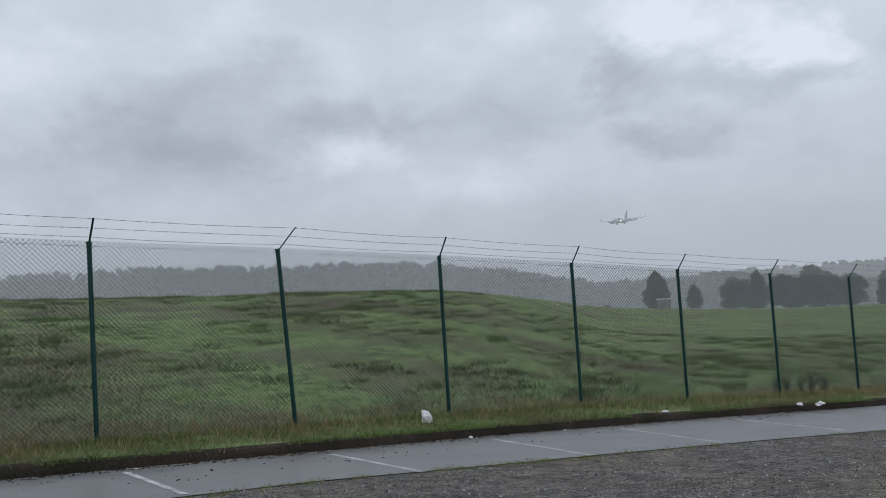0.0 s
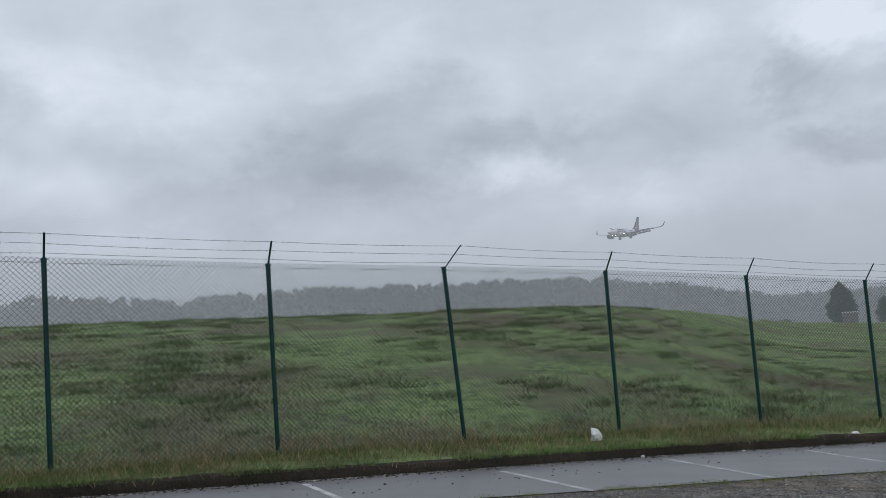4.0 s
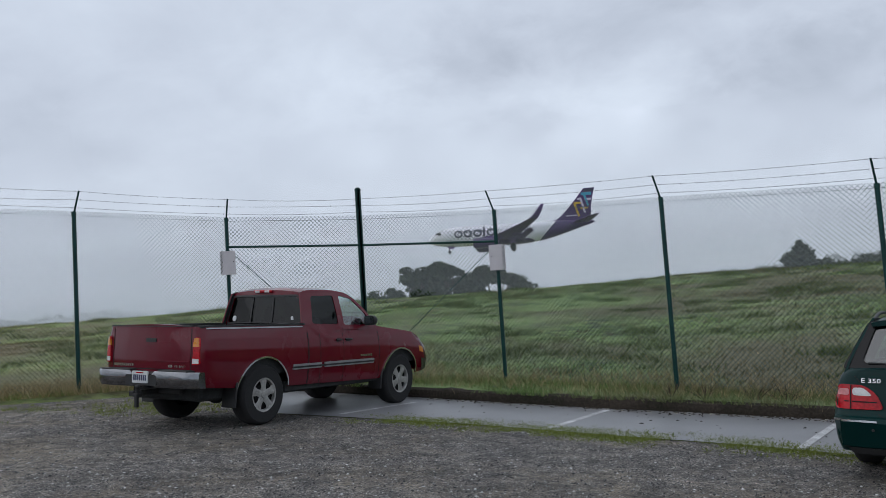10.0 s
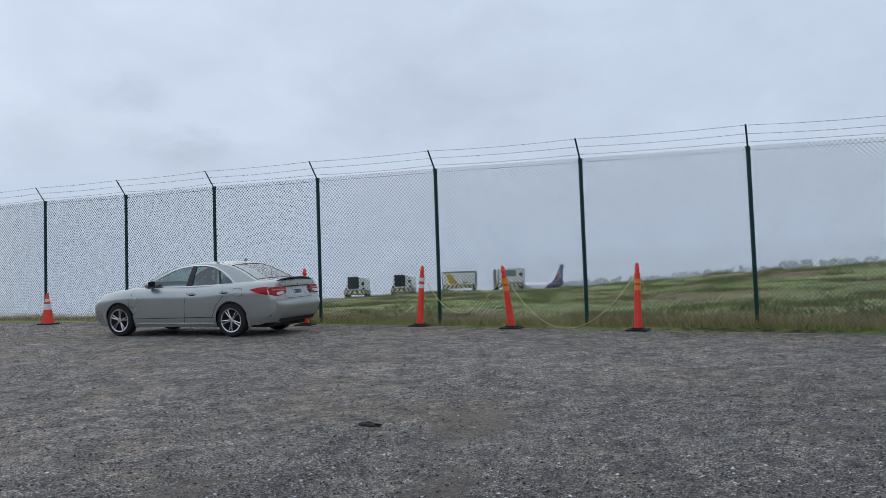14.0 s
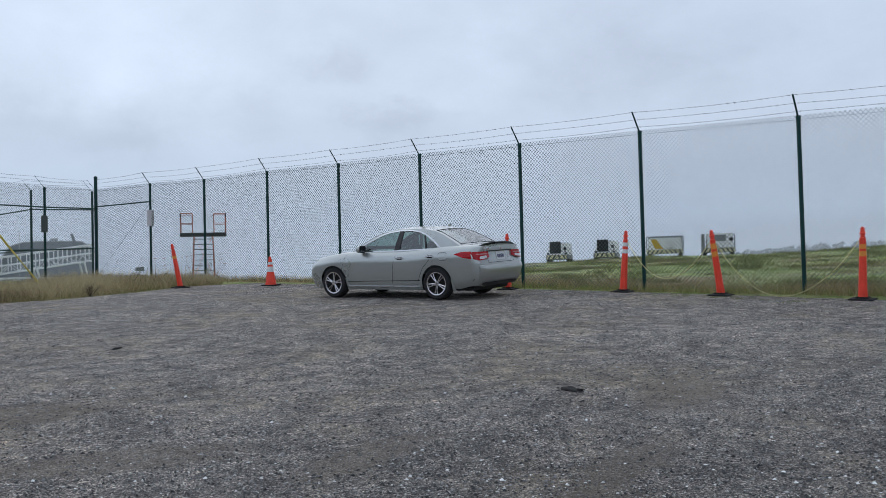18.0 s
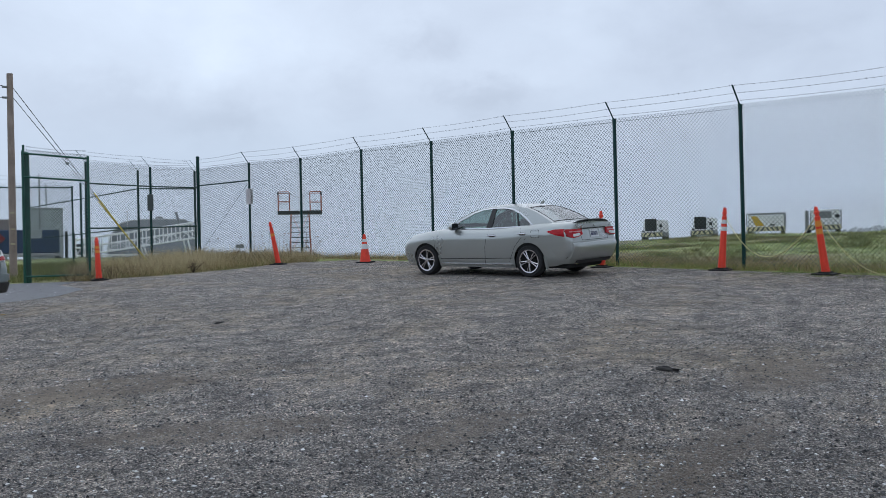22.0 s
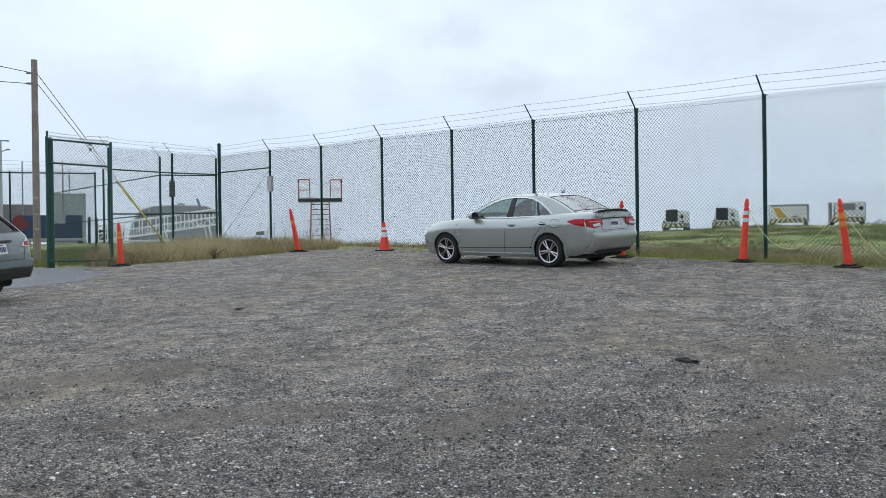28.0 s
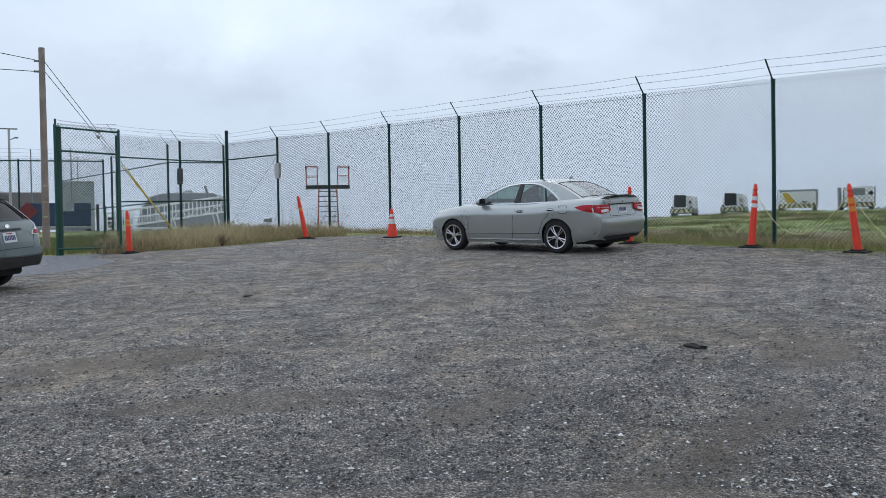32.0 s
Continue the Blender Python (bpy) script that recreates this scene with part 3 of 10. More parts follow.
def build_ground():
    radii = [0, 4, 8, 10, 11, 12]
    r = 12.0
    while r < 30:
        radii.append(r := r + 0.6)
    while r < 75:
        radii.append(r := r + 1.1)
    while r < 4200:
        radii.append(r := r * 1.06 + 0.5)
    steps = 360
    verts = [(0, 0, lot(0, 0) - 0.06)]
    for rr in radii[1:]:
        for i in range(steps):
            a = radians(-70 + i * 360 / steps)
            x, y = -rr * math.sin(a), rr * math.cos(a)
            verts.append((x, y, land(x, y)))
    faces = [(0, 1 + i, 1 + (i + 1) % steps) for i in range(steps)]
    for k in range(len(radii) - 2):
        b0, b1 = 1 + k * steps, 1 + (k + 1) * steps
        for i in range(steps):
            j = (i + 1) % steps
            faces.append((b0 + i, b1 + i, b1 + j, b0 + j))
    ob = new("ground", raw("ground", verts, faces, GRASS, True))
    tagged(ob, "rough wet grass slope with brown patches beyond the fence", "ground", kind="structure")


build_ground()


def sheet(name, outline, material, lift, label, category, step=1.0, fn=lot):
    """A flat-lying cover on the slope, gridded inside a convex or simple outline."""
    bm = bmesh.new()
    vs = [bm.verts.new((x, y, 0)) for x, y in outline]
    bm.faces.new(vs)
    xs, ys = [p[0] for p in outline], [p[1] for p in outline]
    for lo, hi, no in ((min(xs), max(xs), (1, 0, 0)), (min(ys), max(ys), (0, 1, 0))):
        k = lo + step
        while k < hi:
            co = (k, 0, 0) if no[0] else (0, k, 0)
            bmesh.ops.bisect_plane(bm, geom=bm.verts[:] + bm.edges[:] + bm.faces[:], plane_co=co, plane_no=no)
            k += step
    for v in bm.verts:
        v.co.z = fn(v.co.x, v.co.y) + lift
    bmesh.ops.recalc_face_normals(bm, faces=bm.faces[:])
    if bm.faces[:] and bm.faces[0].normal.z < 0:
        bmesh.ops.reverse_faces(bm, faces=bm.faces[:])
    ob = new(name, finish(bm, name, material, True))
    return tagged(ob, label, category, kind="structure")


# kerb line along the first fence run and the near edge of the paved strip
KERB_LINE = [(16.2, 25.4), (12.6, 23.2), (9.6, 21.6), (6.6, 20.2), (3.6, 18.55), (0.6, 16.8), (-2.3, 14.85), (-5.1, 13.0), (-7.8, 11.1), (-10.6, 8.72), (-13.1, 6.05), (-15.45, 4.05), (-17.9, 1.7)]
STRIP_NEAR = [(-14.3, 0.9), (-12.95, 2.4), (-11.8, 3.68), (-10.0, 5.18), (-8.95, 6.15), (-6.4, 7.87), (-1.78, 11.19), (0.35, 12.27), (2.46, 13.38), (6.0, 15.06), (13.0, 18.0), (18.6, 21.0)]
GRAVEL_EDGE = [(-18.3, 1.2), (-17.2, -1.9), (-15.9, -4.9), (-14.9, -7.6), (-13.9, -10.5), (-12.9, -13.4), (-12.0, -16.4), (-11.1, -19.3), (-10.2, -22.3), (-9.2, -25.0), (-7.4, -25.6), (-5.6, -24.2), (-3.6, -23.4),
               (-1.0, -23.5), (4.0, -26.0), (14.0, -30.0), (40.0, -22.0), (48.0, 5.0), (38.0, 24.0)]
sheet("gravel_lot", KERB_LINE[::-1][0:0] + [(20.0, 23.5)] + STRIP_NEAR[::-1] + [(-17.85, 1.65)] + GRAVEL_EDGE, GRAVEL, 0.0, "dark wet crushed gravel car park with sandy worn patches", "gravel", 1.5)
sheet("paved_strip", KERB_LINE + STRIP_NEAR, ASPHALT, 0.012, "wet grey asphalt parking strip along the kerb", "pavement", 1.5)


def build_kerb():
    root = thing("kerb", I4(), "low dark mossy asphalt kerb under the grass verge", "kerb", kind="structure")
    pts = KERB_LINE
    for (ax, ay), (bx, by) in zip(pts, pts[1:]):
        d = Vector((bx - ax, by - ay, 0)).normalized()
        nrm = Vector((d.y, -d.x, 0))
        if nrm.dot(Vector((-ax, -ay, 0))) > 0:
            nrm = -nrm
        bm = bmesh.new()
        rings = []
        for i in range(17):
            t = i / 16
            x, y = lerp(ax, bx, t), lerp(ay, by, t)
            z = lot(x, y)
            w = 0.03 * noise.noise((x * 1.3, y * 1.3, 0)) + 0.015 * noise.noise((x * 5, y * 5, 3))
            prof = [(0.03 + w, -0.05), (0.0 + w, 0.06), (0.03 + w, 0.150 + w), (0.08, 0.18 + w), (0.22, 0.18 + w), (0.26, -0.05)]
            rings.append([(x + nrm.x * o, y + nrm.y * o, z + h) for o, h in prof])
        loft(bm, rings)
        bmesh.ops.recalc_face_normals(bm, faces=bm.faces[:])
        part("kerb_length", bm, KERB, root, smooth=True)


build_kerb()


def build_verge():
    """Grass shoulder from the kerb up to the fence foot."""
    verts, faces, n = [], [], 7
    line = [POSTS[k] for k in LINE[0:13]]
    for i in range(61):
        t = i / 60
        a = t * (len(KERB_LINE) - 1)
        k = min(int(a), len(KERB_LINE) - 2)
        kx, ky = (lerp(KERB_LINE[k][c], KERB_LINE[k + 1][c], a - k) for c in (0, 1))
        b = t * (len(line) - 1)
        q = min(int(b), len(line) - 2)
        px, py, pz = (lerp(line[q][c], line[q + 1][c], b - q) for c in (0, 1, 2))
        for j in range(n):
            s = j / (n - 1) * 1.25
            x, y = lerp(kx, px, s), lerp(ky, py, s)
            z0, z1 = lot(kx, ky) + 0.18, pz + 0.03
            z = lerp(z0, z1, smooth01(s)) if s < 1 else max(land(x, y) - 0.02, pz + 0.0)
            x += (px - kx) * 0.0
            if j == 0:
                d = Vector((px - kx, py - ky, 0)).normalized() * 0.12
                x, y = x + d.x, y + d.y
            verts.append((x, y, z + (0.03 * noise.noise((x, y, 0)) if 0 < j < n - 1 else 0)))
    for i in range(60):
        for j in range(n - 1):
            a = i * n + j
            faces.append((a, a + n, a + n + 1, a + 1))
    ob = new("grass_verge", raw("grass_verge", verts, faces, GRASS, True))
    tagged(ob, "narrow rough grass verge between the kerb and the fence", "verge", kind="structure")


build_verge()


def stall_line(a, b):
    bm = bmesh.new()
    a, b = Vector((*a, 0)), Vector((*b, 0))
    d = (b - a).normalized()
    s = Vector((-d.y, d.x, 0)) * 0.05
    rings = []
    for i in range(9):
        p = a.lerp(b, i / 8)
        rings.append([Vector((q.x, q.y, lot(q.x, q.y) + 0.017)) for q in (p - s, p + s)])
    loft(bm, rings, closed=False)
    bmesh.ops.recalc_face_normals(bm, faces=bm.faces[:])
    ob = new("stall_line", finish(bm, "stall_line", PAINT_LINE))
    tagged(ob, "worn white painted stall line on wet asphalt", "road marking", "parking stall lines", "structure")


for ln in (((-12.7, 6.2), (-11.0, 4.5)), ((-10.2, 8.3), (-8.6, 6.5)), ((-7.6, 10.4), (-5.9, 8.5)), ((-4.6, 12.7), (-3.1, 10.4)), ((-1.9, 14.3), (-0.4, 11.8)), ((0.7, 16.2), (2.0, 13.2)),
           ((3.3, 17.6), (4.3, 14.4)), ((6.0, 19.0), (6.9, 15.9)), ((-14.75, 3.65), (-13.5, 2.2))):
    stall_line(*ln)


# ---- fences ----
def fabric_mesh(p0, p1, z0a, z0b, z1a, z1b, pitch=0.085, rad=0.0043, spike=0.055):
    """Woven diamond mesh between two posts: crossing wires with twisted ends above the top."""
    p0, p1 = Vector((p0[0], p0[1], 0)), Vector((p1[0], p1[1], 0))
    d = p1 - p0
    ln = d.length
    u = d / ln
    nrm = Vector((-u.y, u.x, 0))
    h = ((z1a - z0a) + (z1b - z0b)) / 2
    vs, fs = [], []

    def at(s, v):
        f = s / ln
        return p0 + u * s + Vector((0, 0, lerp(z0a, z0b, f) + v / h * (lerp(z1a, z1b, f) - lerp(z0a, z0b, f))))

    def wire(a, b, off):
        w = (b - a).normalized()
        e1 = nrm * rad
        e2 = w.cross(nrm) * rad
        k = len(vs)
        for c in (a, b):
            for q in (e1, -0.5 * e1 + 0.87 * e2, -0.5 * e1 - 0.87 * e2):
                vs.append(c + q + nrm * off)
        fs.extend(((k, k + 1, k + 4, k + 3), (k + 1, k + 2, k + 5, k + 4), (k + 2, k, k + 3, k + 5)))

    n = int((ln + h) / pitch)
    for i in range(1, n + 1):
        c = i * pitch
        # rising to the right, then to the left
        s0 = max(0.0, c - h - spike)
        wire(at(s0, min(c - s0, h + spike)), at(min(c, ln), max(0.0, c - ln)), 0.003)
        wire(at(ln - s0, min(c - s0, h + spike)), at(max(0.0, ln - c), max(0.0, c - ln)), -0.003)
    return raw("chain_link", vs, fs, GREEN_WIRE)


def barbed(pa, pb, seed):
    """One strand with its barbs."""
    rnd = random.Random(seed)
    bm = bmesh.new()
    pa, pb = Vector(pa), Vector(pb)
    sag = 0.01 + 0.03 * rnd.random()
    pts = [pa.lerp(pb, i / 4) - Vector((0, 0, sag * 4 * (i / 4) * (1 - i / 4))) for i in range(5)]
    for a, b in zip(pts, pts[1:]):
        rod(bm, a, b, 0.0027, 4)
    n = int((pb - pa).length / 0.127)
    for i in range(n):
        t = (i + 0.5) / n
        c = pa.lerp(pb, t) - Vector((0, 0, sag * 4 * t * (1 - t)))
        for _ in range(2):
            w = Vector((rnd.uniform(-1, 1), rnd.uniform(-1, 1), rnd.uniform(-1, 1))).normalized() * 0.022
            rod(bm, c - w, c + w, 0.0022, 3)
    return bm


def post_mesh(h, r, cap=True):
    bm = bmesh.new()
    cyl(bm, r, h + 0.3, pose(0, 0, h / 2 - 0.15), 14)
    cyl(bm, r * 1.12, 0.05, pose(0, 0, h - 0.02), 14, bevel=0.008)
    if cap:
        cyl(bm, r * 1.0, 0.03, pose(0, 0, h + 0.015), 14, r2=r * 0.6)
    return finish(bm, "post", GREEN_POST, True)


def run_fence(name, keys, inward, label, braces=()):
    x0, y0, z0, _ = POSTS[keys[0]]
    base = Matrix.Translation((x0, y0, z0))
    root = thing(name, base, label, "fence")
    inv = base.inverted()
    tips = {}
    for i, k in enumerate(keys):
        x, y, zb, zt = POSTS[k]
        corner = k >= 100
        r = 0.062 if corner else 0.040
        hgt = zt - zb + ({100: 0.62, 200: 0.50}[k] if corner else 0.0)
        foot, head = Vector((x - x0, y - y0, zb - z0)), Vector((x - x0, y - y0, zt - z0))
        if k == 6:
            # pushed over along the fence line
            over = Vector((POSTS[5][0] - x, POSTS[5][1] - y, 0)).normalized()
            foot, head = foot + over * 0.10, head - over * 0.075
        p = share("post", post_mesh(hgt, r), root, Matrix.Translation(foot) @ Vector((0, 0, 1)).rotation_difference(head - foot).to_matrix().to_4x4())
        a = POSTS[keys[max(0, i - 1)]]
        b = POSTS[keys[min(len(keys) - 1, i + 1)]]
        d = Vector((b[0] - a[0], b[1] - a[1], 0)).normalized()
        n = Vector((-d.y, d.x, 0)) * inward
        if corner:
            tips[k] = [Vector((x, y, zt + 0.13 + 0.14 * j)) for j in range(3)]
        else:
            lean, side = (0.31, 0.0) if k != 6 else (0.36, -0.16)
            tip = n * lean + d * side * 1.5
            bm = bmesh.new()
            top = Vector((0, 0, hgt))
            end = top + tip + Vector((0, 0, 0.40))
            box(bm, 0.034, 0.012, (end - top).length, Matrix.Translation((top + end) / 2) @ (end - top).to_track_quat("Z", "Y").to_matrix().to_4x4(), 0.003)
            cyl(bm, r * 1.15, 0.07, pose(0, 0, hgt + 0.01), 12)
            part("barb_arm", bm, GREEN_POST, p)
            tips[k] = [Vector((x, y, zb)) + top.lerp(end, f) for f in (0.28, 0.62, 0.97)]
    for i, (k, q) in enumerate(zip(keys, keys[1:])):
        a, b = POSTS[k], POSTS[q]
        me = fabric_mesh((a[0] - x0, a[1] - y0), (b[0] - x0, b[1] - y0), a[2] - z0 + 0.02, b[2] - z0 + 0.02, a[3] - z0, b[3] - z0, rad=0.0051)
        share("chain_link_panel", me, root, I4())
        for j in range(3):
            bm = barbed(inv @ tips[k][j], inv @ tips[q][j], i * 7 + j)
            part("barbed_wire", bm, GALV, root)
        # tension wire along the top
        bm = bmesh.new()
        rod(bm, (a[0] - x0, a[1] - y0, a[3] - z0 - 0.03), (b[0] - x0, b[1] - y0, b[3] - z0 - 0.03), 0.004, 5)
        part("tension_wire", bm, GREEN_WIRE, root)
    for k, q in braces:
        a, b = POSTS[k], POSTS[q]
        bm = bmesh.new()
        rod(bm, (a[0] - x0, a[1] - y0, a[3] - z0 - 0.58), (b[0] - x0, b[1] - y0, b[3] - z0 - 0.58), 0.024, 10)
        part("brace_rail", bm, GREEN_POST, root)
        bm = bmesh.new()
        rod(bm, (a[0] - x0, a[1] - y0, a[3] - z0 - 0.62), (b[0] - x0, b[1] - y0, b[2] - z0 + 0.12), 0.007, 6)
        part("truss_rod", bm, GREEN_POST, root)
    return root


run_fence("chain_link_fence", LINE[:13], 1, "tall green chain-link fence with barbed wire along the kerb", braces=((11, 100),))
run_fence("chain_link_fence", LINE[12:], 1, "tall green chain-link fence with barbed wire beside the gravel lot", braces=((12, 100), (23, 200)))


def fence_sign(k, dz, w=0.31, h=0.50):
    x, y, zb, zt = POSTS[k]
    d = Vector((-x, -y, 0)).normalized()
    p = Vector((x, y, zt - dz)) + d * 0.055
    m = Matrix.Translation(p) @ d.to_track_quat("-Y", "Z").to_matrix().to_4x4()
    bm = bmesh.new()
    box(bm, w, 0.006, h, None, 0.002)
    root = new("fence_sign", finish(bm, "fence_sign", WHITE_SIGN))
    root.matrix_basis = m
    tagged(root, "blank weathered white sign plate on a fence post", "sign", "fence signs")
    for sx in (-0.11, 0.11):
        bm = bmesh.new()
        cyl(bm, 0.012, 0.008, pose(sx, -0.006, 0.02, 90), 8)
        part("bolt", bm, BLACK, root)


fence_sign(11, 0.90)
fence_sign(12, 0.92)
fence_sign(23, 1.15, 0.22, 0.55)

# ---- vehicles ----
GLASS = glass_mat("car_glass", (0.80, 0.98, 0.93), see=0.72)
GLASS_SIDE = glass_mat("side_glass", (0.80, 0.96, 0.91), see=0.85, graze=0.08)
GLASS_FRONT = glass_mat("clear_front_glass", (0.76, 1.0, 0.94), see=0.80, graze=0.5, curve=4.0, base=0.24)
GLASS_TINT = glass_mat("green_side_glass", (0.74, 1.0, 0.93), see=0.46, graze=0.5, curve=4.0, base=0.13)
GLASS_BACK = glass_mat("sloping_back_glass", (0.80, 0.97, 0.93), see=0.46, graze=0.46, curve=2.2, base=0.20)
GLASS_HATCH = glass_mat("upright_back_glass", (0.62, 1.0, 0.95), see=0.36, graze=0.45, curve=2.5, base=0.13)
GLASS_DARK = glass_mat("tinted_glass", (0.5, 0.55, 0.55), see=0.04, graze=0.4, base=0.03)
FILM = mat("dark_filmed_glass", (0.030, 0.038, 0.036), 0.6, vary=0.1, spec=0.05)
CABIN = mat("dark_cabin_trim", (0.045, 0.047, 0.048), 0.9, vary=0.3, spec=0.1)
SEAT_GREY = mat("grey_seat_cloth", (0.17, 0.17, 0.17), 0.9, vary=0.25)
TYRE = mat("worn_tyre_rubber", (0.014, 0.014, 0.015), 0.85, vary=0.3, fine=60, bump=0.2)
ALLOY = mat("silver_alloy", (0.58, 0.58, 0.58), 0.34, metal=0.5, vary=0.12)
DULL_ALLOY = mat("dull_cast_alloy", (0.40, 0.39, 0.38), 0.4, metal=0.5, vary=0.3, scale=9)
DARK_ALLOY = mat("bright_grey_alloy", (0.56, 0.54, 0.55), 0.2, metal=0.85, vary=0.2)
# mirror colour darkened to paint in a reflection of dark ground
MIRROR = mat("reflection_dark_mirror", (0.075, 0.08, 0.085), 0.05, metal=1.0, vary=0.05)
CHROME = mat("chrome", (0.72, 0.72, 0.73), 0.12, metal=1.0, vary=0.05)
SATIN = mat("satin_grey_moulding", (0.36, 0.36, 0.38), 0.4, metal=0.5, vary=0.15)
STEEL_BUMPER = mat("dull_chrome_bumper", (0.22, 0.225, 0.24), 0.16, metal=1.0, vary=0.2)
GLOSS_BLACK = mat("gloss_black_glass_border", (0.006, 0.006, 0.007), 0.2, vary=0.1, spec=0.25)
PINK_LENS = mat("pale_red_lamp_lens", (0.52, 0.16, 0.17), 0.2, vary=0.2, scale=12, coat=0.4)
TRIM = mat("black_plastic_trim", (0.018, 0.018, 0.019), 0.55, vary=0.25)
GAP = mat("dark_panel_gap", (0.006, 0.006, 0.006), 0.9, vary=0.1)
RED_LENS = mat("red_lamp_lens", (0.40, 0.006, 0.012), 0.2, vary=0.35, scale=9, coat=0.4, spec=0.15)
CLEAR_LENS = mat("clear_lamp_lens", (0.62, 0.60, 0.60), 0.14, vary=0.15, scale=12, coat=0.6)
AMBER_LENS = mat("amber_lamp_lens", (0.60, 0.20, 0.02), 0.18, vary=0.2, coat=0.6)
PLATE_WHITE = mat("white_plate", (0.60, 0.61, 0.62), 0.45, vary=0.05)
PLATE_INK = mat("dark_blue_ink", (0.035, 0.04, 0.10), 0.6)
PAINT_GREEN = mat("dark_green_metallic_paint", (0.0010, 0.0215, 0.0205), 0.32, vary=0.14, scale=1.5, coat=0.2, fine=200, spec=0.06)
PAINT_RED = mat("dark_red_paint", (0.118, 0.0025, 0.012), 0.26, vary=0.10, scale=1.5, coat=0.55, fine=90, spec=0.15)
PAINT_SILVER = mat("champagne_silver_paint", (0.428, 0.446, 0.434), 0.30, metal=0.70, vary=0.05, scale=1.5, coat=1.0, fine=200)
PAINT_SAGE = mat("sage_grey_paint", (0.078, 0.104, 0.101), 0.34, metal=0.4, vary=0.08, scale=1.5, coat=1.0, fine=200)

PLAN_END = ((0.80, 0.0), (0.88, 0.02), (0.935, 0.06), (0.97, 0.14), (1.0, 0.55))
SHAPE = ((0.0, 0.945), (0.10, 0.972), (0.42, 1.0), (0.62, 0.995), (0.84, 0.965), (0.95, 0.925), (1.0, 0.86))


class Car:
    """Surfaces of one vehicle: x ahead, y to its left, z up, origin on the ground between the axles."""

    def __init__(s, **k):
        s.xr, s.xf, s.w, s.wb, s.tyre = k["xr"], k["xf"], k["w"], k["wb"], k["tyre"]
        s.sill, s.top, s.arch = k["sill"], k["top"], k.get("arch", k["tyre"] + 0.055)
        s.rake, s.nose = k.get("rake", ((0, 0.0), (2, 0.0))), k.get("nose", ((0, 0.0), (2, 0.0)))
        s.cw, s.cr, s.zc, s.zr = k["cw"], k["cr"], k["zc"], k["zr"]
        s.xa, s.xb = k["xa"], k["xb"]  # cabin ends: (belt, roof) at the rear, (belt, roof) ahead
        s.shape = k.get("shape", SHAPE)
        s.plan = k.get("plan", PLAN_END)

    def half(s, x):
        inv = [(d, f) for f, d in s.plan]
        return s.w * min(table(inv, x - s.xr), table(inv, s.xf - x))

    def bottom(s, x):
        z = table(s.sill, x)
        for c in (-s.wb, s.wb):
            d = abs(x - c)
            if d < s.arch:
                z = max(z, s.tyre + math.sqrt(s.arch ** 2 - d * d))
        return z

    def side_y(s, x, z):
        z0, z1 = table(s.sill, x), table(s.top, x)
        return s.half(x) * table(s.shape, (z - z0) / (z1 - z0))

    def shift(s, x, z):
        return table(s.rake, z) * smooth01((s.xr + 0.7 - x) / 0.7) - table(s.nose, z) * smooth01((x - s.xf + 0.7) / 0.7)

    def side(s, sg):
        return lambda x, z, l: Vector((x + s.shift(x, z), sg * (s.side_y(x, z) + l), z))

    def turn(s, y, z, x):
        """How far the corner has come round at this width."""
        z0, z1 = table(s.sill, x), table(s.top, x)
        q = abs(y) / (s.w * table(s.shape, (z - z0) / (z1 - z0)))
        return table(s.plan, min(1.0, q)) if q > s.plan[0][0] else 0.0

    def rear(s, y, z, l):
        x = s.xr + s.turn(y, z, s.xr + 0.1)
        return Vector((x + s.shift(x, z) - l, y, z))

    def front(s, y, z, l):
        x = s.xf - s.turn(y, z, s.xf - 0.1)
        return Vector((x + s.shift(x, z) + l, y, z))

    def cab_y(s, x, z):
        t = (z - s.zc) / (s.zr - s.zc)
        mid, ln = (s.xa[0] + s.xb[0]) / 2, (s.xb[0] - s.xa[0]) / 2
        return lerp(s.cw, s.cr, t ** 1.25 if t > 0 else t) - 0.07 * (abs(x - mid) / ln) ** 2.5

    def cab(s, sg):
        return lambda x, z, l: Vector((x, sg * (s.cab_y(x, z) + l), z))

    def back(s, y, z, l):
        t = (z - s.zc) / (s.zr - s.zc)
        return Vector((lerp(s.xa[0], s.xa[1], t) + 0.10 * (y / s.cw) ** 2 - l, y, z))

    def screen(s, y, z, l):
        t = (z - s.zc) / (s.zr - s.zc)
        return Vector((lerp(s.xb[0], s.xb[1], t) - 0.16 * (y / s.cw) ** 2 + l, y, z))


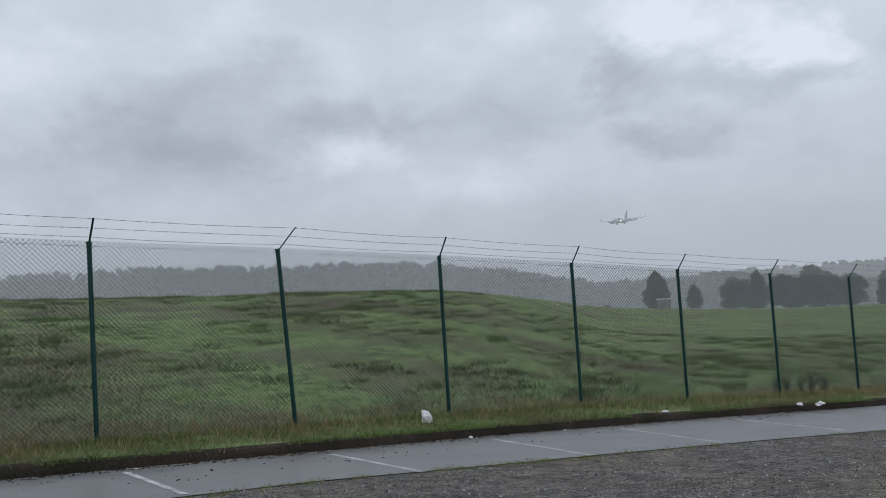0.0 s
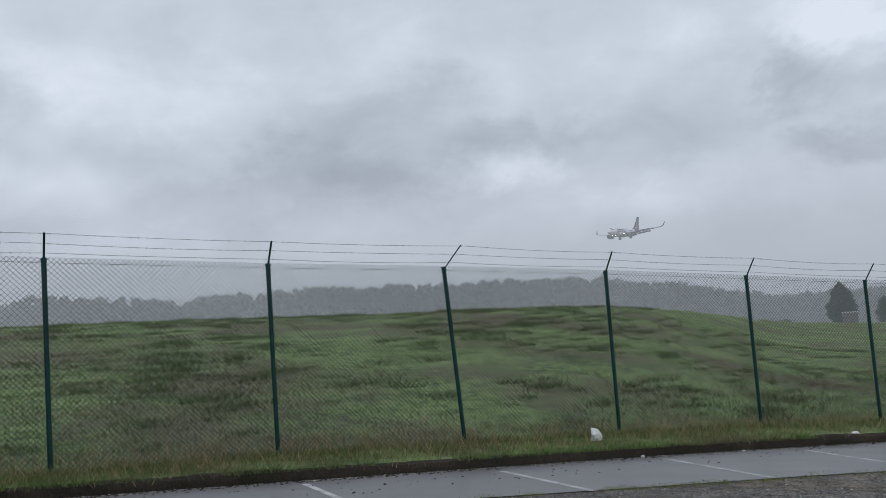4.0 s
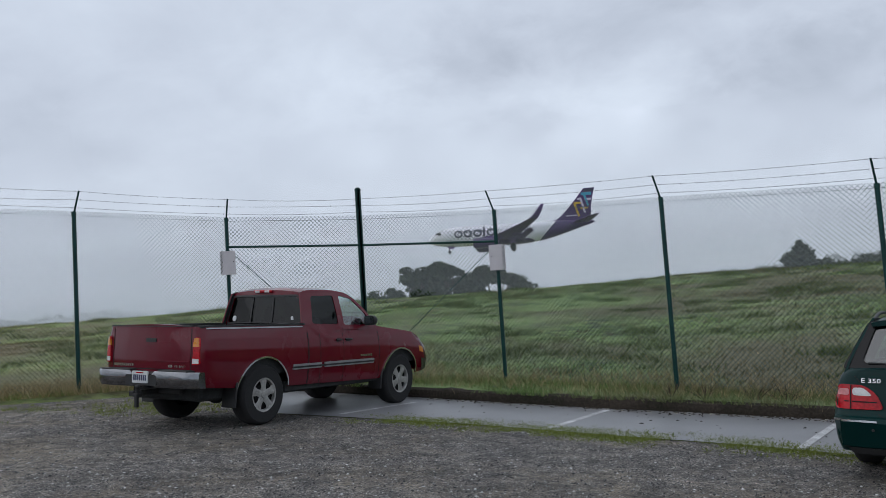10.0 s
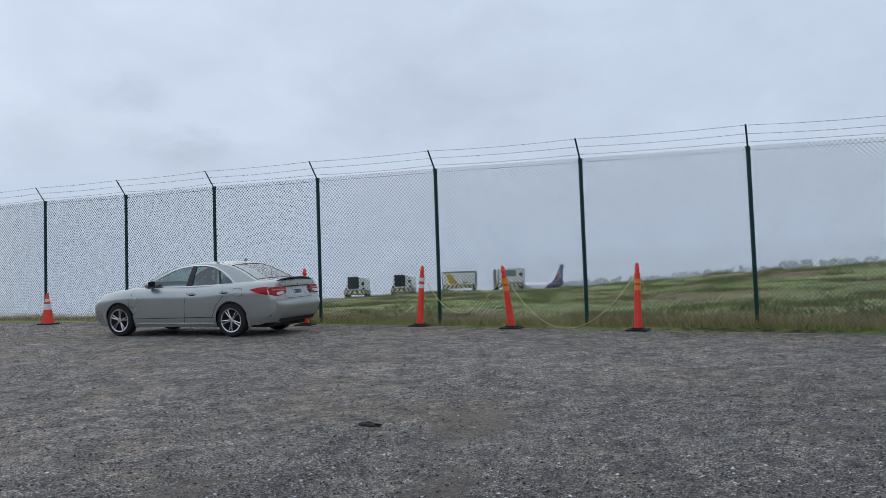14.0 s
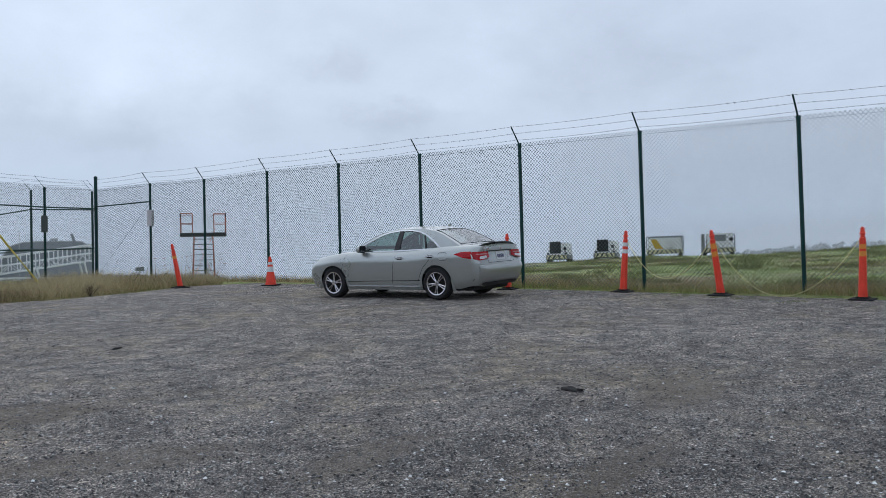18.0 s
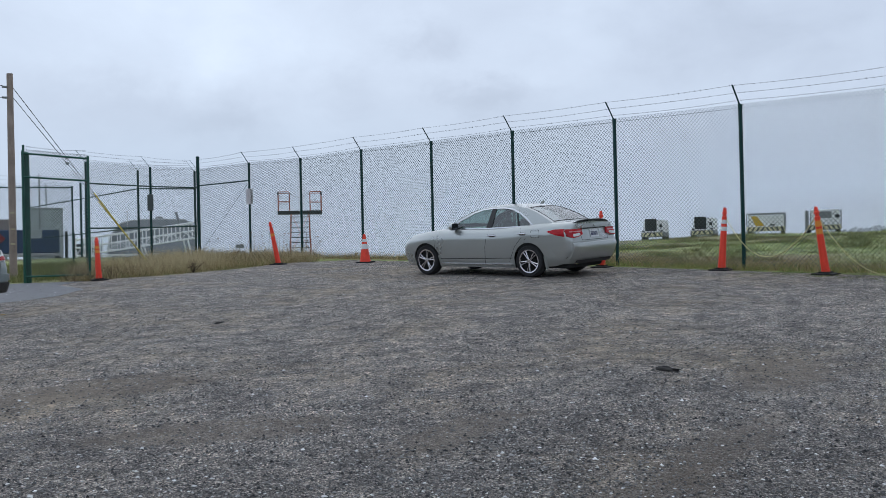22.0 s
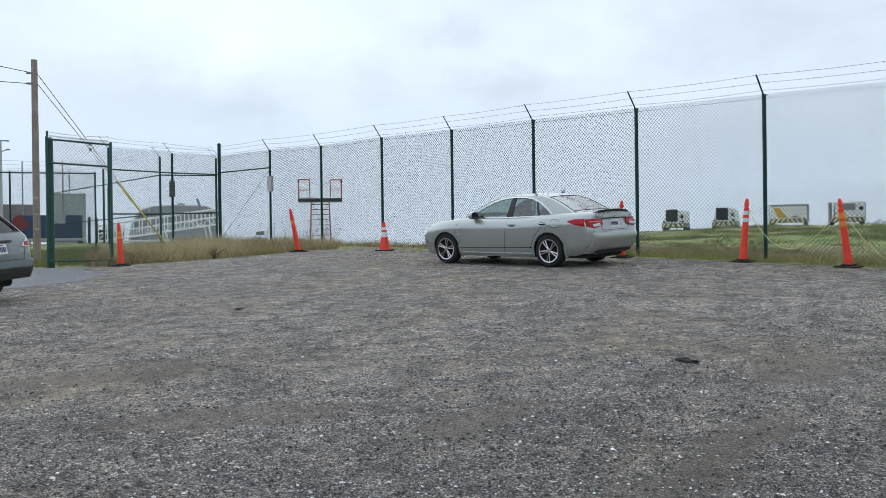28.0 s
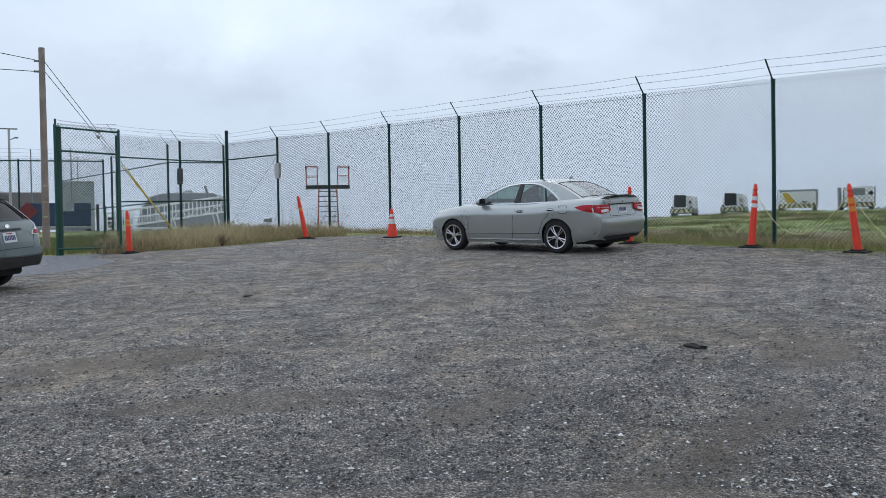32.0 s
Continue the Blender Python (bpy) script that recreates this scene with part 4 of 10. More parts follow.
def body_shell(c, open_top=None):
    """Lower body with wheel arches cut in its lower edge; open_top leaves a bed open between two x."""
    xs = {c.xr, c.xf}
    for d in (0.02, 0.06, 0.14, 0.3, 0.55):
        xs |= {c.xr + d, c.xf - d}
    for a in (-c.wb, c.wb):
        for i in range(-10, 11):
            xs.add(a + c.arch * math.sin(i / 10 * math.pi / 2))
    x = c.xr + 0.2
    while x < c.xf:
        xs.add(round(x, 3))
        x += 0.17
    if open_top:
        xs |= set(open_top)
    xs = sorted(xs)
    bm = bmesh.new()
    rings = []
    for x in xs:
        z0, z1 = c.bottom(x), table(c.top, x)
        left = []
        for i in range(25):
            f = i / 24
            z = lerp(z0, z1, f ** 0.85)
            y = c.side_y(x, z)
            left.append(Vector((x + c.shift(x, z), y, z)))
        crown = [Vector((x + c.shift(x, z1), left[-1].y * f, z1 + 0.035 * (1 - f * f))) for f in (0.8, 0.45, 0.0)]
        ring = left + crown + [Vector((p.x, -p.y, p.z)) for p in reversed(left + crown[:-1])]
        rings.append(ring)
    vs = [[bm.verts.new(p) for p in r] for r in rings]
    n = len(rings[0])
    for k, (a, b) in enumerate(zip(vs, vs[1:])):
        xm = (xs[k] + xs[k + 1]) / 2
        for i in range(n - 1):
            if open_top and open_top[0] < xm < open_top[1] and 24 <= i < n - 25:
                continue
            bm.faces.new((a[i], a[i + 1], b[i + 1], b[i]))
    for ring in (vs[0], vs[-1]):
        for i in range(n // 2 - 1):
            bm.faces.new((ring[i], ring[i + 1], ring[n - 2 - i], ring[n - 1 - i]))
        bm.faces.new((ring[n // 2 - 1], ring[n // 2], ring[n // 2 + 1]))
    bmesh.ops.recalc_face_normals(bm, faces=bm.faces[:])
    return bm


def dense(poly, step=0.12, closed=True):
    out = []
    n = len(poly)
    for i in range(n if closed else n - 1):
        a, b = Vector(poly[i]), Vector(poly[(i + 1) % n])
        k = max(1, int((b - a).length / step))
        out += [tuple(a.lerp(b, j / k)) for j in range(k)]
    if not closed:
        out.append(tuple(poly[-1]))
    return out


def rounded(poly, r, n=4):
    """Rounds the corners of a 2D outline."""
    out = []
    m = len(poly)
    for i in range(m):
        p, a, b = Vector(poly[i]), Vector(poly[i - 1]), Vector(poly[(i + 1) % m])
        q = min(r, (a - p).length * 0.45, (b - p).length * 0.45)
        s, e = p + (a - p).normalized() * q, p + (b - p).normalized() * q
        for j in range(n + 1):
            t = j / n
            out.append(tuple((1 - t) ** 2 * s + 2 * t * (1 - t) * p + t * t * e))
    return out


def skin(outline, holes, fn, top, low, step=0.10, grid=0.09):
    """A 2D outline with openings, cut to a grid, carried onto a surface, with rims of real depth."""
    bm = bmesh.new()
    es = []
    for poly in [outline] + holes:
        pts = dense(poly, step)
        vs = [bm.verts.new((u, v, 0)) for u, v in pts]
        es += [bm.edges.new((vs[i], vs[(i + 1) % len(vs)])) for i in range(len(vs))]
    bmesh.ops.triangle_fill(bm, use_beauty=True, use_dissolve=False, edges=es)
    for ax in (0, 1):
        lo, hi = min(v.co[ax] for v in bm.verts), max(v.co[ax] for v in bm.verts)
        k = max(1, int((hi - lo) / grid))
        for i in range(1, k):
            co, no = [0, 0, 0], [0, 0, 0]
            co[ax], no[ax] = lerp(lo, hi, i / k), 1
            bmesh.ops.bisect_plane(bm, geom=bm.verts[:] + bm.edges[:] + bm.faces[:], plane_co=co, plane_no=no, dist=1e-5)
    flat = {v: (v.co.x, v.co.y) for v in bm.verts}
    rim = [e for e in bm.edges if e.is_boundary]
    for v, (a, b) in flat.items():
        v.co = fn(a, b, top)
    if low is not None:
        under = {v: bm.verts.new(fn(*flat[v], low)) for v in {w for e in rim for w in e.verts}}
        for e in rim:
            a, b = e.verts
            bm.faces.new((a, b, under[b], under[a]))
    bmesh.ops.recalc_face_normals(bm, faces=bm.faces[:])
    # the outer face looks outwards
    big = max((f for f in bm.faces if all(v in flat for v in f.verts)), key=lambda f: f.calc_area())
    u, v = flat[big.verts[0]]
    if big.normal.dot(fn(u, v, 0.1) - fn(u, v, 0.0)) < 0:
        bmesh.ops.reverse_faces(bm, faces=bm.faces[:])
    return bm


def plate(outline, holes, fn, thick, step=0.10):
    return skin(outline, holes, fn, thick, -0.02, step, 0.25)


def pane(poly, fn, lift=-0.006):
    return skin(poly, [], fn, lift, None, 0.1, 0.15)


def strip(pts, fn, wid, lift=0.002, step=0.08):
    """A narrow raised or dark band along a line on a surface."""
    bm = bmesh.new()
    pts = dense(pts, step, closed=False)
    rings = []
    for i, (u, v) in enumerate(pts):
        a, b = Vector(pts[max(0, i - 1)]), Vector(pts[min(len(pts) - 1, i + 1)])
        d = (b - a).normalized()
        n = Vector((-d.y, d.x)) * wid / 2
        rings.append([fn(u + n.x, v + n.y, -0.003), fn(u + n.x, v + n.y, lift), fn(u - n.x, v - n.y, lift), fn(u - n.x, v - n.y, -0.003)])
    loft(bm, rings)
    bmesh.ops.recalc_face_normals(bm, faces=bm.faces[:])
    return bm


def decal(poly, fn, thick=0.004, step=0.08):
    return skin(poly, [], fn, thick, -0.004, step, 0.05)


def wheel_meshes(r, w, spokes, rim_frac, rim_mat, fat=0.1, twin=0.0):
    bm = bmesh.new()
    prof = [(rim_frac * r, -0.5), (0.90 * r, -0.5), (0.975 * r, -0.40), (r, -0.22), (r, 0.22), (0.975 * r, 0.40), (0.90 * r, 0.5), (rim_frac * r, 0.5), (rim_frac * r * 0.98, 0.1), (rim_frac * r * 0.98, -0.1)]
    n = 32
    rings = [[(p * math.cos(2 * math.pi * i / n), q * w, p * math.sin(2 * math.pi * i / n)) for p, q in prof] for i in range(n)]
    vs = [[bm.verts.new(p) for p in ring] for ring in rings]
    for i in range(n):
        a, b = vs[i], vs[(i + 1) % n]
        for j in range(len(prof)):
            k = (j + 1) % len(prof)
            bm.faces.new((a[j], a[k], b[k], b[j]))
    bmesh.ops.recalc_face_normals(bm, faces=bm.faces[:])
    tyre = finish(bm, "wheel", TYRE, True)
    bm = bmesh.new()
    R = rim_frac * r
    # rim barrel, lip and spokes; the outer face looks to +y
    for rr, ri, y0, y1 in ((R * 1.01, R * 0.90, 0.30 * w, 0.50 * w),):
        prof = [(rr, y0), (rr, y1), (ri, y1 - 0.006), (ri * 0.98, y0)]
        vs = [[bm.verts.new((p * math.cos(2 * math.pi * i / n), q, p * math.sin(2 * math.pi * i / n))) for p, q in prof] for i in range(n)]
        for i in range(n):
            a, b = vs[i], vs[(i + 1) % n]
            for j in range(4):
                k = (j + 1) % 4
                bm.faces.new((a[j], a[k], b[k], b[j]))
    for k in range(spokes * (2 if twin else 1)):
        a = 2 * math.pi * (k // 2 if twin else k) / spokes + 0.3 + ((k % 2) * 2 - 1) * twin
        m = Matrix.Rotation(a, 4, "Y")
        g = []
        for x, hw, y in ((0.04, fat * 0.62, 0.40 * w), (R * 0.55, fat * 0.36, 0.44 * w), (R * 0.95, fat * 0.55, 0.43 * w)):
            g.append([m @ Vector((x, y, -hw)), m @ Vector((x, y + 0.012, 0)), m @ Vector((x, y, hw)), m @ Vector((x, y - 0.03, 0))])
        loft(bm, g)
    cyl(bm, R * 0.20, 0.03, pose(0, 0.42 * w, 0, 90), 16, bevel=0.006)
    bmesh.ops.recalc_face_normals(bm, faces=bm.faces[:])
    rim = finish(bm, "rim", rim_mat, True)
    bm = bmesh.new()
    cyl(bm, R * 0.985, 0.02, pose(0, 0.20 * w, 0, 90), 24)
    cyl(bm, R * 0.60, 0.02, pose(0, 0.27 * w, 0, 90), 20)
    disc = finish(bm, "brake_disc", GAP, True)
    return tyre, rim, disc


def add_wheels(root, c, w, spokes, rim_frac, rim_mat, fat=0.1, twin=0.0):
    tyre, rim, disc = wheel_meshes(c.tyre, w, spokes, rim_frac, rim_mat, fat, twin)
    for x in (-c.wb, c.wb):
        for sg in (1, -1):
            m = Matrix.Translation((x, sg * (c.w * 0.985 - w / 2), c.tyre)) @ pose(0, 0, 0, 0, 13 * (x + sg), 0 if sg > 0 else 180)
            wh = share("wheel", tyre, root, m)
            share("rim", rim, wh, I4())
            share("brake_disc", disc, wh, I4())


def roof_panel(c, xs0, xs1, fall=0.045, power=3.0):
    bm = bmesh.new()
    rings = []
    n = 12
    for i in range(n + 1):
        t = i / n
        x = lerp(xs0, xs1, t)
        e = min(1.0, 4 * min(t, 1 - t) + 0.55)
        wd = c.cab_y(x, c.zr) + 0.008
        drop = fall * abs(2 * t - 1) ** power
        top = [Vector((x, wd * f, c.zr - drop + 0.045 * (1 - f ** 4))) for f in (1.0, 0.97, 0.85, 0.5, 0.0, -0.5, -0.85, -0.97, -1.0)]
        low = [Vector((p.x, p.y * 0.985, p.z - 0.035)) for p in (top[-1], top[4], top[0])]
        rings.append(top + low)
    loft(bm, rings)
    bmesh.ops.recalc_face_normals(bm, faces=bm.faces[:])
    return bm


def curve(pts, k=5):
    """A smooth line through 2D points."""
    out = []
    for i in range(len(pts) - 1):
        p0, p1, p2, p3 = (Vector(pts[min(len(pts) - 1, max(0, i + d))]) for d in (-1, 0, 1, 2))
        for j in range(k):
            t = j / k
            out.append(tuple(0.5 * (2 * p1 + (p2 - p0) * t + (2 * p0 - 5 * p1 + 4 * p2 - p3) * t * t + (3 * p1 - p0 - 3 * p2 + p3) * t ** 3)))
    return out + [tuple(pts[-1])]


def canopy(root, c, rail, front, back, paint, glass, back_glass, edge=0.90):
    """Windscreen, roof and rear window as one smooth skin between the two roof rails; rail runs from cowl to boot."""
    n = 20
    fs = sorted({-edge, edge} | {-1 + 2 * i / n for i in range(n + 1)})
    mid = (front[1] + (back[0] if back else rail[-1][0])) / 2

    def pt(x, z, f):
        y = c.cab_y(x, z)
        if x > mid:
            w = smooth01((x - front[1] + 0.25) / 0.45)
            bow = 0.16 * w
        elif back:
            w = smooth01((back[0] + 0.25 - x) / 0.45)
            bow = -0.09 * w
        else:
            # follows the curved rear wall
            w, end = 0.0, smooth01((rail[-1][0] + 0.3 - x) / 0.3)
            x, bow = x + end * 0.10 * (y * f / c.cw) ** 2, 0.0
        q = 1 - abs(f) ** 2.4
        return Vector((x + bow * q, y * f, z + lerp(0.050, 0.024, w) * q))

    grids = [bmesh.new() for _ in range(3)]
    rows = [[pt(x, z, f) for f in fs] for x, z in rail]
    made = [{}, {}, {}]

    def vert(k, i, j):
        if (i, j) not in made[k]:
            made[k][i, j] = grids[k].verts.new(rows[i][j])
        return made[k][i, j]

    for i in range(len(rail) - 1):
        xm = (rail[i][0] + rail[i + 1][0]) / 2
        for j in range(len(fs) - 1):
            inner = abs(fs[j] + fs[j + 1]) / 2 < edge
            k = 1 if inner and front[1] < xm < front[0] else 2 if inner and back and back[1] < xm < back[0] else 0
            grids[k].faces.new([vert(k, a, b) for a, b in ((i, j), (i, j + 1), (i + 1, j + 1), (i + 1, j))])
    for bm in grids:
        bmesh.ops.recalc_face_normals(bm, faces=bm.faces[:])
        if sum(f.normal.z for f in bm.faces) < 0:
            bmesh.ops.reverse_faces(bm, faces=bm.faces[:])
    part("roof", grids[0], paint, root, smooth=True)
    part("windscreen", grids[1], glass, root, smooth=True)
    if back:
        part("rear_window", grids[2], back_glass, root, smooth=True)
    else:
        grids[2].free()
    # dark seals round the two panes
    for x0, x1 in filter(None, (front, back)):
        run = [p for p in rail if min(x0, x1) - 1e-6 <= p[0] <= max(x0, x1) + 1e-6]
        bm = bmesh.new()
        loop = [pt(x, z, edge) for x, z in run] + [pt(*run[-1], f) for f in reversed(fs) if abs(f) < edge] + [pt(x, z, -edge) for x, z in reversed(run)] + [pt(*run[0], f) for f in fs if abs(f) < edge]
        for a, b in zip(loop, loop[1:] + loop[:1]):
            rod(bm, a, b, 0.008, 5)
        part("window_seal", bm, TRIM, root)


def add_cabin(root, c, paint, side_out, windows, glass, back_hole=None, roof=None, seats=((0.3, 0.36), (0.3, -0.36)), fall=0.045, power=3.0, trim=None, back_glass=None, skin_rail=None):
    """Pillars, roof, panes and seats; windows: side-view outlines with names."""
    for sg in (1, -1):
        holes = [rounded(poly, 0.05) for _, poly in windows]
        part("pillar_frame", plate(side_out, holes, c.cab(sg), 0.004), paint, root, smooth=True)
        part("cabin_lining", skin(side_out, holes, c.cab(sg), -0.026, None, 0.1, 0.25), CABIN, root)
        for nm, poly in windows:
            part("side_window" if nm == "wagon_window" else nm, pane(rounded(poly, 0.05), c.cab(sg)), GLASS_FRONT if nm == "front_window" else GLASS_SIDE if nm == "wagon_window" else glass, root)
            if trim:
                part("window_trim", strip(poly + [poly[0]], c.cab(sg), 0.028, 0.008), trim, root)
    if skin_rail:
        canopy(root, c, *skin_rail, paint, GLASS, back_glass or glass)
    z0, z1 = c.zc, c.zr - fall
    wy0, wy1 = c.cab_y(c.xb[0], z0), c.cab_y(c.xb[1], z1)
    if not skin_rail:
        o = [(-wy0, z0), (wy0, z0), (wy1, z1), (-wy1, z1)]
        h = rounded([(-wy0 + 0.07, z0 + 0.02), (wy0 - 0.07, z0 + 0.02), (wy1 - 0.06, z1 - 0.04), (-wy1 + 0.06, z1 - 0.04)], 0.05)
        part("windscreen_frame", plate(o, [h], c.screen, 0.004), paint, root, smooth=True)
        part("windscreen", pane(h, c.screen), GLASS, root)
    if not skin_rail or not skin_rail[2]:
        ya0, ya1 = c.cab_y(c.xa[0], z0), c.cab_y(c.xa[1], z1)
        o = [(-ya0, z0), (ya0, z0), (ya1, z1), (-ya1, z1)]
        if skin_rail:
            # the top edge follows the crown of the roof
            o = o[:2] + [(ya1 * f, z1 + 0.048 * (1 - abs(f) ** 2.4)) for f in [1 - i / 8 for i in range(17)]]
        h = rounded(back_hole or [(-ya0 + 0.08, z0 + 0.03), (ya0 - 0.08, z0 + 0.03), (ya1 - 0.07, z1 - 0.05), (-ya1 + 0.07, z1 - 0.05)], 0.06)
        part("rear_frame", plate(o, [h], c.back, 0.004), paint, root, smooth=True)
        part("rear_window", pane(h, c.back), back_glass or glass, root)
    if not skin_rail:
        r0, r1 = roof or (c.xa[1] - 0.02, c.xb[1] + 0.02)
        part("roof", roof_panel(c, r0, r1, fall, power), paint, root, smooth=True)
    for x, y in seats:
        bm = bmesh.new()
        box(bm, 0.50, 0.50, 0.16, pose(x + 0.1, y, c.zc - 0.42), 0.05, 2)
        box(bm, 0.14, 0.48, 0.62, pose(x - 0.18, y, c.zc - 0.10, 0, -12, 0), 0.06, 2)
        box(bm, 0.10, 0.26, 0.17, pose(x - 0.27, y, c.zc + 0.27, 0, -8, 0), 0.045, 2)
        part("seat", bm, SEAT_GREY, root, smooth=True)
    bm = bmesh.new()
    box(bm, 0.35, c.cw * 1.8, 0.16, pose(c.xb[0] - 0.25, 0, c.zc - 0.06), 0.05, 2)
    part("dashboard", bm, CABIN, root)


def underbody(root, c, z0=0.19):
    bm = bmesh.new()
    box(bm, c.xf - c.xr - 0.5, (c.w - 0.27) * 2, 0.42, pose((c.xf + c.xr) / 2, 0, z0 + 0.21), 0.04)
    box(bm, 2 * (c.wb - c.arch) - 0.02, (c.w - 0.10) * 2, 0.14, pose(0, 0, z0 + 0.11))
    for x in (-c.wb, c.wb):
        box(bm, c.arch * 1.94, (c.w - 0.06) * 2, c.arch * 0.5, pose(x, 0, c.tyre + c.arch * 0.80))
    part("underbody", bm, CABIN, root)


def licence_plate(root, fn, y, z, seed, w=0.305, h=0.155):
    """White plate; its characters are plain bars."""
    p = part("licence_plate", decal(rounded([(y - w / 2, z - h / 2), (y + w / 2, z - h / 2), (y + w / 2, z + h / 2), (y - w / 2, z + h / 2)], 0.015), fn, 0.012, 0.3), PLATE_WHITE, root)
    rnd = random.Random(seed)
    bm = bmesh.new()
    for i in range(7):
        cx = y + (i - 3) * 0.037
        slab(bm, [(cx - 0.013, z - 0.045), (cx + 0.013, z - 0.045), (cx + 0.013, z + 0.03), (cx - 0.013, z + 0.03)], lambda u, v, l: fn(u, v, 0.012 + l), 0.002)
    part("plate_marks", bm, PLATE_INK, p)
    bm = bmesh.new()
    slab(bm, [(y - 0.07, z + 0.048), (y + 0.07, z + 0.048), (y + 0.07, z + 0.064), (y - 0.07, z + 0.064)], lambda u, v, l: fn(u, v, 0.012 + l), 0.002)
    part("plate_marks", bm, RED_LENS, p)


def letters(text, size, fn, u, v, material, parent, name="lettering", lift=0.006, flip=False, width=1.0):
    """Raised lettering from the built-in font, wrapped onto a surface; u runs along the reading direction."""
    cu = bpy.data.curves.new("text", "FONT")
    cu.body, cu.size = text, size
    cu.resolution_u = 2
    ob = bpy.data.objects.new("text", cu)
    dg = bpy.context.evaluated_depsgraph_get()
    scene.collection.objects.link(ob)
    dg.update()
    me = bpy.data.meshes.new_from_object(ob.evaluated_get(dg))
    bpy.data.objects.remove(ob)
    bm = bmesh.new()
    bm.from_mesh(me)
    bpy.data.meshes.remove(me)
    bmesh.ops.triangulate(bm, faces=bm.faces[:])
    lo = min(w.co.x for w in bm.verts)
    for w in bm.verts:
        a = (w.co.x - lo) * width
        w.co = fn(u - a if flip else u + a, v + w.co.y, lift)
    return part(name, bm, material, parent)


def mirror_pair(root, c, x, z, paint, y=None, reach=0.13):
    """Door mirrors: a domed housing on a short foot, its glass set in a black rim at the back."""
    for sg in (1, -1):
        y0 = (c.cab_y(x, z) if y is None else y) + reach
        bm = bmesh.new()
        rings = []
        for dx, k in ((-0.055, 0.96), (-0.03, 1.0), (0.01, 0.97), (0.045, 0.85), (0.07, 0.62), (0.082, 0.30)):
            ring = []
            for i in range(16):
                a = 2 * math.pi * i / 16
                u, v = math.cos(a), math.sin(a)
                u, v = (abs(w) ** 0.7 * (1 if w > 0 else -1) for w in (u, v))
                ring.append(Vector((x + dx, sg * (y0 + 0.112 * k * u), z + 0.045 + 0.080 * k * v)))
            rings.append(ring)
        loft(bm, rings)
        rod(bm, (x + 0.02, sg * (y0 - reach - 0.03), z - 0.02), (x + 0.01, sg * (y0 - 0.03), z + 0.01), 0.026, 8)
        bmesh.ops.recalc_face_normals(bm, faces=bm.faces[:])
        mr = part("mirror", bm, paint, root, smooth=True)
        bm = bmesh.new()
        face = lambda u, v, l: Vector((x - 0.056 - l, sg * (y0 + u), z + 0.045 + v))
        slab(bm, rounded([(-0.102, -0.072), (0.102, -0.072), (0.102, 0.072), (-0.102, 0.072)], 0.045), face, 0.004)
        part("mirror_rim", bm, TRIM, mr)
        bm = bmesh.new()
        slab(bm, rounded([(-0.086, -0.056), (0.086, -0.056), (0.086, 0.056), (-0.086, 0.056)], 0.036), face, 0.007)
        part("mirror_glass", bm, MIRROR, mr)


def door_handle(root, c, x, z, material, wid=0.19):
    for sg in (1, -1):
        f = c.side(sg)
        bm = bmesh.new()
        rod(bm, f(x - wid / 2, z, 0.02), f(x + wid / 2, z, 0.02), 0.014, 8)
        for e in (-1, 1):
            rod(bm, f(x + e * wid * 0.42, z, -0.01), f(x + e * wid * 0.42, z, 0.02), 0.012, 6)
        h = part("door_handle", bm, material, root, smooth=True)
        # flat dark decal paints the shaded hollow behind the handle
        part("handle_shade", decal(rounded([(x - wid * 0.36, z - 0.032), (x + wid * 0.36, z - 0.032), (x + wid * 0.36, z + 0.020), (x - wid * 0.36, z + 0.020)], 0.02), f, 0.002), GAP, h)


def both(root, c, name, pts, wid, material, lift=0.002, cab=False):
    for sg in (1, -1):
        part(name, strip(pts, c.cab(sg) if cab else c.side(sg), wid, lift), material, root)


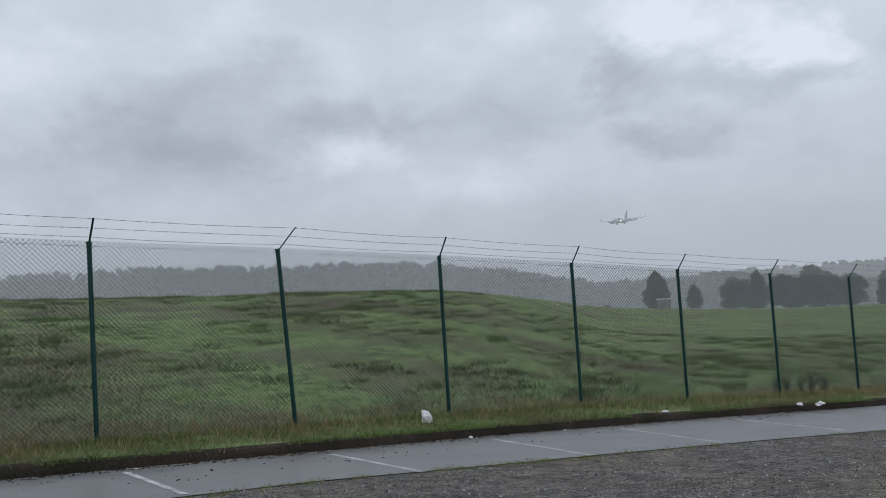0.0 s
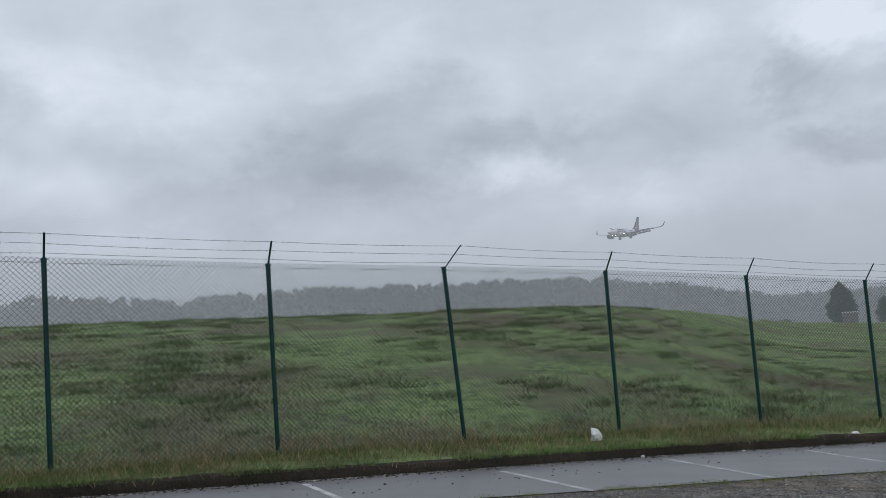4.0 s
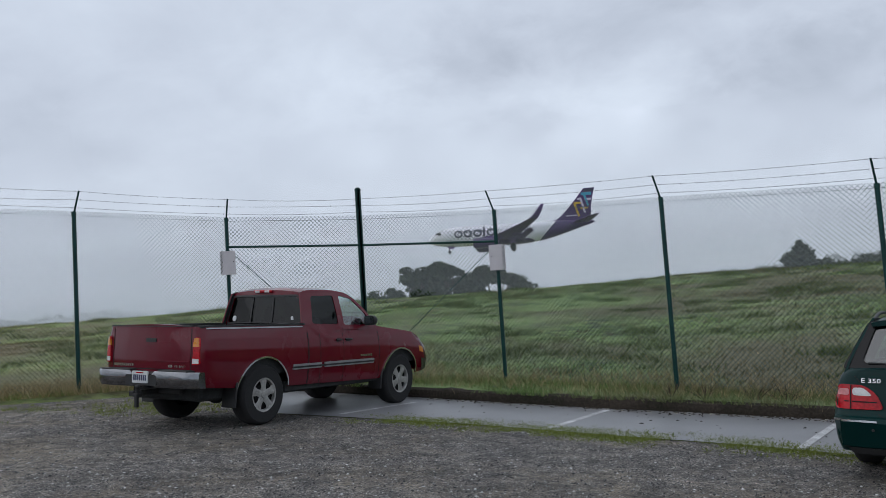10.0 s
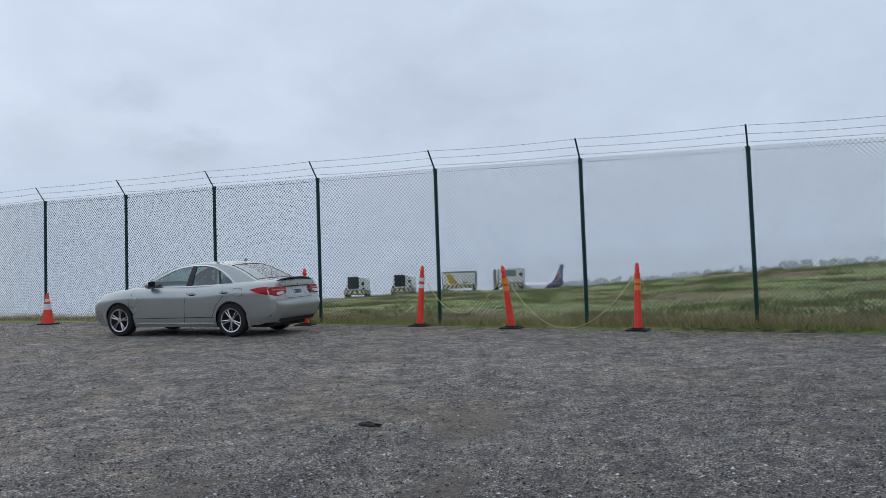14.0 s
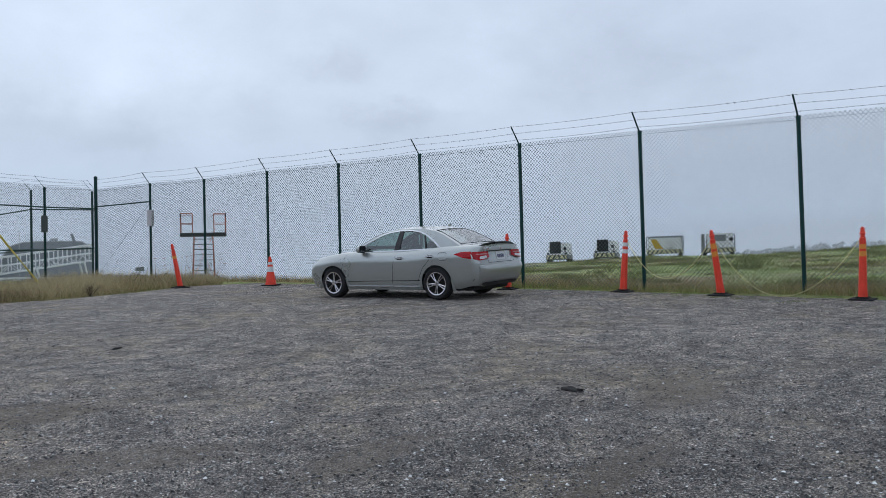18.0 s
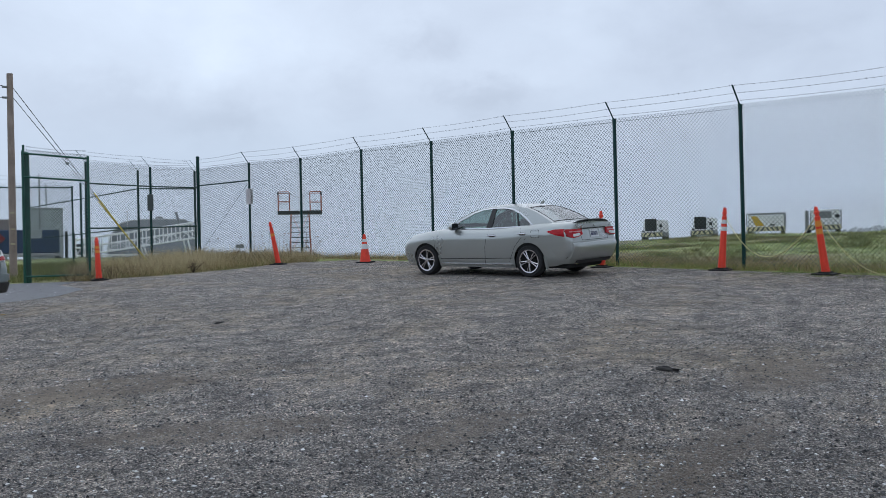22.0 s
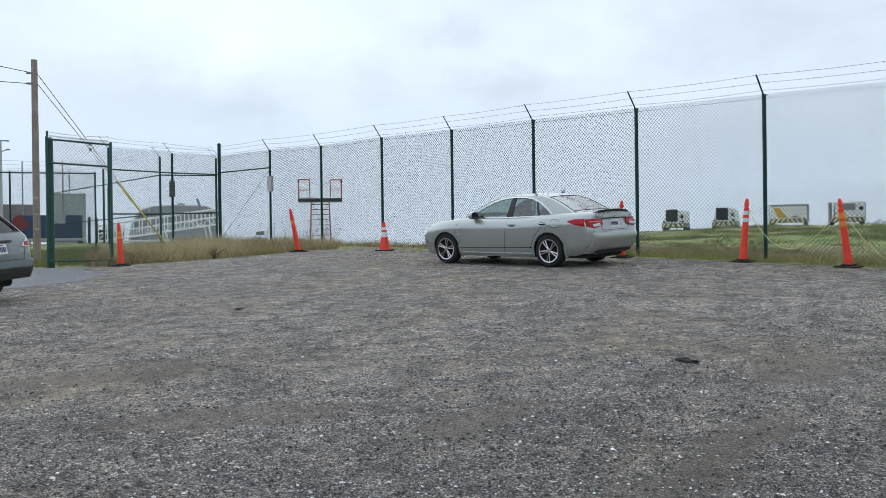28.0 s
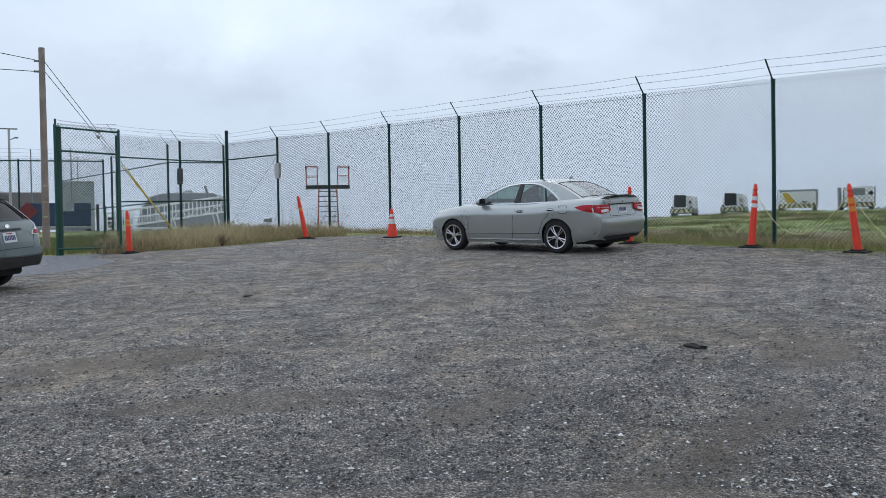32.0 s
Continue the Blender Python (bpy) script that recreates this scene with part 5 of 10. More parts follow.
def green_wagon():
    root = thing("station_wagon", lot_pose(-7.85, 8.21, 127.0), "dark green metallic station wagon parked nose to the kerb", "car")
    c = Car(xr=-2.56, xf=2.29, w=0.945, wb=1.427, tyre=0.325, sill=((-2.56, 0.25), (-2.2, 0.23), (-1.0, 0.22), (1.0, 0.22), (2.29, 0.25)),
            top=((-2.56, 0.985), (-2.3, 1.0), (0.9, 0.985), (1.3, 0.95), (2.0, 0.84), (2.29, 0.72)), rake=((0.2, 0.10), (0.40, 0.0), (0.56, 0.01), (0.63, 0.05), (1.0, 0.09)),
            nose=((0.2, 0.10), (0.5, 0.0), (0.75, 0.12)), cw=0.878, cr=0.66, zc=0.97, zr=1.455, xa=(-2.46, -2.20), xb=(1.22, 0.42))
    part("body", body_shell(c), PAINT_GREEN, root, smooth=True)
    underbody(root, c)
    wins = [("wagon_window", [(-0.02, 1.01), (0.86, 1.01), (0.28, 1.405), (-0.02, 1.415)]), ("wagon_window", [(-1.02, 1.01), (-0.10, 1.01), (-0.10, 1.415), (-0.96, 1.405)]),
            ("wagon_window", [(-2.10, 1.04), (-1.12, 1.01), (-1.06, 1.40), (-1.95, 1.36)])]
    quarter = wins.pop()
    hole = [(-0.68, 1.045), (0.68, 1.045), (0.575, 1.395), (-0.575, 1.395)]
    add_cabin(root, c, PAINT_GREEN, [(-2.40, 0.95), (1.16, 0.95), (0.42, 1.455), (-2.16, 1.455)], wins, GLASS, back_hole=hole, seats=((0.15, 0.37), (0.15, -0.37), (-0.85, 0.4), (-0.85, -0.4)), roof=(-2.23, 0.50), back_glass=GLASS_HATCH)
    for sg in (1, -1):
        part("quarter_window", decal(rounded(quarter[1], 0.05), c.cab(sg), 0.006), FILM, root, smooth=True)
    # black surround of the hatch glass, spoiler, third brake lamp
    o = rounded([(-0.85, 0.985), (0.85, 0.985), (0.645, 1.43), (-0.645, 1.43)], 0.05)
    part("hatch_surround", plate(o, [rounded(hole, 0.06)], c.back, 0.010), GLOSS_BLACK, root, smooth=True)
    bm = bmesh.new()
    loft(bm, [[Vector((-2.14, y, 1.43 + k)), Vector((-2.225, y * 0.95, 1.435 + k)), Vector((-2.23, y * 0.95, 1.420 + k)), Vector((-2.14, y * 0.95, 1.402 + k))] for y, k in ((-0.61, -0.012), (-0.5, 0.006), (-0.25, 0.020), (0, 0.025), (0.25, 0.020), (0.5, 0.006), (0.61, -0.012))])
    bmesh.ops.recalc_face_normals(bm, faces=bm.faces[:])
    sp = part("roof_spoiler", bm, TRIM, root, smooth=True)
    bm = bmesh.new()
    box(bm, 0.012, 0.30, 0.016, pose(-2.232, 0, 1.448), 0.003)
    part("brake_lamp", bm, RED_LENS, sp)
    for sg in (1, -1):
        bm = bmesh.new()
        pts = [Vector((-2.12 + 2.3 * t, sg * (0.615 + 0.012 * math.sin(t * 3.1)), 1.432 + 0.075 * min(1.0, math.sin(min(t, 1 - t) * 9.0) if min(t, 1 - t) < 0.17 else 1.0))) for t in [0, 0.02, 0.045, 0.075, 0.11, 0.15, 0.2, 0.5, 0.8, 0.85, 0.89, 0.925, 0.955, 0.98, 1.0]]
        path_rod(bm, pts, 0.016, 8)
        part("roof_rail", bm, TRIM, root, smooth=True)
    bm = bmesh.new()
    rod(bm, c.back(0.06, 1.005, 0.02), c.back(0.40, 1.06, 0.03), 0.011, 6)
    rod(bm, c.back(0.02, 1.035, 0.02), c.back(0.62, 1.045, 0.022), 0.009, 6)
    box(bm, 0.03, 0.08, 0.05, Matrix.Translation(c.back(0.06, 1.0, 0.015)), 0.01)
    part("rear_wiper", bm, TRIM, root)
    # lamps wrap round the corners: red with a clear band on top
    for sg in (1, -1):
        k = lambda poly: [(sg * y, z) for y, z in (poly if sg > 0 else reversed(poly))]
        lamp = part("tail_lamp", decal(rounded(k([(0.47, 0.635), (0.91, 0.63), (0.91, 0.79), (0.86, 0.85), (0.64, 0.85), (0.53, 0.77)]), 0.05), c.rear, 0.014, 0.04), RED_LENS, root, smooth=True)
        part("clear_band", decal(rounded(k([(0.565, 0.755), (0.735, 0.755), (0.735, 0.825), (0.64, 0.825)]), 0.03), c.rear, 0.019, 0.04), CLEAR_LENS, lamp)
        part("pale_band", decal(rounded(k([(0.765, 0.755), (0.885, 0.755), (0.86, 0.81), (0.765, 0.815)]), 0.02), c.rear, 0.019, 0.04), PINK_LENS, lamp)
        part("lamp_rib", strip(k([(0.53, 0.70), (0.89, 0.70)]), c.rear, 0.010, 0.018), GAP, lamp)
        part("lamp_divider", strip(k([(0.75, 0.635), (0.75, 0.845)]), c.rear, 0.010, 0.021), GAP, lamp)
    # hatch joints
    part("panel_gap", strip([(-0.775, 0.99), (-0.66, 0.86)], c.rear, 0.008), GAP, root)
    part("panel_gap", strip([(0.775, 0.99), (0.66, 0.86)], c.rear, 0.008), GAP, root)
    part("panel_gap", strip([(-0.52, 0.60), (-0.46, 0.555), (0.46, 0.555), (0.52, 0.60)], c.rear, 0.008), GAP, root)
    part("grip_strip", strip([(-0.305, 0.805), (0.305, 0.805)], c.rear, 0.016, 0.022), CHROME, root, "chrome grip strip over the plate")
    part("plate_recess", decal(rounded([(-0.26, 0.60), (0.26, 0.60), (0.27, 0.785), (-0.27, 0.785)], 0.03), c.rear, 0.003), PAINT_GREEN, root)
    licence_plate(root, c.rear, 0.0, 0.695, 1)
    # round three-part emblem
    bm = bmesh.new()
    for i in range(20):
        a, b = 2 * math.pi * i / 20, 2 * math.pi * (i + 1) / 20
        rod(bm, c.rear(0.047 * math.cos(a), 0.895 + 0.047 * math.sin(a), 0.012), c.rear(0.047 * math.cos(b), 0.895 + 0.047 * math.sin(b), 0.012), 0.006, 5)
    for i in range(3):
        a = math.pi / 2 + 2 * math.pi * i / 3
        rod(bm, c.rear(0, 0.895, 0.012), c.rear(0.047 * math.cos(a), 0.895 + 0.047 * math.sin(a), 0.012), 0.006, 5)
    part("emblem", bm, CHROME, root, "round chrome emblem")
    letters("E 350", 0.055, c.rear, 0.66, 0.872, CHROME, root, "badge", 0.010, True, 1.35)
    letters("4", 0.060, c.rear, -0.50, 0.872, CHROME, root, "badge", 0.010, True, 1.2)
    bm = bmesh.new()
    for i in range(5):
        y = -0.55 - i * 0.028
        slab(bm, [(y - 0.020, 0.874), (y, 0.874), (y, 0.905), (y - 0.020, 0.905)], c.rear, 0.010)
    part("badge", bm, CHROME, root)
    # bumper: ledge, chrome inserts, dark lower valance, exhaust, sensors
    bm = bmesh.new()
    rings = []
    for i in range(25):
        y = lerp(-0.905, 0.905, i / 24)
        e = 0.035 if abs(y) < 0.86 else 0.02
        rings.append([c.rear(y, 0.25, -0.02), c.rear(y, 0.30, e), c.rear(y, 0.52, e + 0.02), c.rear(y, 0.56, e), c.rear(y, 0.575, -0.01)])
    loft(bm, rings, closed=False)
    bmesh.ops.recalc_face_normals(bm, faces=bm.faces[:])
    bp = part("rear_bumper", bm, PAINT_GREEN, root, smooth=True)
    for sg in (1, -1):
        part("bumper_strip", strip([(sg * 0.52, 0.535), (sg * 0.90, 0.535)], c.rear, 0.018, 0.062), CHROME, bp, "chrome bumper strip")
    part("valance", decal(rounded([(-0.74, 0.235), (0.74, 0.235), (0.78, 0.29), (-0.78, 0.29)], 0.02), c.rear, 0.04, 0.1), TRIM, bp)
    for y in (-0.55, -0.2, 0.2, 0.55):
        bm = bmesh.new()
        cyl(bm, 0.013, 0.012, Matrix.Translation(c.rear(y, 0.46, 0.052)) @ pose(0, 0, 0, 0, 90, 0), 10)
        part("parking_sensor", bm, TRIM, bp)
    both(root, c, "panel_gap", [(-0.10, 0.30), (-0.08, 0.97)], 0.008, GAP)
    both(root, c, "panel_gap", [(-1.05, 0.55), (-1.02, 0.97)], 0.008, GAP)
    both(root, c, "panel_gap", [(0.95, 0.30), (0.98, 0.97)], 0.008, GAP)
    both(root, c, "rub_strip", [(-1.0, 0.50), (0.95, 0.50)], 0.05, PAINT_GREEN, 0.014)
    both(root, c, "waist_trim", [(-2.1, 0.985), (0.9, 0.99)], 0.016, CHROME, 0.012, True)
    door_handle(root, c, -0.25, 0.80, CHROME)
    door_handle(root, c, -1.15, 0.80, CHROME)
    mirror_pair(root, c, 0.62, 0.945, TRIM)
    add_wheels(root, c, 0.225, 10, 0.68, ALLOY, 0.05)
    # front lamps and grille
    for sg in (1, -1):
        k = lambda poly: [(sg * y, z) for y, z in (poly if sg > 0 else reversed(poly))]
        part("head_lamp", decal(rounded(k([(0.42, 0.60), (0.80, 0.60), (0.80, 0.74), (0.46, 0.74)]), 0.06), c.front, 0.01, 0.05), CLEAR_LENS, root, smooth=True)
    part("grille", decal(rounded([(-0.36, 0.50), (0.36, 0.50), (0.30, 0.70), (-0.30, 0.70)], 0.05), c.front, 0.02), CHROME, root)


green_wagon()


def silver_sedan():
    root = thing("sedan", lot_pose(-9.60, -16.74, -66.6), "champagne silver four-door sedan on the gravel beside the fence", "car")
    c = Car(xr=-2.36, xf=2.08, w=0.92, wb=1.353, tyre=0.325, sill=((-2.36, 0.30), (-2.0, 0.23), (-1.0, 0.19), (1.0, 0.19), (2.0, 0.20), (2.20, 0.24)),
            top=((-2.36, 1.04), (-2.2, 1.07), (-1.6, 1.06), (-0.5, 0.985), (0.8, 0.98), (1.1, 0.965), (1.6, 0.90), (1.95, 0.86), (2.20, 0.76)), rake=((0.2, 0.16), (0.5, 0.0), (0.72, 0.02), (0.90, 0.07), (1.1, 0.06)),
            nose=((0.2, 0.08), (0.45, 0.0), (0.62, 0.02), (0.80, 0.14)), cw=0.82, cr=0.58, zc=0.95, zr=1.455, xa=(-2.08, -1.20), xb=(1.04, 0.06),
            shape=((0.0, 0.905), (0.07, 0.930), (0.18, 0.958), (0.25, 0.962), (0.32, 0.972), (0.55, 0.992), (0.72, 1.0), (0.77, 0.999), (0.80, 0.988), (0.90, 0.945), (0.97, 0.90), (1.0, 0.855)), arch=0.368)
    part("body", body_shell(c), PAINT_SILVER, root, smooth=True)
    underbody(root, c, 0.17)
    rail = curve([(0.96, 0.94), (0.74, 1.075), (0.48, 1.215), (0.2, 1.33), (-0.02, 1.388), (-0.3, 1.420), (-0.72, 1.425), (-1.02, 1.402), (-1.26, 1.345), (-1.50, 1.245), (-1.74, 1.122), (-1.98, 0.99), (-2.08, 0.94)])
    wins = [("side_window", [(-0.3, 0.995), (0.72, 0.99), (0.42, 1.165), (0.14, 1.295), (-0.06, 1.35), (-0.3, 1.378)]), ("side_window", [(-1.34, 1.05), (-1.26, 1.026), (-0.39, 0.998), (-0.39, 1.382), (-0.62, 1.378), (-0.82, 1.345), (-1.02, 1.265), (-1.20, 1.155)])]
    add_cabin(root, c, PAINT_SILVER, rail, wins, GLASS_TINT, seats=((-0.2, 0.36), (-0.2, -0.36), (-1.1, 0.4), (-1.1, -0.4)), back_glass=GLASS_BACK, skin_rail=(rail, (0.80, 0.14), (-1.16, -1.80)))
    for sg in (1, -1):
        f = c.cab(sg)
        part("window_chrome", strip([(0.82, 0.985), (-0.3, 0.986), (-1.33, 1.020), (-1.385, 1.045), (-1.22, 1.172), (-1.03, 1.285), (-0.83, 1.364), (-0.62, 1.396), (-0.3, 1.398), (-0.04, 1.367), (0.16, 1.31), (0.46, 1.175), (0.8, 0.995)], f, 0.022, 0.012), CHROME, root)
        part("door_pillar", decal([(-0.40, 0.99), (-0.26, 0.988), (-0.30, 1.388), (-0.40, 1.388)], f, 0.008), TRIM, root)
        part("door_pillar", strip([(-1.06, 1.02), (-0.96, 1.29)], f, 0.03, 0.008), TRIM, root)
        s = c.side(sg)
        part("panel_gap", strip([(1.06, 0.28), (1.10, 0.62), (1.0, 0.92)], s, 0.008), GAP, root)
        part("panel_gap", strip([(-0.24, 0.24), (-0.27, 0.60), (-0.34, 0.945)], s, 0.008), GAP, root)
        part("panel_gap", strip([(-0.86, 0.30), (-1.02, 0.62), (-1.20, 0.80), (-1.14, 0.975)], s, 0.008), GAP, root)
        part("sill_moulding", strip([(-0.92, 0.215), (0.95, 0.215)], s, 0.05, 0.025), PAINT_SILVER, root)
        part("sill_chrome", strip([(-0.92, 0.252), (0.95, 0.252)], s, 0.014, 0.024), CHROME, root)
        # near-black strip paints in the shade under the lower door crease
        part("crease_shade", strip([(-0.95, 0.385), (1.0, 0.355)], s, 0.012, 0.004), GAP, root)
        for x in (-1.353 - 0.40, 1.353 - 0.40):
            bm = bmesh.new()
            slab(bm, [(x - 0.05, 0.17), (x + 0.03, 0.19), (x + 0.05, 0.42), (x + 0.02, 0.44)], s, 0.02)
            part("mud_guard", bm, PAINT_SILVER, root)
        k = lambda poly: [(sg * y, z) for y, z in (poly if sg > 0 else reversed(poly))]
        lamp = part("tail_lamp", decal(rounded(k([(0.44, 0.835), (0.62, 0.79), (0.80, 0.775), (0.875, 0.80), (0.875, 0.945), (0.46, 0.945)]), 0.02), c.rear, 0.024, 0.02), RED_LENS, root, smooth=True)
        part("lamp_wing", decal(rounded([(-2.235, 0.80), (-2.02, 0.835), (-1.80, 0.905), (-1.98, 0.945), (-2.235, 0.955)], 0.02), s, 0.012, 0.02), RED_LENS, lamp)
        part("clear_band", decal(rounded(k([(0.54, 0.825), (0.64, 0.805), (0.79, 0.800), (0.78, 0.850), (0.56, 0.865)]), 0.02), c.rear, 0.029, 0.02), CLEAR_LENS, lamp)
        part("pale_band", decal(rounded(k([(0.50, 0.885), (0.84, 0.885), (0.84, 0.905), (0.50, 0.905)]), 0.008), c.rear, 0.029, 0.02), PINK_LENS, lamp)
        bm = bmesh.new()
        q = c.rear(sg * 0.58, 0.30, -0.06)
        cyl(bm, 0.045, 0.16, Matrix.Translation(q) @ pose(0, 0, 0, 0, 90, 0), 14)
        part("exhaust", bm, CHROME, root, smooth=True)
        part("bumper_reflector", strip([(sg * 0.62, 0.385), (sg * 0.84, 0.40)], c.rear, 0.04, 0.012), STEEL_BUMPER, root)
        part("head_lamp", decal(rounded(k([(0.45, 0.60), (0.80, 0.62), (0.86, 0.72), (0.50, 0.68)]), 0.03), c.front, 0.01, 0.05), CLEAR_LENS, root, smooth=True)
    bm = bmesh.new()
    slab(bm, rounded([(-1.62, 0.80), (-1.44, 0.80), (-1.42, 0.93), (-1.60, 0.93)], 0.04), c.side(1), 0.003)
    part("fuel_flap", bm, PAINT_SILVER, root)
    part("panel_gap", strip(rounded([(-1.63, 0.79), (-1.43, 0.79), (-1.41, 0.94), (-1.61, 0.94)], 0.04) + [(-1.62, 0.83)], c.side(1), 0.006), GAP, root)
    # boot lid, spoiler, plate
    bm = bmesh.new()
    loft(bm, [[Vector((-2.08, y, 1.10 - 0.05 * (y / 0.6) ** 4)), Vector((-2.30 + 0.05 * (y / 0.6) ** 2, y, 1.125 - 0.04 * (y / 0.6) ** 4)), Vector((-2.31 + 0.05 * (y / 0.6) ** 2, y, 1.10 - 0.04 * (y / 0.6) ** 4)), Vector((-2.14, y, 1.05 - 0.04 * (y / 0.6) ** 4))] for y in (-0.66, -0.5, -0.25, 0, 0.25, 0.5, 0.66)])
    bmesh.ops.recalc_face_normals(bm, faces=bm.faces[:])
    part("boot_spoiler", bm, PAINT_SILVER, root, smooth=True)
    bm = bmesh.new()
    path_rod(bm, [Vector((-2.312 + 0.05 * (y / 0.6) ** 2, y, 1.112 - 0.04 * (y / 0.6) ** 4)) for y in (-0.66, -0.5, -0.25, 0, 0.25, 0.5, 0.66)], 0.011, 6)
    part("spoiler_lip", bm, TRIM, root)
    part("panel_gap", strip([(-0.66, 1.03), (-0.56, 0.92), (-0.50, 0.83), (-0.48, 0.72), (0.48, 0.72), (0.50, 0.83), (0.56, 0.92), (0.66, 1.03)], c.rear, 0.008), GAP, root)
    part("boot_chrome", strip([(-0.46, 0.945), (0.46, 0.945)], c.rear, 0.022, 0.014), TRIM, root)
    licence_plate(root, c.rear, 0.0, 0.845, 2)
    bm = bmesh.new()
    for a, b in (((-0.028, 0.97), (0.0, 1.02)), ((0.028, 0.97), (0.0, 1.02)), ((-0.02, 0.985), (0.02, 0.985))):
        rod(bm, c.rear(*a, 0.014), c.rear(*b, 0.014), 0.006, 5)
    part("emblem", bm, CHROME, root)
    bm = bmesh.new()
    rings = []
    for i in range(21):
        y = lerp(-0.90, 0.90, i / 20)
        rings.append([c.rear(y, 0.27, -0.02), c.rear(y, 0.31, 0.015), c.rear(y, 0.42, 0.03), c.rear(y, 0.60, 0.04), c.rear(y, 0.67, 0.02), c.rear(y, 0.685, -0.01)])
    loft(bm, rings, closed=False)
    bmesh.ops.recalc_face_normals(bm, faces=bm.faces[:])
    bp = part("rear_bumper", bm, PAINT_SILVER, root, smooth=True)
    part("valance", decal(rounded([(-0.60, 0.262), (0.60, 0.262), (0.66, 0.335), (-0.66, 0.335)], 0.04), c.rear, 0.035, 0.1), TRIM, bp)
    bm = bmesh.new()
    box(bm, 0.10, 0.035, 0.06, pose(-1.12, 0, 1.485, 0, 20, 0), 0.015, 2)
    part("antenna_fin", bm, PAINT_SILVER, root)
    door_handle(root, c, -0.46, 0.84, CHROME, 0.2)
    door_handle(root, c, -1.22, 0.87, CHROME, 0.2)
    mirror_pair(root, c, 0.56, 0.99, PAINT_SILVER)
    add_wheels(root, c, 0.225, 5, 0.72, DARK_ALLOY, 0.030, 0.15)


silver_sedan()


def red_pickup():
    root = thing("pickup_truck", lot_pose(-14.44, 1.58, 131.7), "dark red extended-cab pickup truck parked nose to the kerb", "truck")
    c = Car(xr=-2.80, xf=2.50, w=0.95, wb=1.63, tyre=0.415, sill=((-2.80, 0.60), (-2.4, 0.56), (-1.2, 0.50), (1.0, 0.46), (2.0, 0.48), (2.50, 0.52)),
            top=((-2.80, 1.365), (-0.8, 1.35), (1.0, 1.315), (1.3, 1.28), (2.1, 1.19), (2.40, 1.10), (2.50, 1.0)), rake=((0.5, 0.02), (0.9, 0.0), (1.3, 0.02)), nose=((0.4, 0.10), (0.7, 0.0), (1.1, 0.14)),
            plan=((0.90, 0.0), (0.955, 0.02), (0.985, 0.06), (1.0, 0.16)), cw=0.905, cr=0.74, zc=1.29, zr=1.88, xa=(-0.76, -0.66), xb=(1.18, 0.42), arch=0.50,
            shape=((0.0, 0.945), (0.12, 0.975), (0.45, 1.0), (0.62, 0.998), (0.80, 0.975), (0.94, 0.945), (1.0, 0.93)))
    part("body", body_shell(c, open_top=(-2.70, -0.82)), PAINT_RED, root, smooth=True)
    underbody(root, c, 0.38)
    # load bed: floor, inner walls, rails
    bm = bmesh.new()
    box(bm, 1.98, 1.50, 0.04, pose(-1.73, 0, 0.80))
    for sg in (1, -1):
        box(bm, 1.98, 0.03, 0.50, pose(-1.73, sg * 0.77, 1.05))
    box(bm, 0.03, 1.54, 0.46, pose(-2.71, 0, 1.02))
    box(bm, 0.03, 1.54, 0.46, pose(-0.745, 0, 1.02))
    part("load_bed", bm, CABIN, root)
    for sg in (1, -1):
        bm = bmesh.new()
        box(bm, 2.02, 0.12, 0.035, pose(-1.74, sg * 0.83, 1.367), 0.012, 2)
        part("bed_rail", bm, TRIM, root)
        # light grey strip painted as the sky highlight along the bed side
        part("rail_highlight", strip([(-2.68, 1.345), (-0.80, 1.335)], c.side(sg), 0.018, 0.012), SATIN, root)
    bm = bmesh.new()
    box(bm, 0.07, 1.54, 0.03, pose(-2.75, 0, 1.373), 0.01, 2)
    part("bed_rail", bm, TRIM, root)
    wins = [("front_window", [(0.16, 1.345), (0.96, 1.335), (0.72, 1.56), (0.46, 1.755), (0.16, 1.80)]), ("side_window", [(-0.54, 1.37), (0.03, 1.355), (0.03, 1.80), (-0.47, 1.785)])]
    rail = curve([(1.12, 1.27), (0.78, 1.575), (0.46, 1.795), (0.26, 1.855), (0.0, 1.88), (-0.35, 1.88), (-0.55, 1.868), (-0.66, 1.835)])
    add_cabin(root, c, PAINT_RED, [(-0.76, 1.27)] + rail, wins, GLASS_DARK, seats=((0.15, 0.36), (0.15, -0.36)), skin_rail=(rail, (0.92, 0.30), None),
              back_hole=[(-0.76, 1.39), (0.76, 1.39), (0.66, 1.78), (-0.66, 1.78)])
    for y in (-0.22, 0.22):
        part("slider_bar", strip([(y, 1.39), (y * 0.95, 1.77)], c.back, 0.03, 0.006), TRIM, root)
    part("window_seal", strip(rounded([(-0.78, 1.375), (0.78, 1.375), (0.68, 1.795), (-0.68, 1.795)], 0.06) + [(-0.78, 1.42)], c.back, 0.03, 0.008), TRIM, root)
    bm = bmesh.new()
    box(bm, 0.03, 0.36, 0.04, pose(-0.695, 0, 1.862), 0.01)
    lampc = part("cargo_lamp", bm, RED_LENS, root)
    bm = bmesh.new()
    box(bm, 0.01, 0.09, 0.03, pose(-0.712, 0.10, 1.862))
    box(bm, 0.01, 0.09, 0.03, pose(-0.712, -0.10, 1.862))
    part("cargo_lens", bm, CLEAR_LENS, lampc)
    # stickers on the rear glass
    bm = bmesh.new()
    slab(bm, [(0.60 + 0.045 * math.cos(i * 0.5236), 1.45 + 0.045 * math.sin(i * 0.5236)) for i in range(12)], c.back, 0.004)
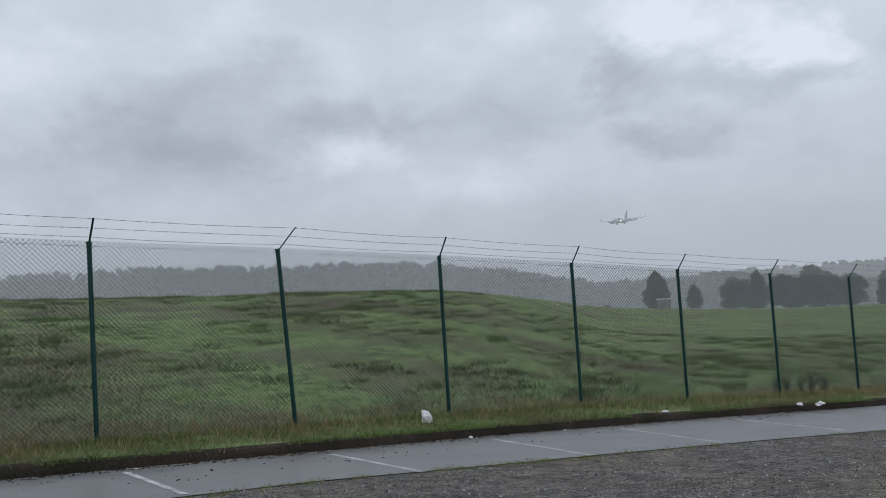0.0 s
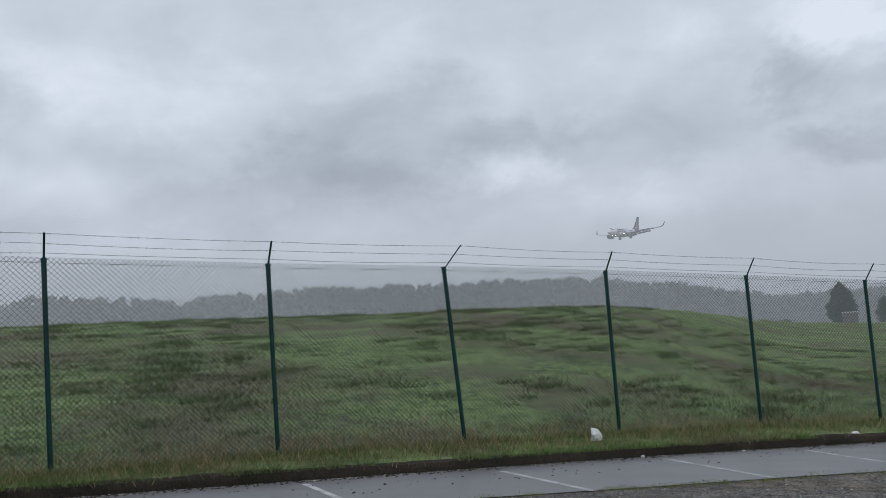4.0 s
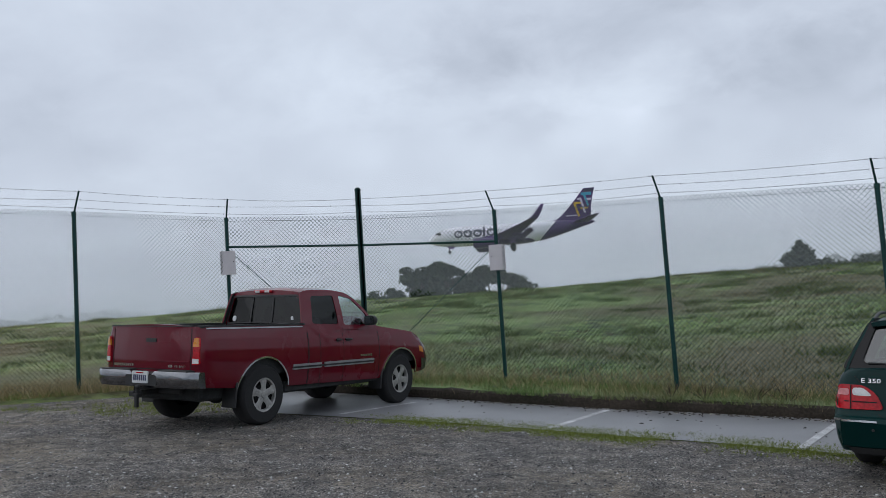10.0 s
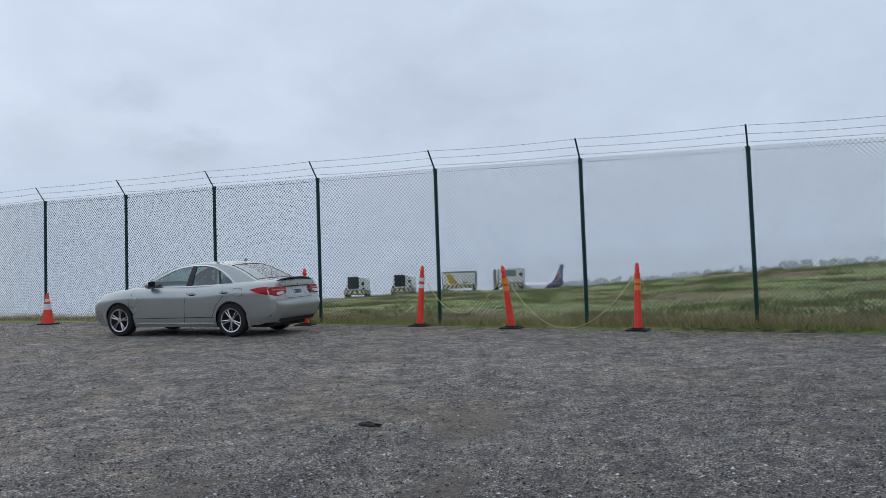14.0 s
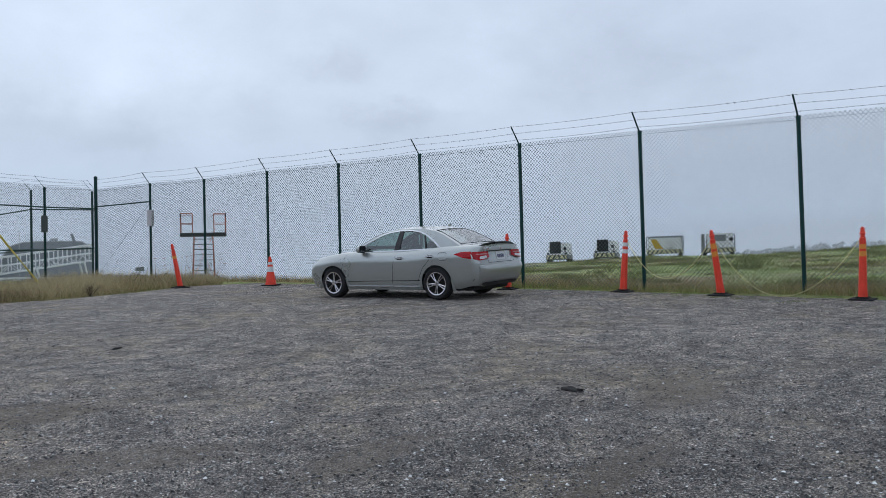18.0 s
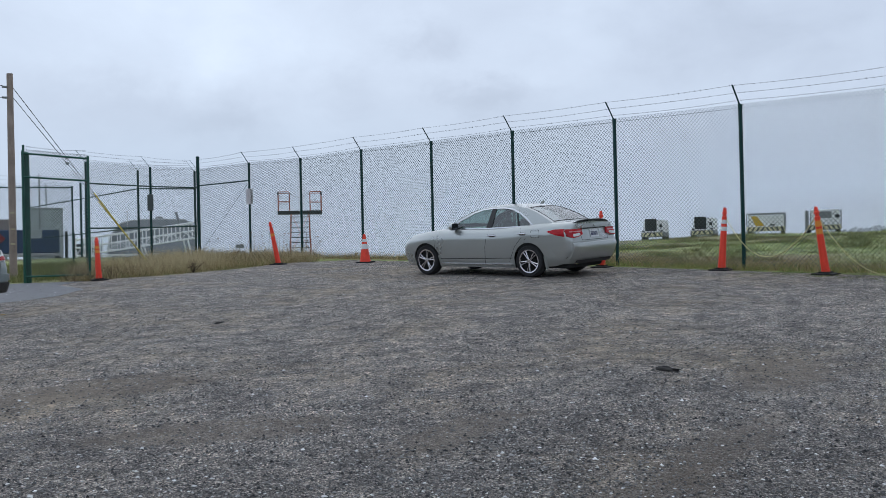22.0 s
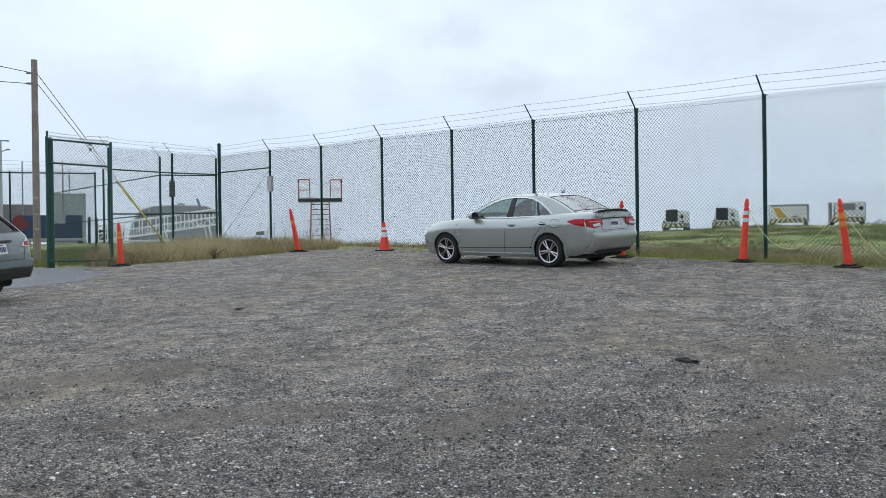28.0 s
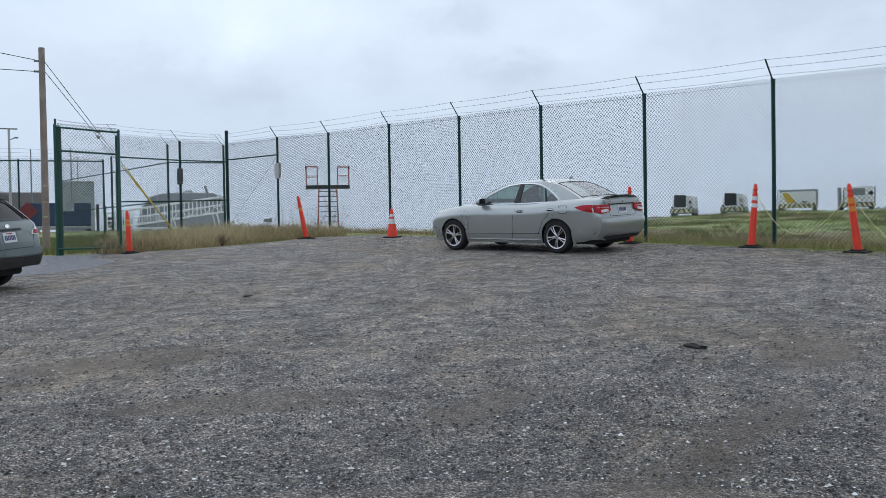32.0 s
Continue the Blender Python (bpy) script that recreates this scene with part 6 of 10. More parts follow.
    part("sticker", bm, PLATE_WHITE, root, "round white sticker")
    bm = bmesh.new()
    slab(bm, [(-0.62, 1.43), (-0.58, 1.43), (-0.565, 1.475), (-0.60, 1.49)], c.back, 0.004)
    part("sticker", bm, PLATE_WHITE, root)
    # tailgate
    part("panel_gap", strip([(-0.76, 1.35), (-0.76, 0.81), (0.76, 0.81), (0.76, 1.35)], c.rear, 0.012), GAP, root)
    part("tailgate_crease", strip([(-0.74, 0.92), (0.74, 0.92)], c.rear, 0.012, 0.006), PAINT_RED, root)
    bm = bmesh.new()
    slab(bm, rounded([(-0.10, 1.165), (0.10, 1.165), (0.10, 1.215), (-0.10, 1.215)], 0.02), c.rear, 0.012)
    part("tailgate_handle", bm, TRIM, root)

    def marks(name, y0, z, n, w, h, fn, mat_, flip=1):
        bm = bmesh.new()
        for i in range(n):
            y = y0 + flip * i * w * 1.35
            slab(bm, [(y - w / 2, z), (y + w / 2, z), (y + w / 2, z + h), (y - w / 2, z + h)], fn, 0.006)
        part(name, bm, mat_, root)

    marks("badge", 0.72, 0.84, 10, 0.030, 0.036, c.rear, CHROME, -1)
    marks("badge", -0.36, 0.84, 2, 0.034, 0.034, c.rear, CHROME, -1)
    letters("V8 4WD", 0.05, c.rear, -0.46, 0.837, CHROME, root, "badge", 0.008, True, 1.2)
    for sg in (1, -1):
        k = lambda poly: [(sg * y, z) for y, z in (poly if sg > 0 else reversed(poly))]
        lamp = part("tail_lamp", decal(rounded(k([(0.80, 0.885), (0.912, 0.885), (0.905, 1.10), (0.890, 1.235), (0.83, 1.235)]), 0.03), c.rear, 0.016, 0.03), RED_LENS, root, smooth=True)
        part("amber_section", decal(k([(0.808, 1.115), (0.898, 1.115), (0.884, 1.225), (0.834, 1.225)]), c.rear, 0.024, 0.03), AMBER_LENS, lamp)
        part("clear_section", decal(k([(0.81, 0.90), (0.902, 0.90), (0.902, 0.955), (0.81, 0.965)]), c.rear, 0.020, 0.03), CLEAR_LENS, lamp)
        s = c.side(sg)
        part("side_moulding", strip([(0.86, 0.76), (-0.36, 0.76)], s, 0.075, 0.022), SATIN, root)
        part("side_moulding", strip([(-0.44, 0.76), (-1.06, 0.76)], s, 0.075, 0.022), SATIN, root)
        part("moulding_stripe", strip([(0.86, 0.755), (-1.06, 0.755)], s, 0.026, 0.026), TRIM, root)
        part("panel_gap", strip([(1.02, 0.50), (1.02, 1.22)], s, 0.010), GAP, root)
        part("panel_gap", strip([(0.10, 0.50), (0.10, 1.22)], s, 0.010), GAP, root)
        part("panel_gap", strip([(-0.45, 0.50), (-0.45, 1.22)], s, 0.010), GAP, root)
        part("panel_gap", strip([(-0.72, 0.50), (-0.72, 1.25)], s, 0.022), GAP, root)
        for x in (-1.63, 1.63):
            arc = [(x + 0.515 * math.cos(a), 0.415 + 0.515 * math.sin(a)) for a in [math.pi * (0.06 + 0.88 * i / 14) for i in range(15)]]
            part("arch_chrome", strip(arc, s, 0.024, 0.016), CHROME, root)
            bm = bmesh.new()
            box(bm, 0.03, 0.26, 0.34, pose(x - 0.52, sg * 0.80, 0.45, 0, 6, 0), 0.008)
            part("mud_flap", bm, TRIM, root)
        bm = bmesh.new()
        for i in range(7):
            x = 0.80 - i * 0.045
            slab(bm, [(x - 0.016, 0.84), (x + 0.016, 0.84), (x + 0.016, 0.872), (x - 0.016, 0.872)], s, 0.006)
        part("badge", bm, CHROME, root)
        part("head_lamp", decal(rounded(k([(0.50, 0.80), (0.90, 0.80), (0.90, 0.98), (0.55, 0.98)]), 0.05), c.front, 0.01, 0.05), CLEAR_LENS, root)
        part("turn_lamp", strip([(2.36, 0.88), (2.24, 0.90)], s, 0.10, 0.006), AMBER_LENS, root)
    # chrome step bumper
    bm = bmesh.new()
    rings = []
    for i in range(25):
        y = lerp(-0.98, 0.98, i / 24)
        o = 0.16 - 0.10 * max(0, (abs(y) - 0.72) / 0.26) ** 2
        d = 0.055 if abs(y) < 0.22 else 0.0
        rings.append([(-2.76, y, 0.79), (-2.78 - o, y, 0.795 - d), (-2.80 - o, y, 0.76 - d), (-2.80 - o, y, 0.645), (-2.77 - o, y, 0.585), (-2.74, y, 0.585)])
    loft(bm, [[Vector(p) for p in r] for r in rings])
    bmesh.ops.recalc_face_normals(bm, faces=bm.faces[:])
    bp = part("rear_bumper", bm, STEEL_BUMPER, root, "dull chrome step bumper", smooth=True)
    bm = bmesh.new()
    box(bm, 0.14, 0.46, 0.02, pose(-2.87, 0, 0.755), 0.004)
    for sg in (1, -1):
        box(bm, 0.16, 0.55, 0.02, pose(-2.85, sg * 0.56, 0.802), 0.006)
    part("bumper_tread", bm, TRIM, bp)
    part("plate_well", decal(rounded([(-0.30, 0.61), (0.30, 0.61), (0.30, 0.745), (-0.30, 0.745)], 0.03), lambda u, v, l: Vector((-2.958 - l, u, v)), 0.003), TRIM, bp)
    licence_plate(root, lambda u, v, l: Vector((-2.962 - l, u, v)), 0.0, 0.715, 3)
    bm = bmesh.new()
    box(bm, 0.40, 0.07, 0.07, pose(-2.78, 0, 0.51), 0.01)
    box(bm, 0.10, 0.09, 0.05, pose(-3.00, 0, 0.48), 0.01)
    box(bm, 0.07, 0.9, 0.07, pose(-2.66, 0, 0.52), 0.01)
    cyl(bm, 0.028, 0.06, pose(-3.01, 0, 0.53), 10)
    g = bmesh.ops.create_uvsphere(bm, u_segments=12, v_segments=8, radius=0.034)["verts"]
    bmesh.ops.translate(bm, vec=(-3.01, 0, 0.585), verts=g)
    box(bm, 0.05, 0.05, 0.16, pose(-3.0, 0.02, 0.40), 0.01)
    box(bm, 0.06, 0.10, 0.07, pose(-2.95, 0.16, 0.49), 0.01)
    part("tow_hitch", bm, TRIM, root)
    bm = bmesh.new()
    rod(bm, (-0.9, -0.74, 0.46), (-2.2, -0.60, 0.50), 0.035, 10)
    part("tail_pipe", bm, CABIN, root, smooth=True)
    bm = bmesh.new()
    cyl(bm, 0.10, 0.6, pose(-0.6, -0.5, 0.45, 0, 90, 0), 12)
    part("silencer", bm, CABIN, root, smooth=True)
    bm = bmesh.new()
    rod(bm, (1.63, -0.8, 0.39), (1.63, 0.8, 0.39), 0.05, 10)
    part("axle", bm, CABIN, root, smooth=True)
    bm = bmesh.new()
    rod(bm, (-1.63, -0.8, 0.39), (-1.63, 0.8, 0.39), 0.05, 10)
    g = bmesh.ops.create_uvsphere(bm, u_segments=12, v_segments=8, radius=0.15)["verts"]
    bmesh.ops.translate(bm, vec=(-1.63, 0, 0.40), verts=g)
    part("axle", bm, CABIN, root, smooth=True)
    bm = bmesh.new()
    rings = [[(2.46 + o, y, 0.74), (2.58 + o, y, 0.72), (2.58 + o, y, 0.56), (2.46 + o, y, 0.52)] for y, o in ((-0.96, -0.22), (-0.8, -0.02), (-0.4, 0.02), (0, 0.03), (0.4, 0.02), (0.8, -0.02), (0.96, -0.22))]
    loft(bm, [[Vector(p) for p in r] for r in rings])
    bmesh.ops.recalc_face_normals(bm, faces=bm.faces[:])
    part("front_bumper", bm, STEEL_BUMPER, root, smooth=True)
    part("grille", decal(rounded([(-0.48, 0.80), (0.48, 0.80), (0.44, 0.98), (-0.44, 0.98)], 0.05), c.front, 0.02), CHROME, root)
    door_handle(root, c, 0.22, 1.12, TRIM, 0.16)
    door_handle(root, c, -0.02, 1.12, TRIM, 0.12)
    mirror_pair(root, c, 0.72, 1.36, TRIM)
    add_wheels(root, c, 0.265, 5, 0.56, DULL_ALLOY, 0.085, 0.12)


red_pickup()


def sage_suv():
    root = thing("suv", lot_pose(2.19, -16.50, -34.0), "sage grey compact sport-utility car on the gravel lot", "car")
    c = Car(xr=-2.22, xf=2.35, w=0.865, wb=1.32, tyre=0.345, sill=((-2.22, 0.40), (-1.9, 0.32), (-1.0, 0.27), (1.0, 0.27), (2.35, 0.32)),
            top=((-2.22, 1.08), (-1.9, 1.10), (0.9, 1.04), (1.3, 1.02), (2.0, 0.94), (2.35, 0.78)), rake=((0.2, 0.10), (0.5, 0.0), (0.75, 0.02), (1.1, 0.09)), nose=((0.3, 0.1), (0.6, 0.0), (0.9, 0.15)),
            cw=0.81, cr=0.56, zc=1.05, zr=1.50, xa=(-2.12, -1.66), xb=(1.15, 0.42), arch=0.41)
    part("body", body_shell(c), PAINT_SAGE, root, smooth=True)
    underbody(root, c, 0.23)
    wins = [("side_window", [(0.0, 1.10), (0.85, 1.10), (0.30, 1.44), (0.0, 1.45)]), ("side_window", [(-1.0, 1.10), (-0.1, 1.10), (-0.1, 1.45), (-0.92, 1.44)]), ("side_window", [(-1.70, 1.16), (-1.1, 1.12), (-1.03, 1.43), (-1.5, 1.39)])]
    hole = [(-0.66, 1.10), (0.66, 1.10), (0.54, 1.38), (-0.54, 1.38)]
    add_cabin(root, c, PAINT_SAGE, [(-2.10, 1.03), (1.10, 1.03), (0.42, 1.50), (-1.64, 1.50)], wins, GLASS_DARK, back_hole=hole, roof=(-1.74, 0.45), seats=((0.1, 0.36), (0.1, -0.36), (-0.8, 0.4), (-0.8, -0.4)))
    part("hatch_surround", plate(rounded([(-0.74, 1.07), (0.74, 1.07), (0.61, 1.43), (-0.61, 1.43)], 0.07), [rounded(hole, 0.06)], c.back, 0.010), TRIM, root, smooth=True)
    bm = bmesh.new()
    loft(bm, [[Vector((-1.64, y, 1.50 + k)), Vector((-1.86, y * 0.94, 1.485 + k)), Vector((-1.89, y * 0.94, 1.41 + k)), Vector((-1.70, y, 1.42 + k))] for y, k in ((-0.50, 0), (-0.3, 0.02), (0, 0.03), (0.3, 0.02), (0.50, 0))])
    bmesh.ops.recalc_face_normals(bm, faces=bm.faces[:])
    part("roof_spoiler", bm, TRIM, root, smooth=True)
    for sg in (1, -1):
        k = lambda poly: [(sg * y, z) for y, z in (poly if sg > 0 else reversed(poly))]
        lamp = part("tail_lamp", decal(rounded(k([(0.52, 0.86), (0.885, 0.84), (0.885, 1.05), (0.76, 1.05)]), 0.04), c.rear, 0.012, 0.04), CLEAR_LENS, root, smooth=True)
        part("red_band", decal(rounded(k([(0.58, 0.87), (0.74, 0.865), (0.76, 0.93), (0.62, 0.94)]), 0.02), c.rear, 0.017, 0.04), RED_LENS, lamp)
        bm = bmesh.new()
        path_rod(bm, [Vector((-1.5, sg * 0.53, 1.52)), Vector((-1.4, sg * 0.535, 1.56)), Vector((0.1, sg * 0.535, 1.56)), Vector((0.25, sg * 0.53, 1.52))], 0.018, 8)
        part("roof_rail", bm, TRIM, root, smooth=True)
    part("lower_bumper", decal(rounded([(-0.86, 0.36), (0.86, 0.36), (0.86, 0.52), (-0.86, 0.52)], 0.05), c.rear, 0.03, 0.08), TRIM, root)
    part("bumper_ledge", strip([(-0.86, 0.60), (0.86, 0.60)], c.rear, 0.10, 0.04), PAINT_SAGE, root)
    part("panel_gap", strip([(-0.70, 1.07), (-0.60, 0.86), (-0.56, 0.66), (0.56, 0.66), (0.60, 0.86), (0.70, 1.07)], c.rear, 0.008), GAP, root)
    part("grip_strip", strip([(-0.30, 0.955), (0.30, 0.955)], c.rear, 0.035, 0.02), TRIM, root)
    part("plate_recess", decal(rounded([(-0.24, 0.74), (0.24, 0.74), (0.25, 0.93), (-0.25, 0.93)], 0.02), c.rear, 0.003), PAINT_SAGE, root)
    licence_plate(root, c.rear, 0.0, 0.84, 4)
    bm = bmesh.new()
    slab(bm, [(0.055 * math.cos(i * 0.449), 1.01 + 0.03 * math.sin(i * 0.449)) for i in range(14)], c.rear, 0.01)
    part("emblem", bm, CHROME, root)
    bm = bmesh.new()
    for i in range(6):
        y = 0.66 - i * 0.034
        slab(bm, [(y - 0.012, 0.80), (y + 0.012, 0.80), (y + 0.012, 0.826), (y - 0.012, 0.826)], c.rear, 0.006)
    part("badge", bm, CHROME, root)
    bm = bmesh.new()
    rod(bm, c.back(0.0, 1.09, 0.02), c.back(0.42, 1.16, 0.03), 0.011, 6)
    part("rear_wiper", bm, TRIM, root)
    both(root, c, "panel_gap", [(-0.1, 0.34), (-0.06, 1.03)], 0.008, GAP)
    both(root, c, "panel_gap", [(-1.0, 0.60), (-0.98, 1.05)], 0.008, GAP)
    both(root, c, "wheel_cladding", [(-0.85, 0.36), (0.85, 0.36)], 0.14, TRIM, 0.012)
    door_handle(root, c, -0.25, 0.90, PAINT_SAGE)
    door_handle(root, c, -1.12, 0.92, PAINT_SAGE)
    mirror_pair(root, c, 0.66, 1.10, PAINT_SAGE)
    add_wheels(root, c, 0.225, 5, 0.64, ALLOY, 0.12)


sage_suv()

# ---- the landing airliner ----
AIR_WHITE = mat("airliner_white_paint", (0.81, 0.81, 0.87), 0.3, vary=0.05, scale=0.4, fine=5, coat=0.3)
AIR_PURPLE = mat("airliner_purple_paint", (0.055, 0.022, 0.115), 0.32, vary=0.12, scale=0.4, fine=5, coat=0.3)
AIR_GREY = mat("airliner_grey_wing", (0.165, 0.112, 0.270), 0.5, vary=0.12, scale=0.5, fine=6, spec=0.2)
AIR_INK = mat("airliner_slate_marking", (0.045, 0.045, 0.075), 0.4, vary=0.1)
AIR_YELLOW = mat("airliner_yellow_stripe", (0.55, 0.36, 0.03), 0.35, vary=0.08)
AIR_TEAL = mat("airliner_teal_stripe", (0.06, 0.30, 0.42), 0.35, vary=0.08)
AIR_LILAC = mat("airliner_lilac_stripe", (0.50, 0.46, 0.56), 0.35, vary=0.08)
AIR_LIGHT = glow_mat("landing_light", (1.0, 0.90, 0.78), 6.0)


def fus_ring(x):
    """Radius, centre height of the fuselage at x metres behind the nose."""
    r = table(((0, 0.06), (0.25, 0.50), (0.7, 0.85), (1.4, 1.22), (2.4, 1.55), (3.8, 1.80), (5.5, 1.93), (7, 1.96), (20.5, 1.96), (23, 1.86), (26, 1.50), (29, 1.02), (31.5, 0.58), (32.8, 0.34), (33.4, 0.12)), x)
    z = table(((0, -0.55), (0.7, -0.42), (1.4, -0.27), (2.4, -0.13), (3.8, -0.04), (6, 0), (20.5, 0), (23, 0.09), (26, 0.44), (29, 0.86), (31.5, 1.18), (33.4, 1.35)), x)
    return r, z


def fus_pt(x, ang, lift=0.0):
    r, z = fus_ring(x)
    return Vector((-x, (r + lift) * math.sin(ang), z + (r * 1.02 + lift) * math.cos(ang)))


def foil(chord, thick, n=9):
    up = [(1 - math.cos(math.pi * i / n)) / 2 for i in range(n + 1)]
    y = lambda t: thick * chord * (1.48 * math.sqrt(max(t, 0)) - 0.63 * t - 1.76 * t * t + 1.42 * t ** 3 - 0.51 * t ** 4)
    return [(-t * chord, y(t)) for t in up] + [(-t * chord, -0.55 * y(t)) for t in reversed(up[1:-1])]


def airliner():
    root = thing("airliner", I4(), "white and purple twin-engine airliner landing with its wheels down", "aircraft")
    xs = [0, 0.12, 0.25, 0.45, 0.7, 1.0, 1.4, 1.9, 2.4, 3.1, 3.8, 4.6, 5.5, 7] + [8 + 1.25 * i for i in range(11)] + [21.5, 23, 24.5, 26, 27.5, 29, 30.3, 31.5, 32.3, 32.8, 33.4]
    bm = bmesh.new()
    loft(bm, [[fus_pt(x, 2 * math.pi * i / 28) for i in range(28)] for x in xs])
    bmesh.ops.recalc_face_normals(bm, faces=bm.faces[:])
    # diagonal change of colour behind the wing
    co, no = Vector((-24.0, 0, 0.0)), Vector((1.0, 0, 0.95)).normalized()
    bmesh.ops.bisect_plane(bm, geom=bm.verts[:] + bm.edges[:] + bm.faces[:], plane_co=co, plane_no=no)
    tail = bm.copy()
    bmesh.ops.delete(bm, geom=[f for f in bm.faces if (f.calc_center_median() - co).dot(no) < 0], context="FACES")
    bmesh.ops.delete(tail, geom=[f for f in tail.faces if (f.calc_center_median() - co).dot(no) >= 0], context="FACES")
    fus = part("fuselage", bm, AIR_WHITE, root, smooth=True)
    part("tail_section", tail, AIR_PURPLE, root, "purple rear fuselage", smooth=True)
    # cabin windows, cockpit windows, doors
    for sg in (1, -1):
        for i in range(38):
            x = 6.2 + i * 0.53
            if 14.9 < x < 15.4:
                continue
            bm = bmesh.new()
            q = [fus_pt(x + a, sg * b, 0.012) for a, b in ((-0.11, 1.30), (0.11, 1.30), (0.11, 1.14), (-0.11, 1.14))]
            bm.faces.new([bm.verts.new(p) for p in (q if sg < 0 else reversed(q))])
            part("cabin_window", bm, GAP, fus)
    for sg in (1, -1):
        for a0, a1, x0, x1 in ((0.06, 0.52, 1.42, 1.95), (0.56, 0.95, 1.65, 2.25), (0.99, 1.22, 2.0, 2.6)):
            bm = bmesh.new()
            loft(bm, [[fus_pt(lerp(x0, x1, t) - 0.12 * (1 - t), sg * lerp(a0, a1, s), 0.015) for s in (0, 0.33, 0.66, 1)] for t in (0, 0.5, 1)], closed=False)
            part("cockpit_window", bm, GAP, fus)
        for x in (4.3, 27.2):
            bm = bmesh.new()
            path_rod(bm, [fus_pt(x + a, sg * b, 0.01) for a, b in ((-0.42, 0.95), (0.42, 0.95), (0.42, 1.95), (-0.42, 1.95), (-0.42, 0.95))], 0.03, 4)
            part("door_outline", bm, AIR_INK, fus)
        # five plain rounded shapes stand for the name on the side
        for i, (x, w, lo, hi) in enumerate(((6.1, 1.75, -0.70, 0.90), (8.0, 1.75, -0.70, 0.90), (9.95, 1.75, -0.70, 0.90), (11.25, 0.36, -0.70, 1.55), (12.7, 1.85, -0.70, 0.90))):
            bm = bmesh.new()
            if w < 0.5:
                ring = [(x - w / 2, lo), (x + w / 2, lo), (x + w / 2, hi), (x - w / 2, hi)]
                loft(bm, [[fus_pt(x + dx, sg * (1.42 - lerp(lo, hi, t) / 1.96), 0.02) for t in (0, 0.25, 0.5, 0.75, 1)] for dx in (-w / 2, w / 2)], closed=False)
            else:
                n = 20
                rings = []
                for k in range(n + 1):
                    a = 2 * math.pi * k / n
                    rings.append([fus_pt(x + w / 2 * f * math.cos(a), sg * (1.42 - ((lo + hi) / 2 + (hi - lo) / 2 * f * math.sin(a)) / 1.96), 0.02) for f in (1.0, 0.58)])
                loft(bm, rings, closed=False)
            part("side_marking", bm, AIR_INK, fus, "plain slate shape in place of the name")
    # belly fairing
    bm = bmesh.new()
    loft(bm, [[Vector((-x, w * math.cos(a), -1.55 + h * math.sin(a))) for a in [2 * math.pi * i / 16 for i in range(16)]] for x, w, h in ((10.2, 0.4, 0.2), (11.5, 1.7, 0.55), (14, 2.1, 0.75), (18, 2.1, 0.75), (20.5, 1.5, 0.55), (22, 0.4, 0.2))])
    bmesh.ops.recalc_face_normals(bm, faces=bm.faces[:])
    part("belly_fairing", bm, AIR_PURPLE, root, smooth=True)
    for sg in (1, -1):
        # wing: root to tip with dihedral and sweep, then the blended winglet
        st = [(1.6, 11.2, -1.15, 7.6, 0.13), (5.3, 13.4, -0.75, 4.9, 0.12), (10, 16.2, -0.20, 3.5, 0.11), (15.5, 19.5, 0.55, 2.0, 0.10), (16.9, 20.4, 0.80, 1.65, 0.09), (17.5, 21.1, 1.35, 1.35, 0.08), (17.8, 21.9, 2.3, 0.95, 0.07), (18.0, 22.7, 3.25, 0.55, 0.06)]
        wing_part = None
        for nm, a, b, m_ in (("wing", 0, 5, AIR_GREY), ("winglet", 4, 8, AIR_GREY)):
            bm = bmesh.new()
            rings = []
            for y, x, z, ch, th in st[a:b]:
                up = nm == "winglet" and z > 1.0
                rings.append([Vector((-x + p, sg * (y - (q if up else 0)), z + (0 if up else q))) for p, q in foil(ch, th)])
            loft(bm, rings)
            bmesh.ops.recalc_face_normals(bm, faces=bm.faces[:])
            ob = part(nm, bm, m_, wing_part or root, smooth=True)
            wing_part = wing_part or ob
        bm = bmesh.new()
        for y0, x0, z0, y1, x1, z1, ch in ((2.3, 18.4, -1.35, 5.2, 18.3, -0.95, 1.7), (5.6, 18.3, -0.92, 11.5, 20.4, -0.25, 1.25)):
            loft(bm, [[Vector((-x + p * 0.85, sg * y, z + q + p * 0.52 * 1.0)) for p, q in foil(ch * k, 0.12)] for y, x, z, k in ((y0, x0, z0, 1), (y1, x1, z1, 0.8))])
        bmesh.ops.recalc_face_normals(bm, faces=bm.faces[:])
        part("flap", bm, AIR_GREY, wing_part, smooth=True)
        for y, x, z in ((3.9, 17.4, -1.25), (7.3, 18.2, -0.85), (10.4, 19.4, -0.45)):
            bm = bmesh.new()
            loft(bm, [[Vector((-x - d, sg * y + 0.17 * s * math.cos(a), z - 0.25 * d * 0.35 + 0.2 * s * math.sin(a))) for a in [math.pi * i / 4 for i in range(8)]] for d, s in ((-1.3, 0.1), (-0.6, 1), (0.7, 0.9), (1.7, 0.1))])
            bmesh.ops.recalc_face_normals(bm, faces=bm.faces[:])
            part("flap_track", bm, AIR_GREY, wing_part, smooth=True)
        # engine
        prof = ((9.2, 0.86), (9.25, 0.98), (9.7, 1.09), (10.6, 1.14), (12.0, 1.05), (13.3, 0.86))
        bm = bmesh.new()
        loft(bm, [[Vector((-x, sg * 4.85 + r * math.cos(a), -2.0 + r * (1.0 if math.sin(a) > 0 else 0.93) * math.sin(a))) for a in [2 * math.pi * i / 24 for i in range(24)]] for x, r in prof], caps=False)
